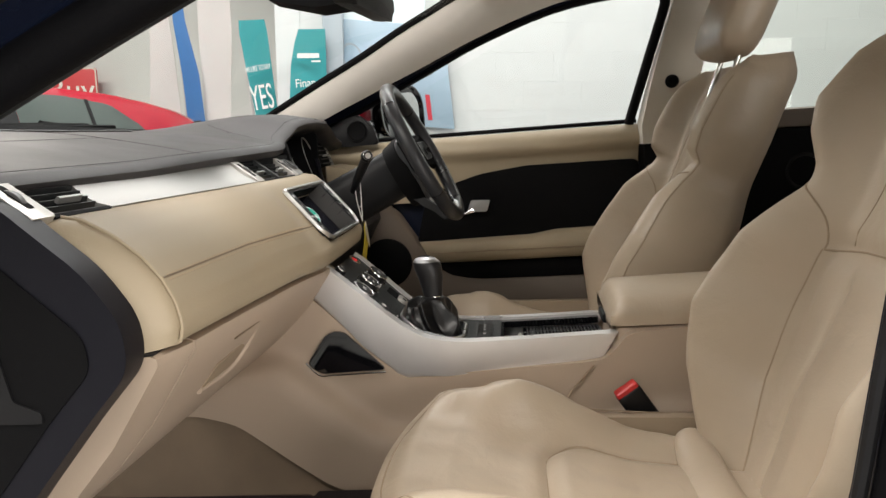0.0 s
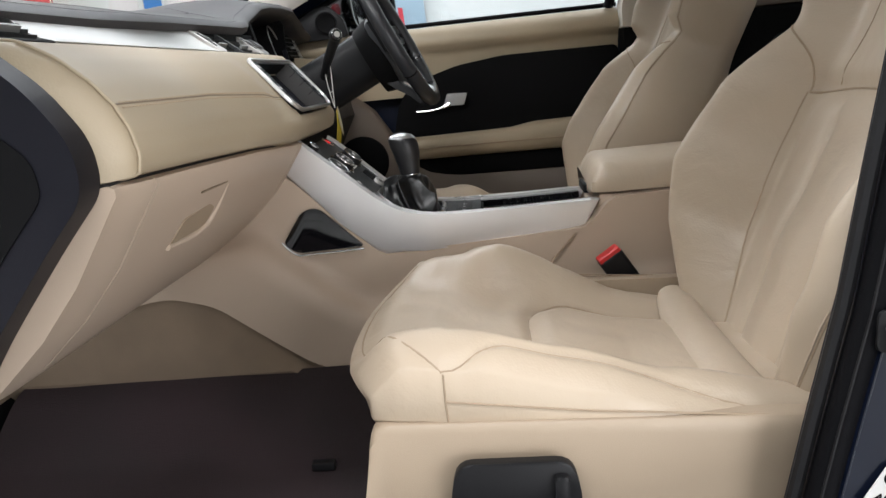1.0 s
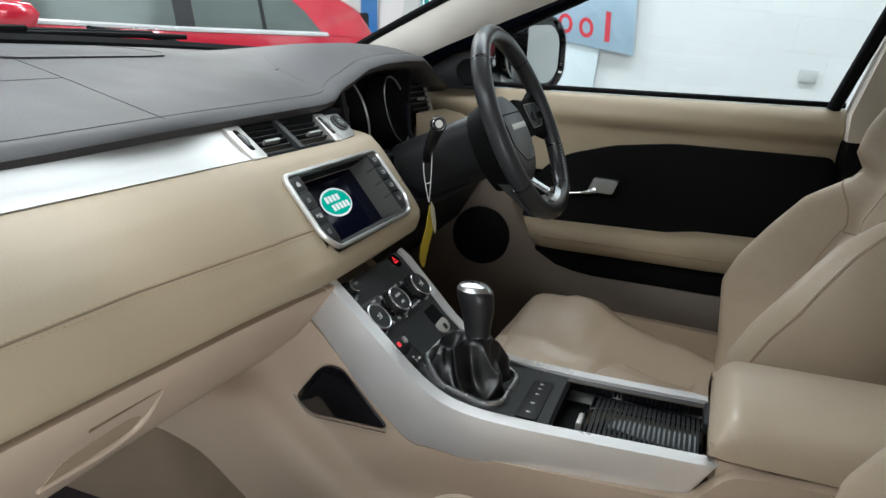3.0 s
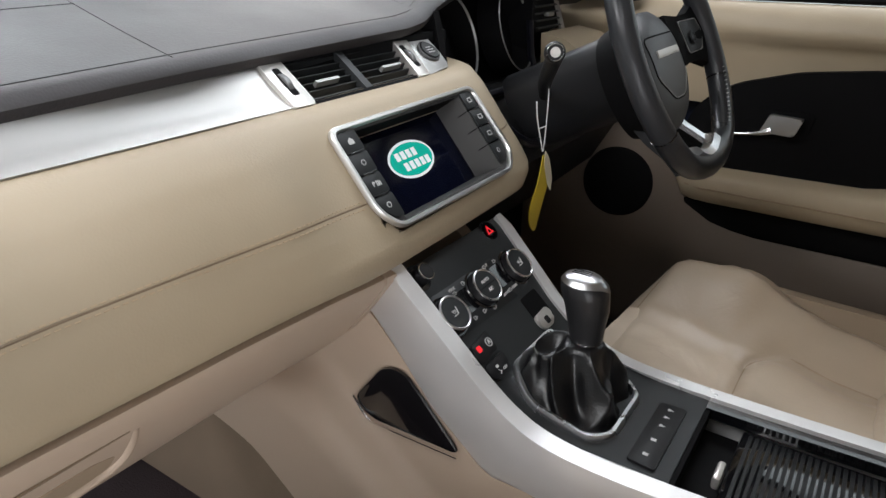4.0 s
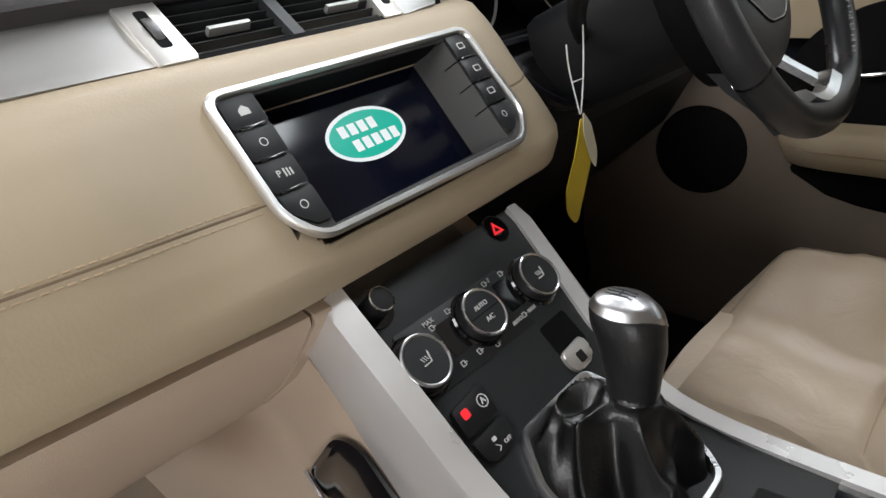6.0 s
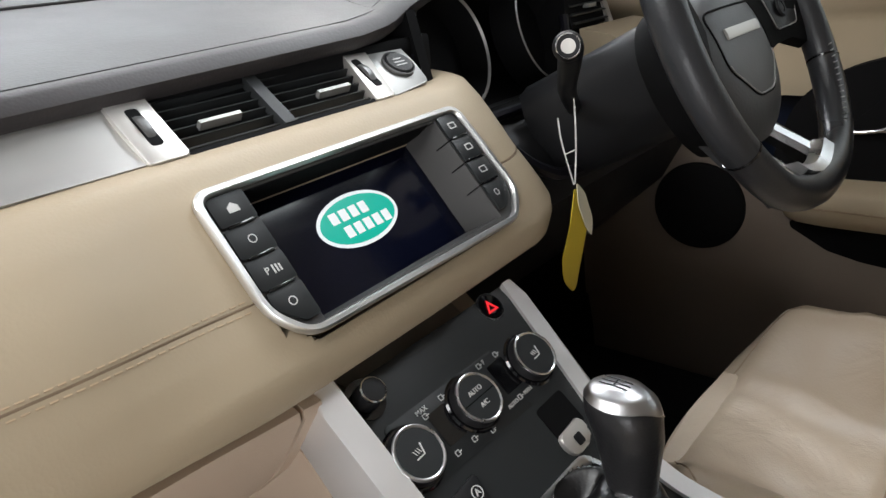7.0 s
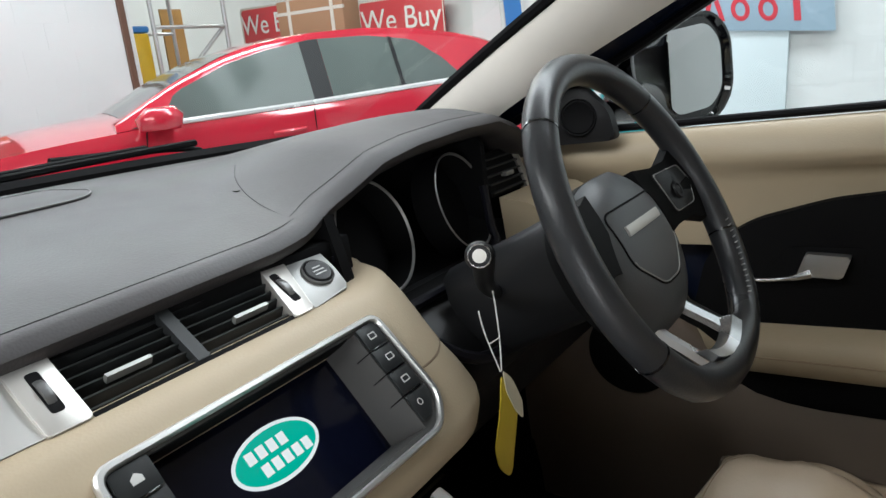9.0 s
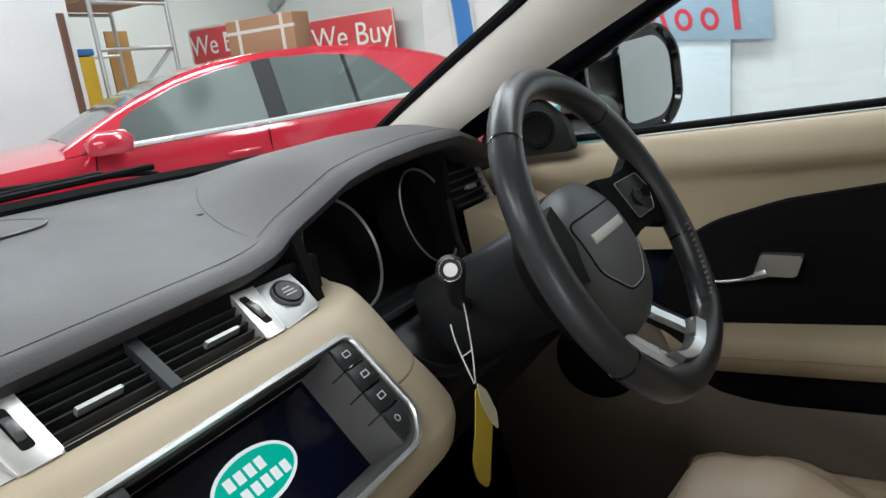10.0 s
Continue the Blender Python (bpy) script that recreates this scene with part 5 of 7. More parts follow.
        part("lower_seam", tube([Vector((x0 + bow(0.086 + 0.38 * f, 1), yc + s * HW * 1.0075, lerp((0, 0.4, 1), (0.655, 0.638, 0.621), f) - dr)) for f in np.linspace(0, 1, 20)], 0.0011, 6), SEAM, st)
    path = [(x, 0.118 / HW) for x in np.linspace(0.47, 0.285, 12)] + [(0.282 - 0.062 * math.sin(t), (0.056 + 0.062 * math.cos(t)) / HW) for t in np.linspace(0.1, math.pi / 2, 10)] + [(0.22, yn) for yn in np.linspace(0.24, 0, 6)]
    part("insert_seam", seamline(path + [(x, -yn) for x, yn in path[::-1][1:]], 0.0009), SEAM, st)
    # tuck at the back of the cushion
    part("cushion_roll", loft([[Vector((x0 + 0.438 + r * 0.034 * math.cos(t), yc + y, 0.592 - dr + r * 0.021 * math.sin(t) + 0.022 * (abs(y) / 0.16) ** 3)) for t in np.linspace(0, 2 * math.pi, 20, endpoint=False)] for y, r in [(0.165 * math.sin(q), max(math.cos(q), 0.02) ** 0.35) for q in np.linspace(-math.pi / 2, math.pi / 2, 25)]]), BEIGE, st, sharp=80)

    # backrest
    B = Vector((x0 + 0.482, yc, 0.560))
    T = Vector((0.390, 0, 0.921))
    N = Vector((-0.921, 0, 0.390))

    def hw_at(v):
        return lerp((-0.02, 0.05, 0.16, 0.28, 0.37, 0.42, 0.45, 0.48, 0.53, 0.60, 0.65, 0.675, 0.69), (0.150 if yc < 0 else 0.185, 0.178 if yc < 0 else 0.200, 0.226, 0.233, 0.219, 0.199, 0.193, 0.200, 0.212, 0.210, 0.196 if yc < 0 else 0.206, 0.176 if yc < 0 else 0.198, 0.14 if yc < 0 else 0.182), v)

    def bol(v):
        if yc > 0:
            return lerp((-0.02, 0.05, 0.13, 0.16, 0.22, 0.30, 0.37, 0.40, 0.442, 0.462, 0.482, 0.525, 0.60, 0.648, 0.69), (0.030, 0.060, 0.104, 0.118, 0.116, 0.100, 0.084, 0.066, 0.040, 0.034, 0.058, 0.066, 0.058, 0.048, 0.020), v)
        return lerp((-0.02, 0.05, 0.13, 0.22, 0.34, 0.40, 0.435, 0.46, 0.50, 0.55, 0.62, 0.69), (0.030, 0.060, 0.104, 0.128, 0.106, 0.072, 0.050, 0.052, 0.074, 0.082, 0.060, 0.020), v)

    def front(yn, v):
        a = abs(yn)
        bv = bol(v) * (0.74 if yn < 0 and yc < 0 else 1.0)
        w = bv * smooth01(0.54, 0.88, a) - bv * 0.30 * (max(a - 0.84, 0) / 0.14) ** 2
        w += 0.012 * math.exp(-((v - 0.14) / 0.10) ** 2) * (1 - min(a / 0.5, 1)) - 0.005 * math.exp(-((a - 0.60) / 0.035) ** 2) * (1 - smooth01(0.34, 0.40, v))
        w -= 0.005 * math.exp(-((a - 0.27 - 0.03 * math.sin(4 * v)) / 0.03) ** 2) * (1 - smooth01(0.32, 0.36, v)) + 0.004 * math.exp(-((a - 0.27) / 0.12) ** 2) * (1 - smooth01(0.30, 0.36, v)) + 0.012 * smooth01(0.62, 0.69, v) + 0.010 * math.exp(-((v - 0.365) / 0.016) ** 2) * (1 - smooth01(0.5, 0.66, a))
        w += 0.0035 * noise.noise((v * 13, yn * 4.0, yc * 7 + 3))
        return B + T * v + N * w + Vector((0, yn * hw_at(v), 0))

    rings = []
    for v in ([-0.08, -0.05] if yc > 0 else []) + list(np.linspace(-0.02, 0.60, 64)) + [0.62, 0.64, 0.655, 0.667, 0.677, 0.685, 0.69]:
        h = hw_at(v)
        thick = 0.105 - (0.030 if yc < 0 else 0.012) * smooth01(0.3, 0.6, v) - 0.02 * smooth01(0.64, 0.69, v)
        fr = [front(yn, v) for yn in np.linspace(-0.97, 0.97, 73)]
        b = bol(v)
        lift = (0.036 if yc > 0 else 0.0) * smooth01(0.40, 0.69, v)
        back = [(1.0, 0.45 * b), (1.005, 0.1 * b - 0.01), (0.99, -0.6 * thick), (0.90, -0.95 * thick), (0.5, -thick), (0, -thick), (-0.5, -thick), (-0.90, -0.95 * thick), (-0.99, -0.6 * thick), (-1.005, 0.1 * b - 0.01), (-1.0, 0.45 * b)]
        rings.append(fr + [B + T * (v + lift * min(max(-w / thick, 0), 1)) + N * w + Vector((0, yn * h, 0)) for yn, w in back])
    part("backrest", loft(rings), BEIGE, st, "bolstered beige leather backrest", sharp=75)
    for s in (-1, 1):
        part("seam", tube([front(s * (0.59 + 0.03 * math.sin(4 * v)), v) + N * 0.0002 for v in np.linspace(0.0, 0.355, 30)], 0.0011, 6), SEAM, st)
        part("wing_seam", tube([front(s * (0.615 + 0.33 * f ** 2), 0.355 + 0.083 * f ** 0.8) + N * 0.0002 for f in np.linspace(0, 1, 18)], 0.0015, 6), SEAM, st)
        part("seam", tube([front(s * (0.46 - 0.10 * f), 0.372 + 0.25 * f) + N * 0.0002 for f in np.linspace(0, 1, 14)], 0.0009, 6), SEAM, st)
        part("piping", tube([front(s * 0.965, v) + N * 0.0003 for v in np.linspace(0.02, 0.64, 60)], 0.0013, 6), BEIGE, st)
        part("seam", tube([front(s * 0.965, v) + N * -0.0025 + Vector((0, s * 0.001, 0)) for v in np.linspace(0.02, 0.64, 60)], 0.0013, 6), SEAM, st)
    part("arch_seam", tube([front(yn, 0.355 + 0.014 * (1 - (yn / 0.615) ** 4)) + N * 0.0002 for yn in np.linspace(-0.615, 0.615, 26)], 0.0016, 6), SEAM, st)
    # headrest
    hr = []
    for v in np.linspace(0.70, 0.895, 16):
        f = (v - 0.70) / 0.195
        r = math.sqrt(max(1 - abs(2 * f - 1) ** 4, 0.0))
        hw2 = (0.118 + 0.016 * f) * (0.72 + 0.28 * r)
        d = 0.052 * (0.35 + 0.65 * r)
        ring = []
        for t in np.linspace(0, 2 * math.pi, 30, endpoint=False):
            cx, cy = math.cos(t), math.sin(t)
            ring.append(B + T * v + N * (0.020 + d * (abs(cx) ** 0.6) * math.copysign(1, cx) + 0.016 * (abs(cy) ** 3)) + Vector((0, hw2 * (abs(cy) ** 0.6) * math.copysign(1, cy), 0)))
        hr.append(ring)
    h = part("headrest", loft(hr), BEIGE, st, "beige leather headrest", sharp=80)
    part("headrest_badge", lathe([(0.010, 0), (0.0125, 0.0015), (0.015, 0)], B + T * 0.83 + N * 0.02 + Vector((0, -0.131, 0)), (0, -1, 0), 24), BEIGE, h)
    for s in (-1, 1):
        part("headrest_post", tube([B + T * 0.62 + N * -0.005 + Vector((0, s * 0.062, 0)), B + T * 0.72 + N * 0.002 + Vector((0, s * 0.062, 0))], 0.0062, 12), CHROME, st, "chrome headrest post")
    # base valance and switch panel
    xv = x0 + 0.038
    for s in (-1, 1):
        va = part("valance", prism(rounded([(xv + 0.012, 0.636), (xv + 0.50, 0.622), (xv + 0.50, 0.49), (xv + 0.02, 0.49), (xv + 0.002, 0.55)], 0.02), lambda a, b, hh: Vector((a, yc + s * (HW * 0.93 + hh + 0.02 * math.sin(math.pi * min(max((0.61 - b) / 0.12, 0), 1))), b)), 0.022, 0.008, 3), SEATPLASTIC, st, "beige plastic seat valance", sharp=60)
        pn = part("switch_panel", prism(rounded([(xv + 0.096, 0.603), (xv + 0.205, 0.602), (xv + 0.214, 0.560), (xv + 0.204, 0.525), (xv + 0.100, 0.525), (xv + 0.086, 0.560)], 0.016), lambda a, b, hh: Vector((a, yc + s * (HW * 0.93 + 0.022 + hh + 0.012), b)), 0.010, 0.003), BLACK, va, "black seat adjuster panel")
        part("switch", prism(rounded(rect(xv + 0.187, xv + 0.201, 0.545, 0.590), 0.005), lambda a, b, hh: Vector((a, yc + s * (HW * 0.93 + 0.044 + hh), b)), 0.008, 0.003), BLACK, pn)
        part("switch", prism(rounded(rect(xv + 0.112, xv + 0.168, 0.545, 0.558), 0.005), lambda a, b, hh: Vector((a, yc + s * (HW * 0.93 + 0.044 + hh), b)), 0.007, 0.003), BLACK, pn)
    part("seat_base", box(x0 + 0.07, x0 + 0.46, yc - 0.185, yc + 0.185, 0.42, 0.560 - dr, 0.02), SOFT, st)
    return st


seat(0.186, -0.392, "beige leather passenger seat with bolstered sides")
seat(0.116, 0.392, "beige leather driver's seat with bolstered sides")

# ---- belt buckle beside the passenger seat ----
bk = thing("belt_buckle", "black seat belt buckle with a red release button", "belt buckle")
M = Matrix.Translation((0.560, -0.140, 0.634)) @ Euler((radians(6), radians(-33), radians(6))).to_matrix().to_4x4()
bm = box(-0.021, 0.021, -0.013, 0.013, -0.056, 0.026, 0.006, 3)
bmesh.ops.transform(bm, matrix=M, verts=bm.verts)
part("body", bm, BLACK, bk)
bm = box(-0.020, 0.020, -0.011, 0.011, 0.018, 0.031, 0.004, 2)
bmesh.ops.transform(bm, matrix=M, verts=bm.verts)
part("release", bm, RED, bk, "red release button")
bm = box(-0.010, 0.010, -0.004, 0.004, -0.15, -0.038, 0.003, 2)
bmesh.ops.transform(bm, matrix=M, verts=bm.verts)
part("stalk", bm, SOFT, bk)

# ---- floor ----
fm = thing("floor_mat", "dark brown carpet floor mat in the footwell", "floor mat")
rings = []
for x in np.linspace(-0.45, 0.62, 36):
    zz = 0.425
    rings.append([Vector((x, y, zz + 0.085 * smooth01(-0.36, -0.19, y) + 0.007 * noise.noise((x * 6, y * 6, 0)))) for y in np.linspace(-0.70, -0.188, 20)] + [Vector((x, -0.188, 0.40)), Vector((x, -0.70, 0.40))])
part("carpet", loft(rings), MAT, fm, sharp=80)
part("fixing_clip", box(0.082, 0.116, -0.358, -0.344, 0.424, 0.436, 0.002), BLACK, fm, "black mat fixing clip")
dm = thing("floor_mat", "dark carpet floor mat in the driver's footwell", "floor mat")
part("carpet", box(-0.40, 0.60, 0.20, 0.70, 0.41, 0.425, 0.006), SOFT, dm)

# ---- steering wheel ----
WC = Vector((0.183, 0.340, 1.047))
WN = Vector((0.902, 0, 0.432))
WU = Vector((-0.432, 0, 0.902))
WY = Vector((0, 1, 0))


def on_wheel(a, b, h):
    return WC + WY * a + WU * b + WN * h


wheel = thing("steering_wheel", "black leather steering wheel with silver-edged spokes", "steering wheel")


def rim(f):
    t = 2 * math.pi * f
    r = 0.163
    a, b = r * math.cos(t), r * math.sin(t)
    if b < -0.135:
        b = -0.135 - (b + 0.135) * -0.72
    return on_wheel(a, b, 0)


part("rim", tube([rim(k / 72) for k in range(72)], 0.0155, 16, closed=True, flat=1.0), HIDE, wheel, "worn black leather rim", sharp=180)
for deg in (44, 136, 213, 339):
    c = [rim((deg + d) / 360) for d in (-0.35, 0.35)]
    part("rim_joint", tube(c, 0.0160, 16), GLOSS, wheel)
# hub pad


def dense(poly, step=0.004):
    """The outline with points added along its long sides."""
    out = []
    for p, q in zip(poly, poly[1:] + poly[:1]):
        k = max(int(math.hypot(q[0] - p[0], q[1] - p[1]) / step), 1)
        out += [(p[0] + (q[0] - p[0]) * i / k, p[1] + (q[1] - p[1]) * i / k) for i in range(k)]
    return out


HUB = rounded([(-0.070, 0.048), (-0.036, 0.061), (0.036, 0.061), (0.070, 0.048), (0.092, 0.018), (0.093, -0.030), (0.074, -0.074), (0.044, -0.102), (-0.044, -0.102), (-0.074, -0.074), (-0.093, -0.030), (-0.092, 0.018)], 0.02, 4)
HB = -0.018


def hub_face(a, b):
    """How far the hub's face stands out at a place."""
    return -0.010 - 0.022 * min((a / 0.092) ** 2 + ((b - HB) / 0.085) ** 2, 1.15) ** 2.6


rows = [[on_wheel(p[0] * 0.9, HB + (p[1] - HB) * 0.9, -0.075) for p in HUB], [on_wheel(p[0], p[1], -0.045) for p in HUB]]
for sc2 in (1.0, 0.985, 0.96, 0.93, 0.89, 0.84, 0.78, 0.7, 0.6, 0.48, 0.34, 0.18, 0.04):
    rows.append([on_wheel(p[0] * sc2, HB + (p[1] - HB) * sc2, hub_face(p[0] * sc2, HB + (p[1] - HB) * sc2)) for p in HUB])
part("hub", loft(rows[2:]), HUBSKIN, wheel, "black airbag cover", sharp=60)
# hub side split off in matt black, its shade put into the colour
part("hub_skirt", loft(rows[:2] + [[on_wheel(p[0] * 1.004, HB + (p[1] - HB) * 1.004, hub_face(p[0], p[1]) - 0.001) for p in HUB]]), SOFT, wheel, "side of the hub, blackened for its shade", sharp=60)
PADP = rounded([(-0.060, 0.026), (0.060, 0.026), (0.060, -0.028), (0.022, -0.060), (-0.022, -0.060), (-0.060, -0.028)], 0.012, 5)
PADP = dense(PADP)
part("pad_edge", tube([on_wheel(a, b, hub_face(a, b)) for a, b in PADP], 0.0011, 6, closed=True), SOFT, wheel, "fine groove round the pad")
part("pad_trim", tube([on_wheel(a * 0.965, HB + (b - HB) * 0.965, hub_face(a * 0.965, HB + (b - HB) * 0.965) + 0.0004) for a, b in PADP if b < -0.022], 0.0008, 6), DULL, wheel, "fine pale line along the pad")
part("badge_bar", loft([[on_wheel(a, b, hub_face(a, 0.002) + h) for b, h in ((-0.003, -0.003), (-0.003, 0.0015), (0.002, 0.0022), (0.007, 0.0015), (0.007, -0.003))] for a in np.linspace(-0.042, 0.042, 15)]), SATIN, wheel, "plain silver badge bar")
for s in (-1, 1):
    part("spoke", loft([[on_wheel(s * a, b + 0.010, h - 0.021 + 0.018 * (a - 0.06) / 0.09) for b, h in ((w, -0.014), (w, 0.0), (0, 0.004), (-w, 0.0), (-w, -0.014))] for a, w in ((0.06, 0.040), (0.09, 0.034), (0.12, 0.034), (0.152, 0.048))]), SOFT, wheel, sharp=60)
    lift_k = lambda a, b, h: on_wheel(a, b, -0.018 - (0.010 if a < 0 else 0.0) + 0.016 * (abs(a) - 0.06) / 0.09 + h)
    pad_k = rounded([(s * 0.082, 0.036), (s * 0.134, 0.034), (s * 0.144, 0.012), (s * 0.132, -0.012), (s * 0.092, -0.012)], 0.005)
    k = part("button_pad", prism(pad_k, lift_k, 0.002, 0.0008), BLACK, wheel, "black switch pad")
    part("pad_outline", ring_frame(pad_k, shrink(pad_k, 0.0012), lambda a, b, h: lift_k(a, b, h + 0.0016), 0.0008), DULL, k)
    part("rocker", lathe([(0.0060, 0.0), (0.0066, 0.0022), (0.0096, 0.0022), (0.0104, 0.0)], lift_k(s * 0.112, 0.009, 0.002), WN, 24), BLACK, k)
    part("centre_key", lathe([(0.0, 0.002), (0.0046, 0.0018), (0.0050, 0.0), (0.0, 0.0)], lift_k(s * 0.112, 0.009, 0.002), WN, 20), BLACK, k)
    part("lower_spoke", loft([[on_wheel(s * (a + da), b, g + h) for da, h in ((-0.011, -0.022), (-0.010, -0.003), (0.0, 0.0), (0.010, -0.003), (0.011, -0.022))] for a, b, g in ((0.050, -0.076, -0.042), (0.054, -0.100, -0.030), (0.057, -0.126, -0.012), (0.060, -0.150, -0.002))]), BLACK, wheel, sharp=60)
    part("spoke_trim", loft([[on_wheel(s * (a + da), b, g + h) for da, h in ((-0.008, -0.008), (-0.008, 0.001), (0.004, 0.003), (0.009, -0.003))] for a, b, g in ((0.036, -0.078, -0.042), (0.039, -0.100, -0.029), (0.041, -0.122, -0.012), (0.042, -0.140, 0.001))]), KNOBTOP, wheel, "bright silver spoke trim")
part("spoke_foot", loft([[on_wheel(a, b - 0.012 * (1 - (a / 0.045) ** 2), h) for b, h in ((-0.122, -0.008), (-0.123, 0.004), (-0.132, 0.010), (-0.136, 0.002))] for a in np.linspace(-0.045, 0.045, 9)]), KNOBTOP, wheel, "bright silver spoke foot")
bm = bmesh.new()
for k in range(14):
    t = math.radians(-52 + k * 2.6)
    c1 = on_wheel(0.150 * math.cos(t), 0.150 * math.sin(t), 0.0125)
    c2 = on_wheel(0.1535 * math.cos(t + 0.012), 0.1535 * math.sin(t + 0.012), 0.0145)
    tube([c1, c2], 0.0008, 4, bm)
part("stitching", bm, DULL, wheel, "pale stitches inside the rim")
# column and stalks
col = thing("steering_column", "black steering column shroud with stalks", "steering column")
CA = WN
part("shroud", loft([[WC + CA * d + WY * a * w + WU * b * hgt for a, b in ((-1, 0.4), (-0.8, 0.85), (-0.3, 1), (0.3, 1), (0.8, 0.85), (1, 0.4), (1, -0.6), (0.7, -1.1), (0.3, -1.3), (-0.3, -1.3), (-0.7, -1.1), (-1, -0.6))] for d, w, hgt in ((-0.035, 0.060, 0.050), (-0.042, 0.066, 0.058), (-0.060, 0.066, 0.058), (-0.064, 0.045, 0.050), (-0.13, 0.042, 0.050), (-0.24, 0.042, 0.052))]), COLBLACK, col, "black plastic shroud", sharp=60)
st1 = [Vector((0.020, 0.300, 0.975)), Vector((0.046, 0.244, 1.006)), Vector((0.080, 0.196, 1.050))]
part("stalk", tube(spline(st1, 10), [0.008, 0.008, 0.0082, 0.0086, 0.009, 0.0095, 0.0100, 0.0105, 0.0108, 0.0110], 14), COLBLACK, col, "black indicator stalk")
sd = (Vector((0.40, -0.30, 1.16)) - Vector((0.080, 0.196, 1.050))).normalized()
part("stalk_end", lathe([(0.0, 0.0), (0.0128, 0.0), (0.0130, 0.006), (0.0115, 0.010), (0.0104, 0.0115), (0.0, 0.0105)], Vector((0.080, 0.190, 1.051)), sd, 28), BLACK, col)
part("stalk_ring", lathe([(0.0088, 0.0105), (0.0100, 0.0118), (0.0107, 0.0112), (0.0100, 0.0098)], Vector((0.080, 0.190, 1.051)), sd, 28), CHROME, col)
part("stalk_cap", lathe([(0.0, 0.0095), (0.0089, 0.0095), (0.0084, 0.0112), (0.0, 0.0108)], Vector((0.080, 0.190, 1.051)), sd, 28), SATIN, col, "silver stalk end button")
st2 = [WC + CA * -0.10 + WY * 0.06 + WU * 0.015, WC + CA * -0.092 + WY * 0.12 + WU * 0.02, WC + CA * -0.085 + WY * 0.17 + WU * 0.025]
part("stalk", tube(spline(st2, 10), 0.009, 10), BLACK, col)
# paper tag hung from the column on a loop of string
tag = thing("paper_tag", "yellow and cream paper tag hanging on a white string", "tag", at=CAR @ Matrix.Translation((0.005, -0.005, 0.004)))
part("string", tube(spline([(0.036, 0.248, 0.998), (0.042, 0.255, 0.994), (0.043, 0.258, 0.985), (0.041, 0.262, 0.940), (0.042, 0.256, 0.905)], 16), 0.0009, 5), WHITE, tag)
part("string", tube(spline([(0.035, 0.240, 0.975), (0.036, 0.244, 0.950), (0.042, 0.254, 0.905)], 12), 0.0009, 5), WHITE, tag)
part("string", tube([(0.038, 0.246, 0.938), (0.041, 0.262, 0.939)], 0.0008, 5), WHITE, tag)
leafy = rounded([(0.254, 0.906), (0.266, 0.890), (0.276, 0.862), (0.278, 0.830), (0.268, 0.790), (0.258, 0.784), (0.244, 0.800), (0.234, 0.835), (0.240, 0.875)], 0.010)
part("card", prism(leafy, lambda a, b, h: Vector((0.042 + h + 0.006 * math.sin((b - 0.84) * 40), a - 0.006, b)), 0.0012), YELLOW, tag, "yellow paper card")
part("card", prism(rounded([(0.250, 0.910), (0.266, 0.894), (0.280, 0.862), (0.278, 0.842), (0.266, 0.856), (0.252, 0.886)], 0.005), lambda a, b, h: Vector((0.048 + h, a - 0.002, b)), 0.001), CREAM, tag, "cream paper card")

# ---- driver's door ----
door = thing("driver_door", "closed car door with beige and black lining", "car door")


def panel(poly, y, depth, r, material, name, label="", parent=None, rr=0.012, curve=0.0):
    """A panel of the door lining: outline in x and z, its face at y."""
    return part(name, prism(rounded(poly, rr), lambda a, b, h: Vector((a, y + depth - h + curve * (b - 0.9) ** 2, b)), depth, r, 3), material, parent or door, label, sharp=50)


rings = []
for x in np.linspace(-0.20, 0.735, 30):
    zt = 1.083 + 0.006 * x
    rings.append([Vector((x, y, z)) for y, z in ((0.800, zt - 0.006), (0.770, zt), (0.752, zt - 0.004), (0.742, zt - 0.020), (0.737 - 0.010 * smooth01(0.08, 0.30, x), zt - 0.038), (0.741 - 0.011 * smooth01(0.08, 0.30, x), zt - 0.054), (0.749 - 0.002 * smooth01(0.08, 0.30, x), zt - 0.066), (0.756, zt - 0.085), (0.764, 0.955), (0.768, 0.90), (0.80, 0.90))])
part("upper_lining", loft(rings), FASCIA, door, "beige leather upper lining", sharp=60)
panel([(0.085, 0.70), (0.095, 0.79), (0.120, 0.885), (0.145, 0.918), (0.19, 0.945), (0.29, 0.974), (0.42, 0.990), (0.735, 0.990), (0.735, 0.66), (0.30, 0.66)], 0.741, 0.03, 0.006, SOFT, "insert", "black leather insert", rr=0.02)
rings = []
for x in np.linspace(0.085, 0.735, 20):
    f = smooth01(0.085, 0.17, x)
    g = 0.010 * smooth01(0.42, 0.50, x)
    zt, zb, yi = 0.786 + 0.02 * (x - 0.1) + g, 0.728, 0.735 - 0.055 * f
    rings.append([Vector((x, 0.76, zt)), Vector((x, yi + 0.012, zt + 0.001)), Vector((x, yi, zt - 0.010)), Vector((x, yi - 0.002, (zt + zb) / 2)), Vector((x, yi + 0.004, zb + 0.006)), Vector((x, yi + 0.02, zb)), Vector((x, 0.76, zb))])
part("armrest", loft(rings), FASCIA, door, "padded beige armrest", sharp=60)
part("armrest_seam", tube([(x, 0.735 - 0.0555 * smooth01(0.085, 0.17, x) - 0.002, 0.760) for x in np.linspace(0.14, 0.73, 20)], 0.0014, 6), SEAM, door)
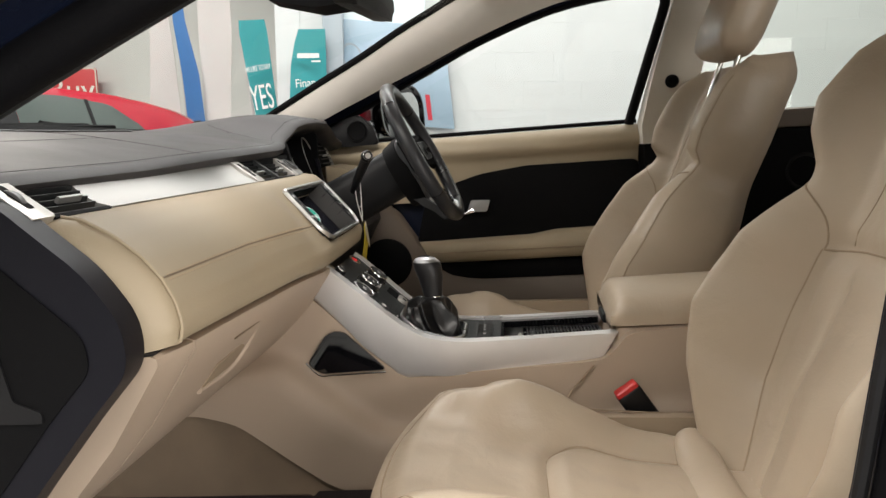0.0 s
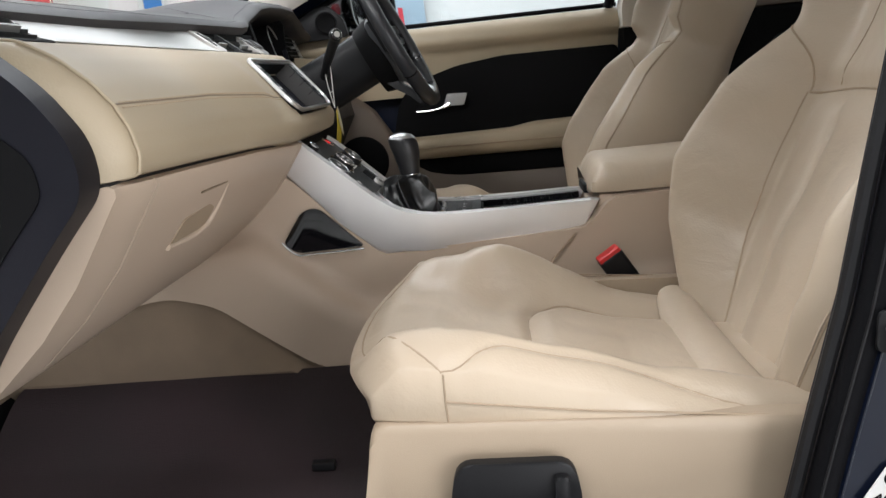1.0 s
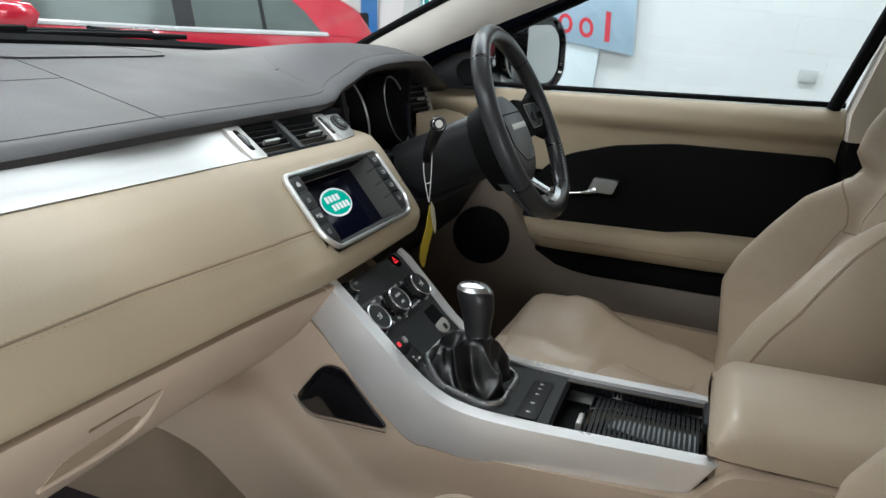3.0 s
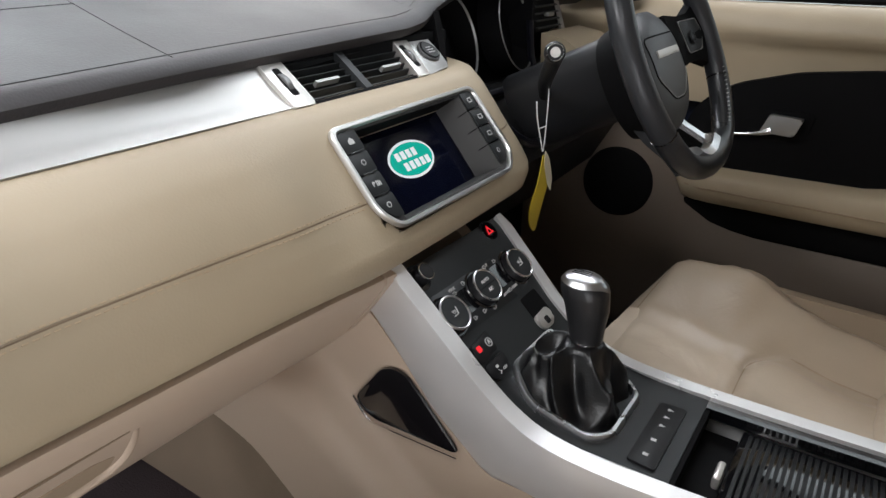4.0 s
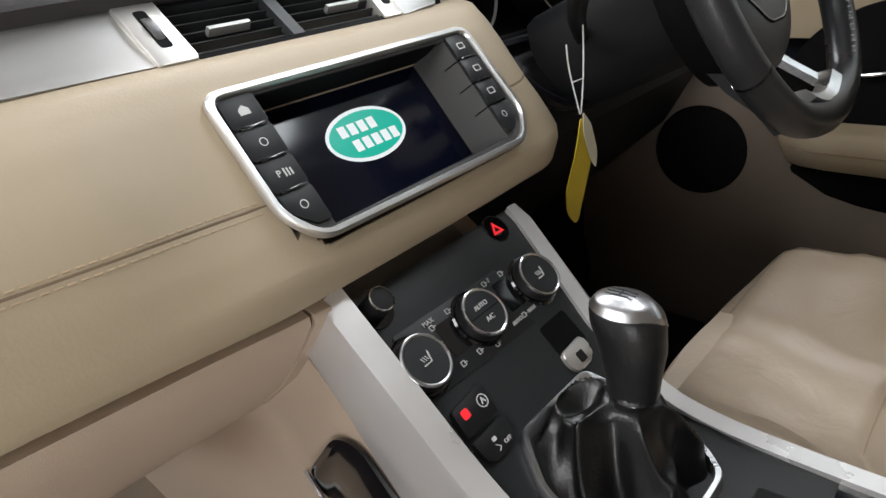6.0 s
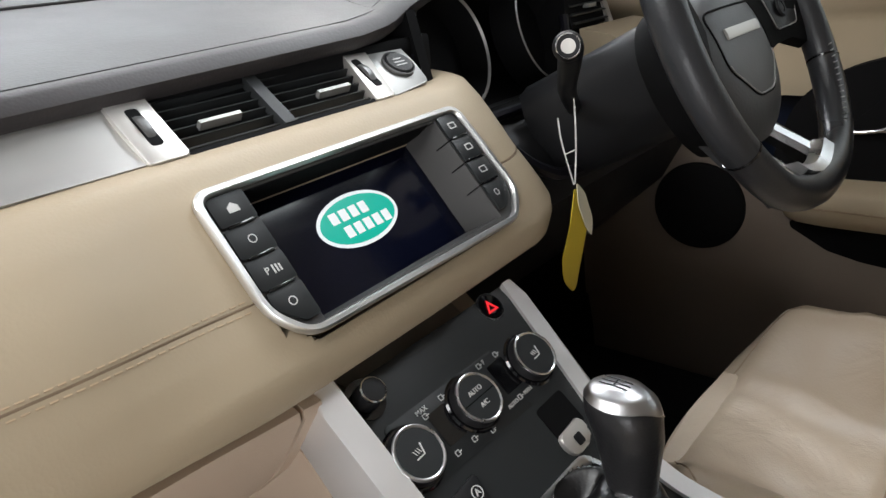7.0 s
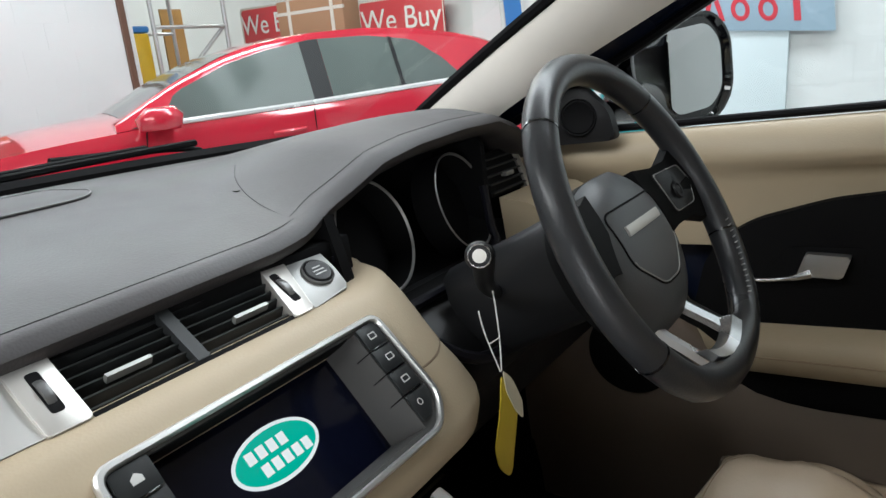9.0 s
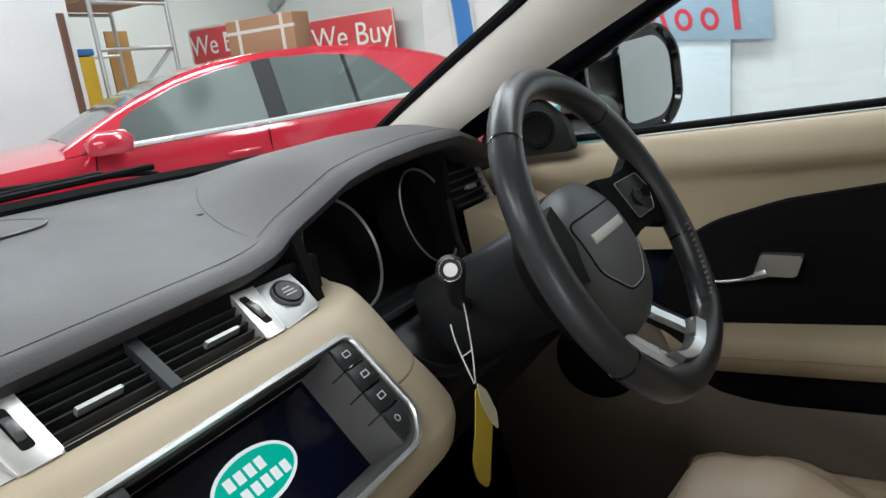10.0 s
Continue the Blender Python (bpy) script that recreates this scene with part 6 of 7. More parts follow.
part("pull_recess", box(0.12, 0.735, 0.705, 0.75, 0.672, 0.728, 0.008), SOFT, door, "black grab recess")
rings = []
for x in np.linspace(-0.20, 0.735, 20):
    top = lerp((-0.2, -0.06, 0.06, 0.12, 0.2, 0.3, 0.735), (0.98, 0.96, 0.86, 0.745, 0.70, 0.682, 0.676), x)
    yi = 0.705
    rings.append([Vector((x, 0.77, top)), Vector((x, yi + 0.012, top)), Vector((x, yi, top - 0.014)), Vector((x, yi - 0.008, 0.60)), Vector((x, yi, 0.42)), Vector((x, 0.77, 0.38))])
part("lower_lining", loft(rings), SHADETRIM, door, "plastic lower lining, darkened for the shade there", sharp=60)
part("pocket", box(0.14, 0.70, 0.672, 0.70, 0.47, 0.585, 0.014), SHADETRIM, door, "door pocket, darkened for the shade there")
part("speaker_grille", lathe([(0.0, 0.004), (0.066, 0.004), (0.070, 0.002), (0.072, -0.004), (0.0, -0.004)], (0.008, 0.696, 0.735), (0.05, -1, 0.0), 40), SOFT, door, "round black speaker grille")
# matt black strip in place of the shade at the pocket's mouth
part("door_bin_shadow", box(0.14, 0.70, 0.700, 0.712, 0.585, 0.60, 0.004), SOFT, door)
# handle
part("handle", prism(rounded([(0.246, 0.868), (0.258, 0.901), (0.314, 0.899), (0.303, 0.867)], 0.004), lambda a, b, h: Vector((a, 0.739 - h - 0.10 * (a - 0.28), b)), 0.014, 0.004), BEZEL, door, "satin chrome door release")
part("handle_surround", tube(spline([(0.168, 0.737, 0.858), (0.205, 0.734, 0.858), (0.240, 0.731, 0.864), (0.265, 0.731, 0.873)], 14), [0.003] * 9 + [0.005, 0.006, 0.007, 0.008, 0.008], 8), KNOBTOP, door, "chrome handle surround")
part("handle_recess", prism(rounded([(0.180, 0.850), (0.238, 0.908), (0.330, 0.908), (0.322, 0.858), (0.260, 0.848)], 0.008), lambda a, b, h: Vector((a, 0.7405 - h, b)), 0.002), SOFT, door)
# tweeter in the corner and the window frame
part("corner_panel", prism(rounded([(-0.16, 1.075), (0.005, 1.078), (-0.005, 1.125), (-0.045, 1.165), (-0.09, 1.155), (-0.16, 1.115)], 0.012), lambda a, b, h: Vector((a, 0.735 - h, b)), 0.020, 0.006), BLACK, door)
tw = part("tweeter", lathe([(0.0, 0.001), (0.020, 0.001), (0.024, 0.004), (0.027, 0.002), (0.028, -0.004), (0, -0.004)], (-0.053, 0.713, 1.118), (0.15, -1, 0), 32), SOFT, door, "round black tweeter")
part("tweeter_ring", lathe([(0.0265, 0.0022), (0.028, 0.0045), (0.0295, 0.0022), (0.028, 0)], (-0.053, 0.713, 1.118), (0.15, -1, 0), 32), BLACK, tw)
part("waist_seal", tube([(x, 0.775, 1.090 + 0.006 * x) for x in np.linspace(-0.18, 0.735, 12)], 0.006, 8), RUBBER, door)
fr = spline([(0.712, 0.765, 1.085), (0.735, 0.755, 1.16), (0.765, 0.735, 1.26), (0.797, 0.705, 1.37), (0.80, 0.69, 1.405), (0.775, 0.685, 1.418)], 22)
part("window_frame", tube(fr, 0.0135, 10), RUBBER, door, "black rear edge of the window frame")
gl = part("window", loft([[Vector((lerp((0, 1), (x0, x1), f), lerp((0, 1), (0.782, 0.70), f), lerp((0, 1), (1.085, 1.42), f))) for x0, x1 in ((-0.14, 0.55), (0.72, 0.80))] for f in np.linspace(0, 1, 6)], closed=False), GLASS, door, "clear side window")
gl.visible_shadow = False
# outside mirror
om = thing("door_mirror", "gloss black door mirror on the driver's door", "door mirror")
MC = Vector((0.045, 0.955, 1.165))
MN = Vector((0.93, -0.37, 0.02)).normalized()
MY = Vector((0.37, 0.93, 0)).normalized()


def on_mirror(a, b, h):
    return MC + MY * a + Vector((0, 0, 1)) * b + MN * h


MO = rounded([(-0.085, 0.070), (0.050, 0.080), (0.088, 0.045), (0.090, -0.045), (0.055, -0.080), (-0.055, -0.085), (-0.085, -0.03)], 0.03, 5)
HO = rounded([(-0.165, 0.048), (-0.09, 0.086), (0.058, 0.094), (0.108, 0.052), (0.112, -0.050), (0.068, -0.096), (-0.06, -0.100), (-0.150, -0.050)], 0.035, 5)
part("housing", loft([[on_mirror(p[0] * s, p[1] * s, h) for p in HO] for s, h in ((0.05, -0.135), (0.55, -0.115), (0.85, -0.07), (1.0, -0.01), (1.01, 0.008), (0.98, 0.018), (0.93, 0.018), (0.89, 0.009))]), GLOSS, om, "gloss black mirror housing", sharp=60)
part("mirror_glass", prism([(max(a, -0.058), b) for a, b in shrink(MO, 0.008)], lambda a, b, h: on_mirror(a, b, 0.010 + h), 0.003), MIRROR, om, "mirror glass")
part("arm", loft([[Vector((x, y, z)) for x, z in ((-0.10, 1.085), (-0.03, 1.085), (-0.02, 1.13), (-0.09, 1.14))] for y in (0.79, 0.87, 0.92)]), GLOSS, om)

# ---- interior mirror ----
im = thing("rear_view_mirror", "black interior rear-view mirror", "mirror")
part("housing", prism(rounded([(-0.125, -0.036), (0.125, -0.030), (0.125, 0.032), (-0.125, 0.034)], 0.022, 5), lambda a, b, h: Vector((0.125 + h + 0.10 * a, a, 1.335 + b - 0.12 * h)), 0.035, 0.012, 3), BLACK, im)
part("sensor_pod", loft([[Vector((x, y, z)) for y, z in ((-w, 1.40), (w, 1.40), (w * 0.9, zz), (-w * 0.9, zz))] for x, w, zz in ((-0.02, 0.03, 1.33), (0.06, 0.045, 1.31), (0.14, 0.045, 1.315), (0.20, 0.035, 1.36))]), SOFT, im)
# airbag label on the passenger's centre pillar
lb = thing("warning_label", "white and yellow airbag warning label on navy paint", "label")


def on_bp(a, b, h):
    return Vector((0.677 + 0.88 * a + 0.48 * b, -0.684 - h, 0.604 - 0.48 * a + 0.88 * b))


part("paper", prism(rounded([(0.0, -0.034), (0.060, -0.034), (0.060, 0.012), (0.0, 0.012)], 0.005), on_bp, 0.0008), WHITE, lb)
part("yellow_band", prism([(0.002, 0.0125), (0.060, 0.0125), (0.060, 0.024), (0.006, 0.024)], on_bp, 0.0008), YELLOW, lb)
mt = Matrix(((0.88, 0.48, 0, 0), (0, 0, -1, 0), (-0.48, 0.88, 0, 0), (0, 0, 0, 1)))
mt.translation = on_bp(0.024, -0.018, 0.0014)
lettering("label_text", "AIRBAG", 0.010, mt, SOFT, lb)
for a in (0.010, 0.026):
    part("pictogram", lathe([(0.0, 0), (0.0065, 0), (0.0065, 0.0006), (0, 0.0006)], on_bp(a, 0.002, 0.0008), (0, -1, 0), 18), SOFT, lb)
ps = thing("prohibition_label", "round white label with a red ring on navy paint", "label")
part("disc", lathe([(0, 0), (0.016, 0), (0.016, 0.0008), (0, 0.0008)], (0.730, -0.690, 0.795), (0.2, -1, 0), 28), WHITE, ps)
part("red_ring", lathe([(0.012, 0.0008), (0.016, 0.0008), (0.016, 0.0014), (0.012, 0.0014)], (0.730, -0.690, 0.795), (0.2, -1, 0), 28), RED, ps)
part("pictogram", box(0.724, 0.733, -0.6925, -0.691, 0.788, 0.800, 0.0), SOFT, ps)
# raised black plate in place of the striker's dark recess
part("striker_recess_shade", prism(rounded([(0.668, 0.715), (0.712, 0.708), (0.712, 0.752), (0.668, 0.750)], 0.006), lambda a, b, h: Vector((a, -0.680 - 0.12 * (a - 0.668) - h, b)), 0.003, 0.001), BLACK, shell)
part("striker", tube(spline([(0.676, -0.684, 0.736), (0.680, -0.700, 0.732), (0.694, -0.706, 0.722), (0.704, -0.690, 0.716)], 12), 0.0035, 8), DULL, shell, "steel door striker")
part("rear_speaker", lathe([(0.040, 0.0), (0.046, 0.004), (0.050, 0.0)], (1.16, 0.700, 0.93), (0, -1, 0), 28), BLACK, shell)

# ---- hall ----
WALL = mat("white_block_paint", (0.62, 0.65, 0.65), 0.6, 0, 0.04, 8, 0.3, 180, vary=0.02)
CONC = mat("grey_floor_paint", (0.40, 0.40, 0.39), 0.35, 0, 0.2, 6, 0.1, 120)
CEIL = mat("ceiling_sheet", (0.62, 0.62, 0.60), 0.7, 0, 0.05, 4, 0.1)
I4 = Matrix.Identity(4)


def setting(name, bm, material, label, category, smooth=False):
    return tagged(solid(name, bm, material, None, "", smooth, at=I4), label, category, "", "structure")


setting("floor", box(-10, 9, -8, 10.8, -0.1, 0), CONC, "grey painted concrete showroom floor", "floor")
setting("ceiling", box(-10, 9, -8, 10.8, 4.9, 5.0), CEIL, "pale sheet ceiling of the hall", "ceiling")
wall_far = setting("wall_far", box(-1.3, 9, 4.206, 4.4, 0, 4.9), WALL, "white painted blockwork wall", "wall")
setting("wall_return", box(-1.5, -1.3, 4.2, 10.6, 0, 4.9), WALL, "white painted blockwork wall", "wall")
setting("wall_back", box(-10, -1.3, 10.6, 10.8, 0, 4.9), WALL, "pale painted rear wall", "wall")
setting("wall_front", box(-6.0, -5.8, -8, 3.42, 0, 4.9), WALL, "white painted wall with old stains", "wall")
setting("wall_near", box(-10, 9, -8.2, -8, 0, 4.9), WALL, "white painted wall", "wall")
setting("wall_rear", box(9, 9.2, -8, 4.4, 0, 4.9), WALL, "white painted wall", "wall")
setting("wall_recess", box(-10.2, -10, 3, 10.8, 0, 4.9), WALL, "white painted wall", "wall")
setting("wall_recess_side", box(-10, -6.0, 3.0, 3.2, 0, 4.9), WALL, "white painted wall", "wall")
BROWN = mat("brown_painted_post", (0.10, 0.05, 0.03), 0.6, 0, 0.2, 10, 0.2)
setting("door_post", box(-5.80, -5.77, 3.435, 3.500, 0, 2.03, 0.006), BROWN, "brown painted door post", "trim")
setting("door_lining", box(-6.0, -5.80, 3.42, 3.56, 0, 4.0, 0.008), WALL, "white door lining", "trim")

PAINT_RED = mat("red_car_paint", (0.50, 0.010, 0.032), 0.16, 0.1, 0.03, 10, 0, coat=1.0)
# opaque panes: the light seen through the glass is put into their colour
CARGLASS = mat("opaque_car_glass", (0.105, 0.125, 0.118), 0.08, 0, 0.5, 3, 0, spec=0.10)
STRIP = mat("bright_strip", (0.85, 0.85, 0.85), 0.3, 0.6, 0.02, 20, 0)
TYRE = mat("tyre_rubber", (0.015, 0.015, 0.015), 0.8, 0, 0.1, 30, 0.2)
CAR_AT = Matrix.Translation((-2.773, 2.808, 0)) @ Matrix.Rotation(radians(65.6), 4, "Z") @ Matrix.Diagonal((1, 1, 0.904, 1))
rc = thing("parked_car", "red hatchback with chrome waist strip parked nose to the wall", "car", at=CAR_AT)
# along x: rear is +, y: 0 on the side towards the hall, + away
BELT = ((-2.45, -2.3, -2.0, -1.5, -1.1, 0.0, 1.2, 1.7, 1.85), (0.70, 0.86, 0.95, 1.02, 1.055, 1.09, 1.15, 1.17, 1.12))
TOPC = ((-2.45, -2.36, -2.2, -1.9, -1.5, -1.15, 0.0, 1.2, 1.7, 1.85), (0.68, 0.86, 0.96, 1.03, 1.09, 1.12, 1.12, 1.17, 1.18, 1.12))
rings = []
for s in np.concatenate([np.linspace(-2.45, -2.0, 8), np.linspace(-1.9, 1.6, 22), np.linspace(1.66, 1.85, 5)]):
    zb, zt = lerp(*BELT, s), lerp(*TOPC, s)
    nose = 0.20 * max((-1.9 - s) / 0.55, 0) ** 2 + 0.14 * max((s - 1.5) / 0.35, 0) ** 2
    half = [(0.10, 0.22), (0.03, 0.30), (0.0, 0.50), (0.004, 0.70), (0.018, 0.80), (0.006, 0.88), (0.02, zb - 0.06), (0.045, zb), (0.12, zb + 0.012), (0.35, zt - 0.01), (0.89, zt + 0.012)]
    half = [(w + nose * (1 - w / 0.89), min(z, zt) if z < 0.95 else z) for w, z in half]
    rings.append([Vector((s, w, z)) for w, z in half] + [Vector((s, 1.78 - w, z)) for w, z in half[-2::-1]])
body = part("body", loft(rings), PAINT_RED, rc, "glossy red car body", sharp=50)
ROOFL = ((-1.15, -0.95, -0.75, -0.45, -0.2, 0.1, 0.5, 0.9, 1.2, 1.45, 1.62, 1.74), (1.10, 1.22, 1.34, 1.478, 1.55, 1.598, 1.61, 1.586, 1.532, 1.466, 1.394, 1.20))


def cabin(s, f):
    """A point on the cabin's near side: f from the waist to the roof edge."""
    zb, zr = lerp(*BELT, s) + 0.005, lerp(*ROOFL, s)
    w = 0.06 + 0.20 * f * min((zr - zb) / 0.40, 1) + 0.05 * max(f - 0.8, 0) + 0.10 * max((s - 1.3) / 0.45, 0) ** 2
    return Vector((s, w, zb + (zr - zb) * f * 0.965))


rings = []
for s in np.concatenate([np.linspace(-1.15, -0.2, 12), np.linspace(-0.1, 1.2, 12), np.linspace(1.3, 1.74, 8)]):
    half = [cabin(s, f) for f in np.linspace(0, 1, 9)]
    zr = lerp(*ROOFL, s)
    half += [Vector((s, 0.45, zr * 0.993)), Vector((s, 0.89, zr))]
    rings.append(half + [Vector((s, 1.78 - p.y, p.z)) for p in half[-2::-1]])
part("cabin", loft(rings), PAINT_RED, rc, "glossy red roof and pillars", sharp=60)


def car_pane(name, outline, material, label, out=0.006):
    """A pane on the near side, from (along, height share) corners."""
    n = 18
    lo = [outline[0], outline[1]]
    rings = []
    for f in np.linspace(0, 1, n):
        s = outline[0][0] + (outline[1][0] - outline[0][0]) * f
        top = lerp([p[0] for p in outline[2]], [p[1] for p in outline[2]], s)
        rings.append([cabin(s, g) + Vector((0, -out, 0)) for g in np.linspace(0.05, max(top, 0.06), 7)])
    return part(name, loft(rings, closed=False), material, rc, label)


car_pane("front_side_window", ((-0.92, 0), (0.03, 0), ((-0.92, 0.08), (-0.80, 0.80), (-0.5, 0.86), (0.03, 0.90))), CARGLASS, "front side window, opaque grey-green")
car_pane("rear_side_window", ((0.16, 0), (1.16, 0), ((0.16, 0.90), (0.5, 0.88), (0.85, 0.80), (1.05, 0.45), (1.16, 0.06))), CARGLASS, "rear side window, opaque grey-green")
car_pane("door_pillar", ((0.03, 0), (0.16, 0), ((0.03, 0.90), (0.16, 0.90))), BLACK, "black door pillar", 0.004)
car_pane("window_divider", ((0.66, 0), (0.69, 0), ((0.66, 0.86), (0.69, 0.855))), BLACK, "black window divider", 0.010)
car_pane("mirror_sail", ((-1.08, 0), (-0.90, 0), ((-1.08, 0.06), (-0.90, 0.55))), BLACK, "black corner panel", 0.009)
part("waist_strip", loft([[Vector((s, 0.045 - d, lerp(*BELT, s) + z)) for d, z in ((0, -0.004), (0.012, 0.002), (0.010, 0.020), (-0.012, 0.032))] for s in np.linspace(-0.95, 1.20, 30)]), STRIP, rc, "chrome waist strip")
part("windscreen", loft([[Vector((s, w, lerp(*ROOFL, s) + 0.006 - 0.02 * abs(w - 0.89))) for w in np.linspace(0.30, 1.48, 7)] for s in np.linspace(-1.10, -0.40, 8)], closed=False), CARGLASS, rc)
part("rear_lamp", prism(rounded([(1.52, 0.98), (1.80, 1.02), (1.82, 1.10), (1.60, 1.10)], 0.02), lambda a, b, h: Vector((a, 0.05 - h + 0.55 * max(a - 1.5, 0) ** 1.3, b)), 0.012, 0.004), BLACK, rc, "dark rear lamp")
part("spoiler_cheek", prism(rounded([(1.56, 1.36), (1.72, 1.38), (1.74, 1.24), (1.66, 1.23)], 0.02), lambda a, b, h: Vector((a, 0.25 - h, b)), 0.02, 0.004), BLACK, rc, "black spoiler cheek")
part("mirror", loft([[Vector((-0.94 + x * r * 1.25, y, 1.105 + z * r * 1.1)) for x, z in ((-0.09, -0.05), (-0.10, 0.02), (-0.05, 0.075), (0.07, 0.08), (0.11, 0.03), (0.09, -0.05))] for y, r in ((0.06, 0.5), (-0.02, 0.9), (-0.10, 1.0), (-0.16, 0.85), (-0.18, 0.4))]), PAINT_RED, rc, "red door mirror", sharp=60)
for s in (-0.18, 0.92):
    part("door_handle", tube([(s - 0.10, 0.004, 0.93), (s - 0.07, -0.022, 0.935), (s + 0.07, -0.022, 0.94), (s + 0.10, 0.004, 0.945)], 0.012, 8), PAINT_RED, rc, "red door handle")
part("door_gap", tube([(0.0, 0.012, 1.07), (0.0, 0.013, 0.90), (-0.01, 0.006, 0.70), (-0.01, 0.004, 0.40)], 0.004, 6), SOFT, rc)
part("door_gap", tube([(-1.0, 0.016, 1.05), (-1.02, 0.016, 0.90), (-1.03, 0.006, 0.60), (-1.0, 0.006, 0.40)], 0.004, 6), SOFT, rc)
part("side_crease", tube([(s, 0.0, 0.83 + 0.035 * s) for s in np.linspace(-1.4, 1.5, 12)], 0.006, 6), PAINT_RED, rc)
for s in (-1.53, 1.17):
    for w in (0.14, 1.64):
        wh = part("wheel", lathe([(0.0, -0.10), (0.30, -0.10), (0.318, -0.06), (0.318, 0.06), (0.30, 0.10), (0.0, 0.10)], (s, w, 0.319), (0, 1, 0), 32), TYRE, rc)
        part("wheel_rim", lathe([(0.0, 0.0), (0.20, 0.0), (0.215, 0.012), (0.215, -0.02), (0, -0.02)], (s, w + (-0.10 if w < 1 else 0.10), 0.319), (0, -1, 0), 32), SATIN, wh)
part("head_lamp", prism(rounded([(-2.30, 0.76), (-1.95, 0.90), (-1.92, 0.84), (-2.28, 0.70)], 0.02), lambda a, b, h: Vector((a, 0.02 - h + 0.20 * max(-1.9 - a, 0) ** 2 / 0.3, b)), 0.014, 0.004), CARGLASS, rc)

# ---- signs, cartons and stored things beyond the red car ----
SIGNRED = mat("red_sign_board", (0.56, 0.05, 0.06), 0.45, 0, 0.05, 8, 0.05)
CARD = mat("brown_cardboard", (0.36, 0.20, 0.11), 0.8, 0, 0.1, 10, 0.2, 200)
TAPE = mat("white_tape", (0.62, 0.58, 0.52), 0.5, 0, 0.05, 10, 0)
STEEL = mat("galvanised_tube", (0.50, 0.51, 0.52), 0.45, 0.7, 0.1, 10, 0.1)
TEALB = mat("teal_banner", (0.012, 0.26, 0.28), 0.6, 0, 0.06, 8, 0.1)
BLUEB = mat("blue_banner", (0.03, 0.16, 0.42), 0.6, 0, 0.06, 8, 0.1)
PALEBL = mat("pale_blue_board", (0.64, 0.73, 0.76), 0.35, 0, 0.08, 4, 0.02)
SIGNBL = mat("blue_grey_sign", (0.33, 0.45, 0.55), 0.3, 0, 0.05, 6, 0.02)
REDINK = mat("red_ink", (0.50, 0.03, 0.05), 0.5, 0, 0.05, 20, 0)
GREYINK = mat("grey_ink", (0.33, 0.38, 0.42), 0.4, 0, 0.05, 20, 0)
CLOTH = mat("white_cloth", (0.62, 0.62, 0.60), 0.85, 0, 0.08, 6, 0.2)
OCHRE = mat("ochre_board", (0.42, 0.24, 0.07), 0.6, 0, 0.15, 8, 0.2)
YELL = mat("yellow_plastic", (0.55, 0.36, 0.01), 0.45, 0, 0.1, 8, 0.1)


def wall_text(text, size, x, y, z, turn, material, parent, tall=1.0):
    """Lettering on an upright board that faces -y."""
    m = Matrix.Translation((x, y, z)) @ Matrix.Rotation(radians(90), 4, "X") @ Matrix.Rotation(radians(turn), 4, "Z") @ Matrix.Diagonal((1, tall, 1, 1))
    return lettering("lettering", text, size, m, material, parent, thick=0.002, at=I4)


def board_sign(x0, x1, z0, z1, words, y=5.95, size=0.34):
    sg = thing("board_sign", "red board sign with white words and a white edge", "sign", "red signs", at=I4)
    up = lambda a, b, h: Vector((a, y - h, b))
    part("board", prism(rounded([(x0, z0), (x1, z0), (x1, z1), (x0, z1)], 0.06), up, 0.03, 0.004), SIGNRED, sg)
    part("edge", ring_frame(rounded([(x0, z0), (x1, z0), (x1, z1), (x0, z1)], 0.06), rounded([(x0 + 0.025, z0 + 0.025), (x1 - 0.025, z0 + 0.025), (x1 - 0.025, z1 - 0.025), (x0 + 0.025, z1 - 0.025)], 0.05), lambda a, b, h: up(a, b, h + 0.03), 0.006), TAPE, sg)
    wall_text(words, size, (x0 + x1) / 2, y - 0.04, z1 - 0.68 * size, 0, WHITE, sg)
    part("bracket", box(x0 + 0.3, x0 + 0.36, y - 0.03, y + 0.05, z0 - 0.5, z0 + 0.1), STEEL, sg)
    part("foot", box(x0 + 0.3, x0 + 0.36, y - 0.03, y + 0.05, 0.0, z0 - 0.48), STEEL, sg)
    return sg


board_sign(-8.83, -6.83, 0.95, 2.30, "We Buy", 10.27, 0.58)
board_sign(-7.10, -5.95, 1.22, 2.00, "We Buy")
for i, (z0, z1) in enumerate(((0.0, 0.54), (0.54, 1.05), (1.05, 1.52), (1.52, 1.93))):
    cb = thing("carton", "brown cardboard carton with pale tape bands", "carton", "stacked cartons", at=I4)
    part("box", box(-5.74 + 0.02 * (i % 2), -4.72, 5.30, 5.56, z0, z1 - 0.004, 0.01), CARD, cb)
    for x in (-5.55, -4.90):
        part("tape_band", box(x, x + 0.045, 5.294, 5.566, z0 + 0.001, z1, 0.0), TAPE, cb)
    part("tape_band", box(-5.745, -4.715, 5.296, 5.32, (z0 + z1) / 2 + 0.05, (z0 + z1) / 2 + 0.085), TAPE, cb)
sc = thing("scaffold_tower", "galvanised scaffold tower with a plank deck", "scaffold", at=I4)
for x, y in ((-6.2, 4.04), (-6.2, 4.95), (-7.2, 4.04), (-7.2, 4.95)):
    part("upright", tube([(x, y, 0.0), (x, y, 3.4)], 0.024, 10), STEEL, sc)
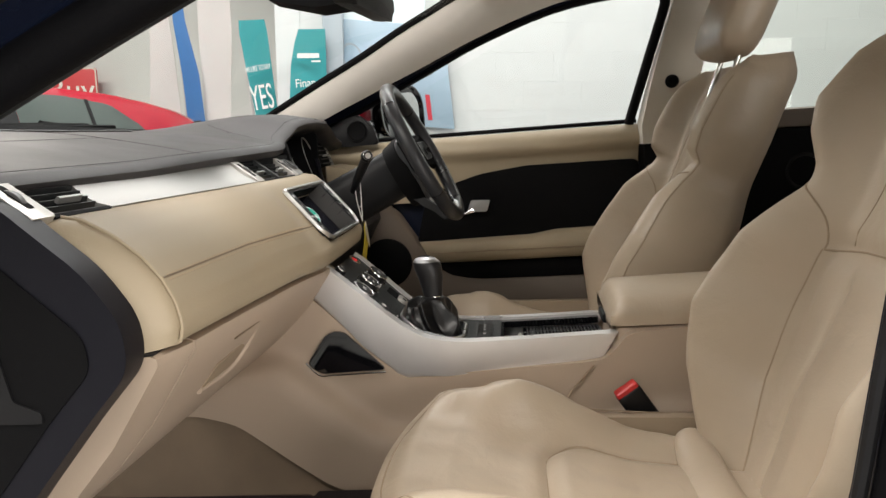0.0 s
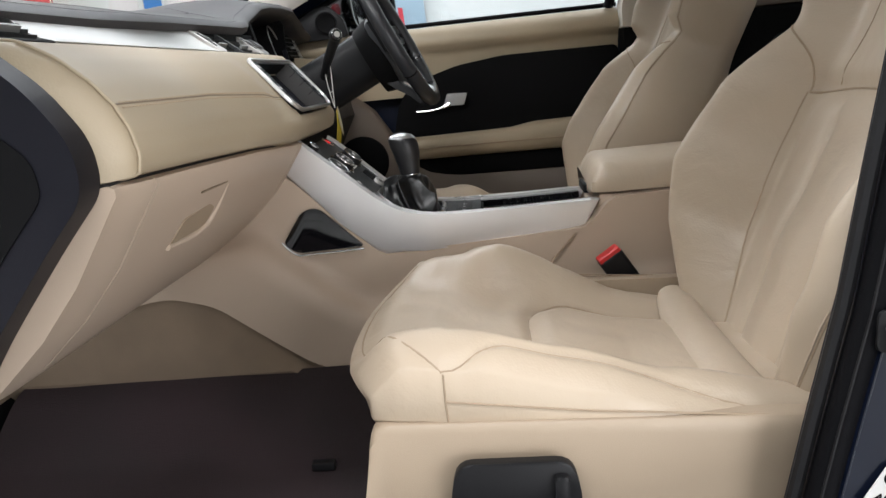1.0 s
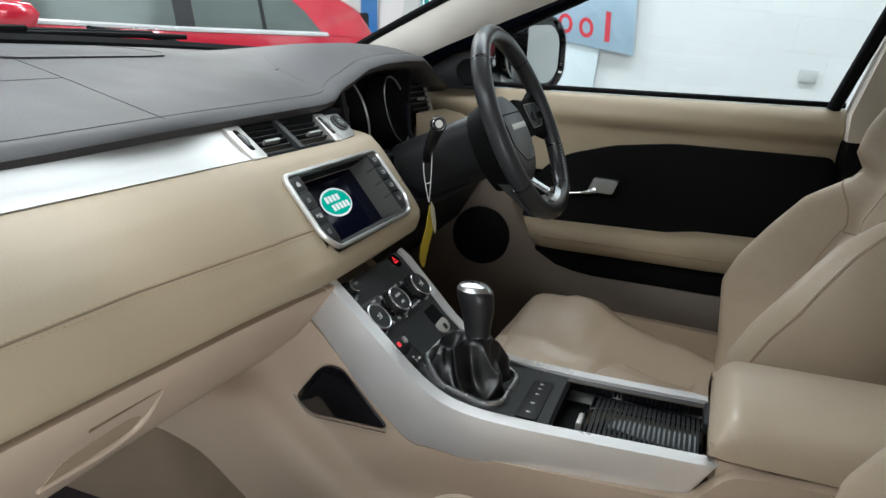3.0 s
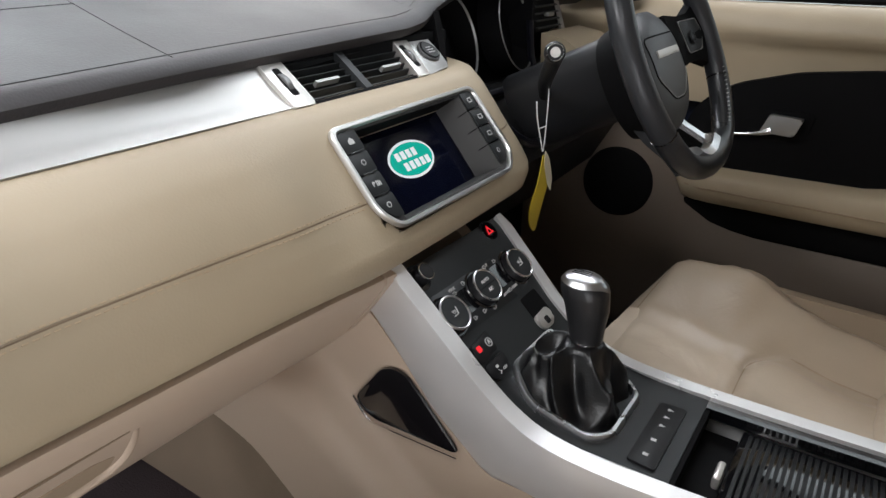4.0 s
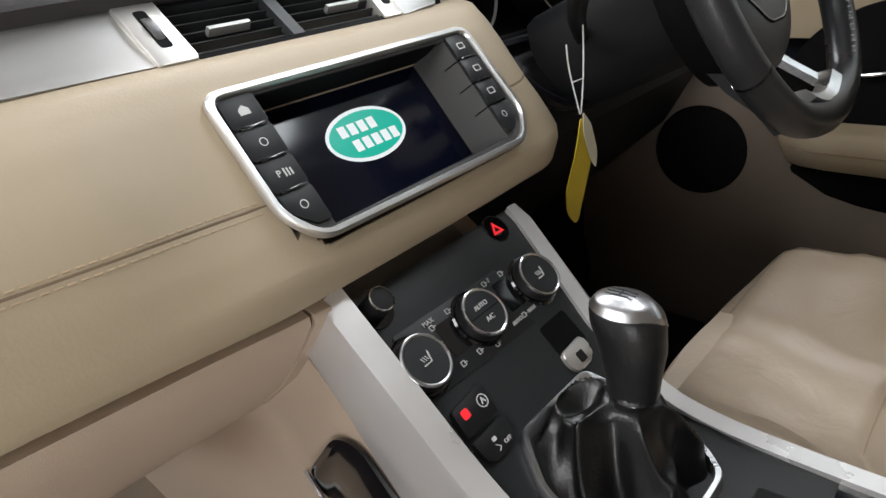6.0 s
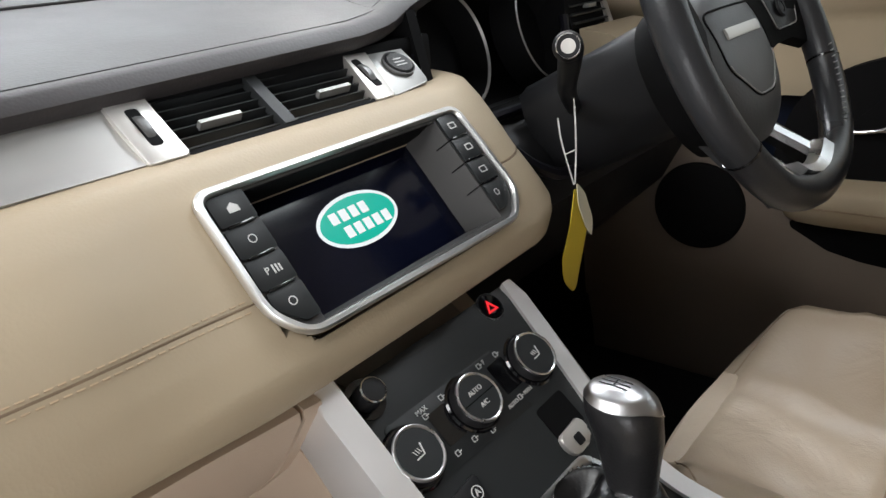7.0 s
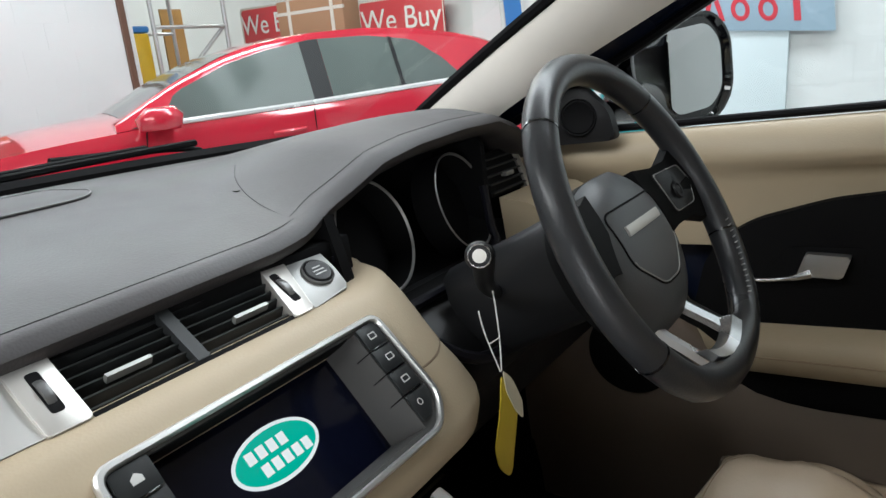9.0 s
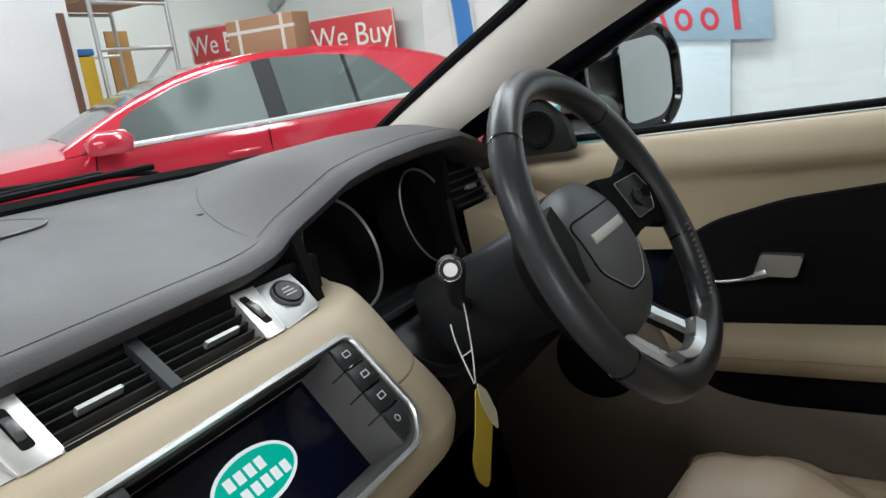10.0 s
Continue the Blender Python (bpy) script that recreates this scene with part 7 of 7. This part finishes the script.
for z in (0.33, 0.80, 1.26, 1.73, 2.19, 2.65):
    part("rung", tube([(-6.2, 4.04, z), (-6.2, 4.95, z)], 0.020, 8), STEEL, sc)
    part("rung", tube([(-7.2, 4.04, z), (-7.2, 4.95, z)], 0.020, 8), STEEL, sc)
part("brace", tube([(-6.22, 4.08, 1.0), (-6.22, 4.92, 1.72)], 0.022, 8), STEEL, sc)
part("brace", tube([(-6.2, 4.04, 0.3), (-7.2, 4.04, 1.7)], 0.022, 8), STEEL, sc)
part("deck", box(-7.2, -6.18, 4.07, 4.93, 2.22, 2.27), CARD, sc)
bd = thing("leaning_board", "ochre board leaning in the recess", "board", at=I4)
part("board", loft([[Vector((x, y, z)) for x, y in ((-7.5, 5.0), (-7.5, 5.30), (-7.47, 5.30), (-7.47, 5.0))] for z in (0, 2.04)]), OCHRE, bd)
yb = thing("yellow_trolley", "yellow plastic trolley with a blue lid", "trolley", at=I4)
part("body", box(-6.42, -6.23, 3.80, 4.00, 0.0, 1.68, 0.03), YELL, yb)
part("lid", box(-6.43, -6.23, 3.79, 4.01, 1.685, 1.75, 0.02), BLUEB, yb)
rl = thing("roof_beam", "grey diagonal steel beam by the rear wall", "beam", at=I4)
part("beam", tube([(-9.95, 10.5, 2.7), (-6.6, 10.5, 4.92)], 0.09, 8), STEEL, rl)


def feather(name, pts, y, material, label, wave=0.02):
    """A standing banner: rows of (height, from, to)."""
    b = thing(name, label, "banner", "", at=I4)
    rings = []
    for z, a, c in pts:
        xs = np.linspace(a, c, 8)
        rings.append([Vector((x, y + wave * math.sin(9 * x + 3 * z), z)) for x in xs] + [Vector((x, y + 0.006 + wave * math.sin(9 * x + 3 * z), z)) for x in xs[::-1]])
    part("cloth", loft(rings), material, b, sharp=60)
    z0 = pts[0][0]
    part("pole", tube([(pts[0][1], y + 0.03, 0.0), (pts[-1][1], y + 0.03, pts[-1][0])], 0.010, 8), STEEL, b)
    part("foot", lathe([(0, 0), (0.20, 0), (0.20, 0.03), (0, 0.04)], (pts[0][1], y + 0.03, 0), (0, 0, 1), 20), STEEL, b)
    return b


feather("feather_banner", [(0.5, -2.93, -2.74), (1.2, -3.00, -2.80), (1.75, -3.03, -2.84), (2.27, -3.09, -2.96), (2.9, -3.12, -3.04)], 5.7, BLUEB, "plain blue feather banner")
feather("cloth_drape", [(0.3, -3.5, -3.12), (1.2, -3.48, -3.14), (2.0, -3.45, -3.2), (2.9, -3.4, -3.25)], 5.85, CLOTH, "white cloth drape hung on a pole", 0.05)
feather("roller_screen", [(0.3, -2.80, -2.54), (1.2, -2.82, -2.545), (2.2, -2.85, -2.50), (2.9, -2.86, -2.50)], 5.75, CLOTH, "pale grey rolled screen", 0.04)
b1 = feather("teal_banner", [(0.5, -1.62, -1.44), (1.28, -1.75, -1.56), (1.60, -1.81, -1.59), (1.95, -1.87, -1.62), (2.05, -1.87, -1.64)], 4.36, TEALB, "teal banner with white words")
wall_text("YES", 0.125, -1.675, 4.325, 1.42, 9, WHITE, b1, 2.3)
wall_text("WE LIKE TO SAY", 0.030, -1.705, 4.325, 1.66, 9, WHITE, b1, 2.0)
b2 = feather("teal_banner", [(0.5, -1.35, -1.04), (1.30, -1.34, -1.05), (1.65, -1.32, -1.05), (1.82, -1.29, -1.05), (1.92, -1.26, -1.05)], 4.02, TEALB, "teal banner with a white word about money")
wall_text("Finance", 0.078, -1.165, 3.985, 1.515, 4, WHITE, b2, 1.15)
wall_text("to", 0.085, -1.265, 3.985, 1.40, 4, WHITE, b2)
for x0, x1, z in ((-1.26, -1.09, 1.70), (-1.15, -1.08, 1.67)):
    part("print_bar", prism(rect(x0, x1, z, z + (0.035 if z < 1.4 or z == 1.70 else 0.012)), lambda a, b, h: Vector((a, 3.99 - h, b)), 0.003), WHITE, b2)
cb = thing("display_board", "pale blue display board leaning on the wall", "board", at=I4)
part("board", box(-0.98, -0.30, 4.165, 4.20, 0.0, 2.5, 0.004), PALEBL, cb)
gp = thing("display_stand", "grey upright display stand", "stand", at=I4)
part("panel", box(-1.09, -0.93, 4.10, 4.14, 0.0, 2.5, 0.006), GREYINK, gp)
sg = thing("wall_sign", "blue-grey sign with red marks and grey hoops", "sign", at=I4)
tilt = lambda a, b, h: Vector((-0.55 + (a + 0.55) * 0.996 - (b - 1.6) * 0.12, 4.16 - h, b - (a + 0.55) * 0.085))
part("board", prism(rounded(rect(-1.0, -0.11, 1.205, 1.98), 0.01), tilt, 0.012, 0.003), SIGNBL, sg)
for i in range(4):
    x = -0.745 + i * 0.150
    if i == 0:
        poly = [(x - 0.06, 1.260), (x - 0.035, 1.260), (x, 1.395), (x + 0.035, 1.260), (x + 0.06, 1.260), (x + 0.015, 1.455), (x - 0.015, 1.455)]
    elif i == 3:
        poly = rect(x - 0.018, x + 0.018, 1.260, 1.455)
    else:
        poly = oval(x, 1.325, 0.052, 0.066, 20)
    if i in (1, 2):
        part("red_mark", ring_frame(poly, oval(x, 1.325, 0.028, 0.040, 20), lambda a, b, h: tilt(a, b, h + 0.012), 0.003), REDINK, sg)
    else:
        part("red_mark", prism(poly, lambda a, b, h: tilt(a, b, h + 0.012), 0.003), REDINK, sg)
for i in range(4):
    part("grey_hoop", ring_frame(oval(-0.86 + i * 0.19, 1.70, 0.085, 0.105, 28), oval(-0.86 + i * 0.19, 1.70, 0.070, 0.088, 28), lambda a, b, h: tilt(a, b, h + 0.012), 0.003), GREYINK, sg)
vg = thing("wall_vent", "small grey wall plate on the blockwork", "wall plate", at=I4)
part("plate", box(0.985, 1.09, 4.185, 4.20, 1.134, 1.212, 0.004), mat("pale_grey_plastic", (0.45, 0.48, 0.48), 0.5), vg)

nb = thing("notice_board", "brown notice board with a white sheet on the wall", "notice board", at=I4)
NB_Y, NB_Z = 2.20, 1.085
part("board", box(-5.797, -5.775, NB_Y - 0.75, NB_Y, NB_Z, NB_Z + 1.05, 0.006), BROWN, nb)
part("paper", box(-5.773, -5.770, NB_Y - 0.70, NB_Y - 0.03, NB_Z + 0.25, NB_Z + 0.41), WHITE, nb, "white printed sheet")
part("red_panel", box(-5.774, -5.770, NB_Y - 0.75, NB_Y, NB_Z, NB_Z + 0.23), mat("rust_orange_panel", (0.42, 0.13, 0.06), 0.6, 0, 0.1, 10, 0.1), nb, "rust-orange lower panel")
for q in range(3):
    part("print_line", box(-5.7695, -5.7690, NB_Y - 0.66, NB_Y - 0.08 - 0.05 * (q % 2), NB_Z + 0.275 + 0.045 * q, NB_Z + 0.285 + 0.045 * q), GREYINK, nb)

# ---- blocks of the far wall ----
bmk = box(0, 0.4392, 0, 0.02, 0, 0.2177, 0.0008, 1)
mesh_block = bpy.data.meshes.new("block")
bmk.to_mesh(mesh_block)
bmk.free()
mesh_block.materials.append(WALL)
rng = random.Random(5)
for r in range(3, 12):
    for k in range(0, 13):
        ob = new("block", mesh_block)
        ob.parent = wall_far
        ob.location = (-1.29 + k * 0.44 + (0.22 if r % 2 else 0), 4.2035 + rng.uniform(-0.0003, 0.0003), r * 0.2185 + 0.003)
for r in range(4, 12):
    for k in range(0, 9):
        ob = new("block", mesh_block)
        ob.parent = bpy.data.objects["wall_front"]
        ob.location = (-5.7972 + rng.uniform(-0.0003, 0.0003), -0.55 + k * 0.44 - (0.22 if r % 2 else 0), r * 0.2185 + 0.003)
        ob.rotation_euler = (0, 0, math.pi / 2)
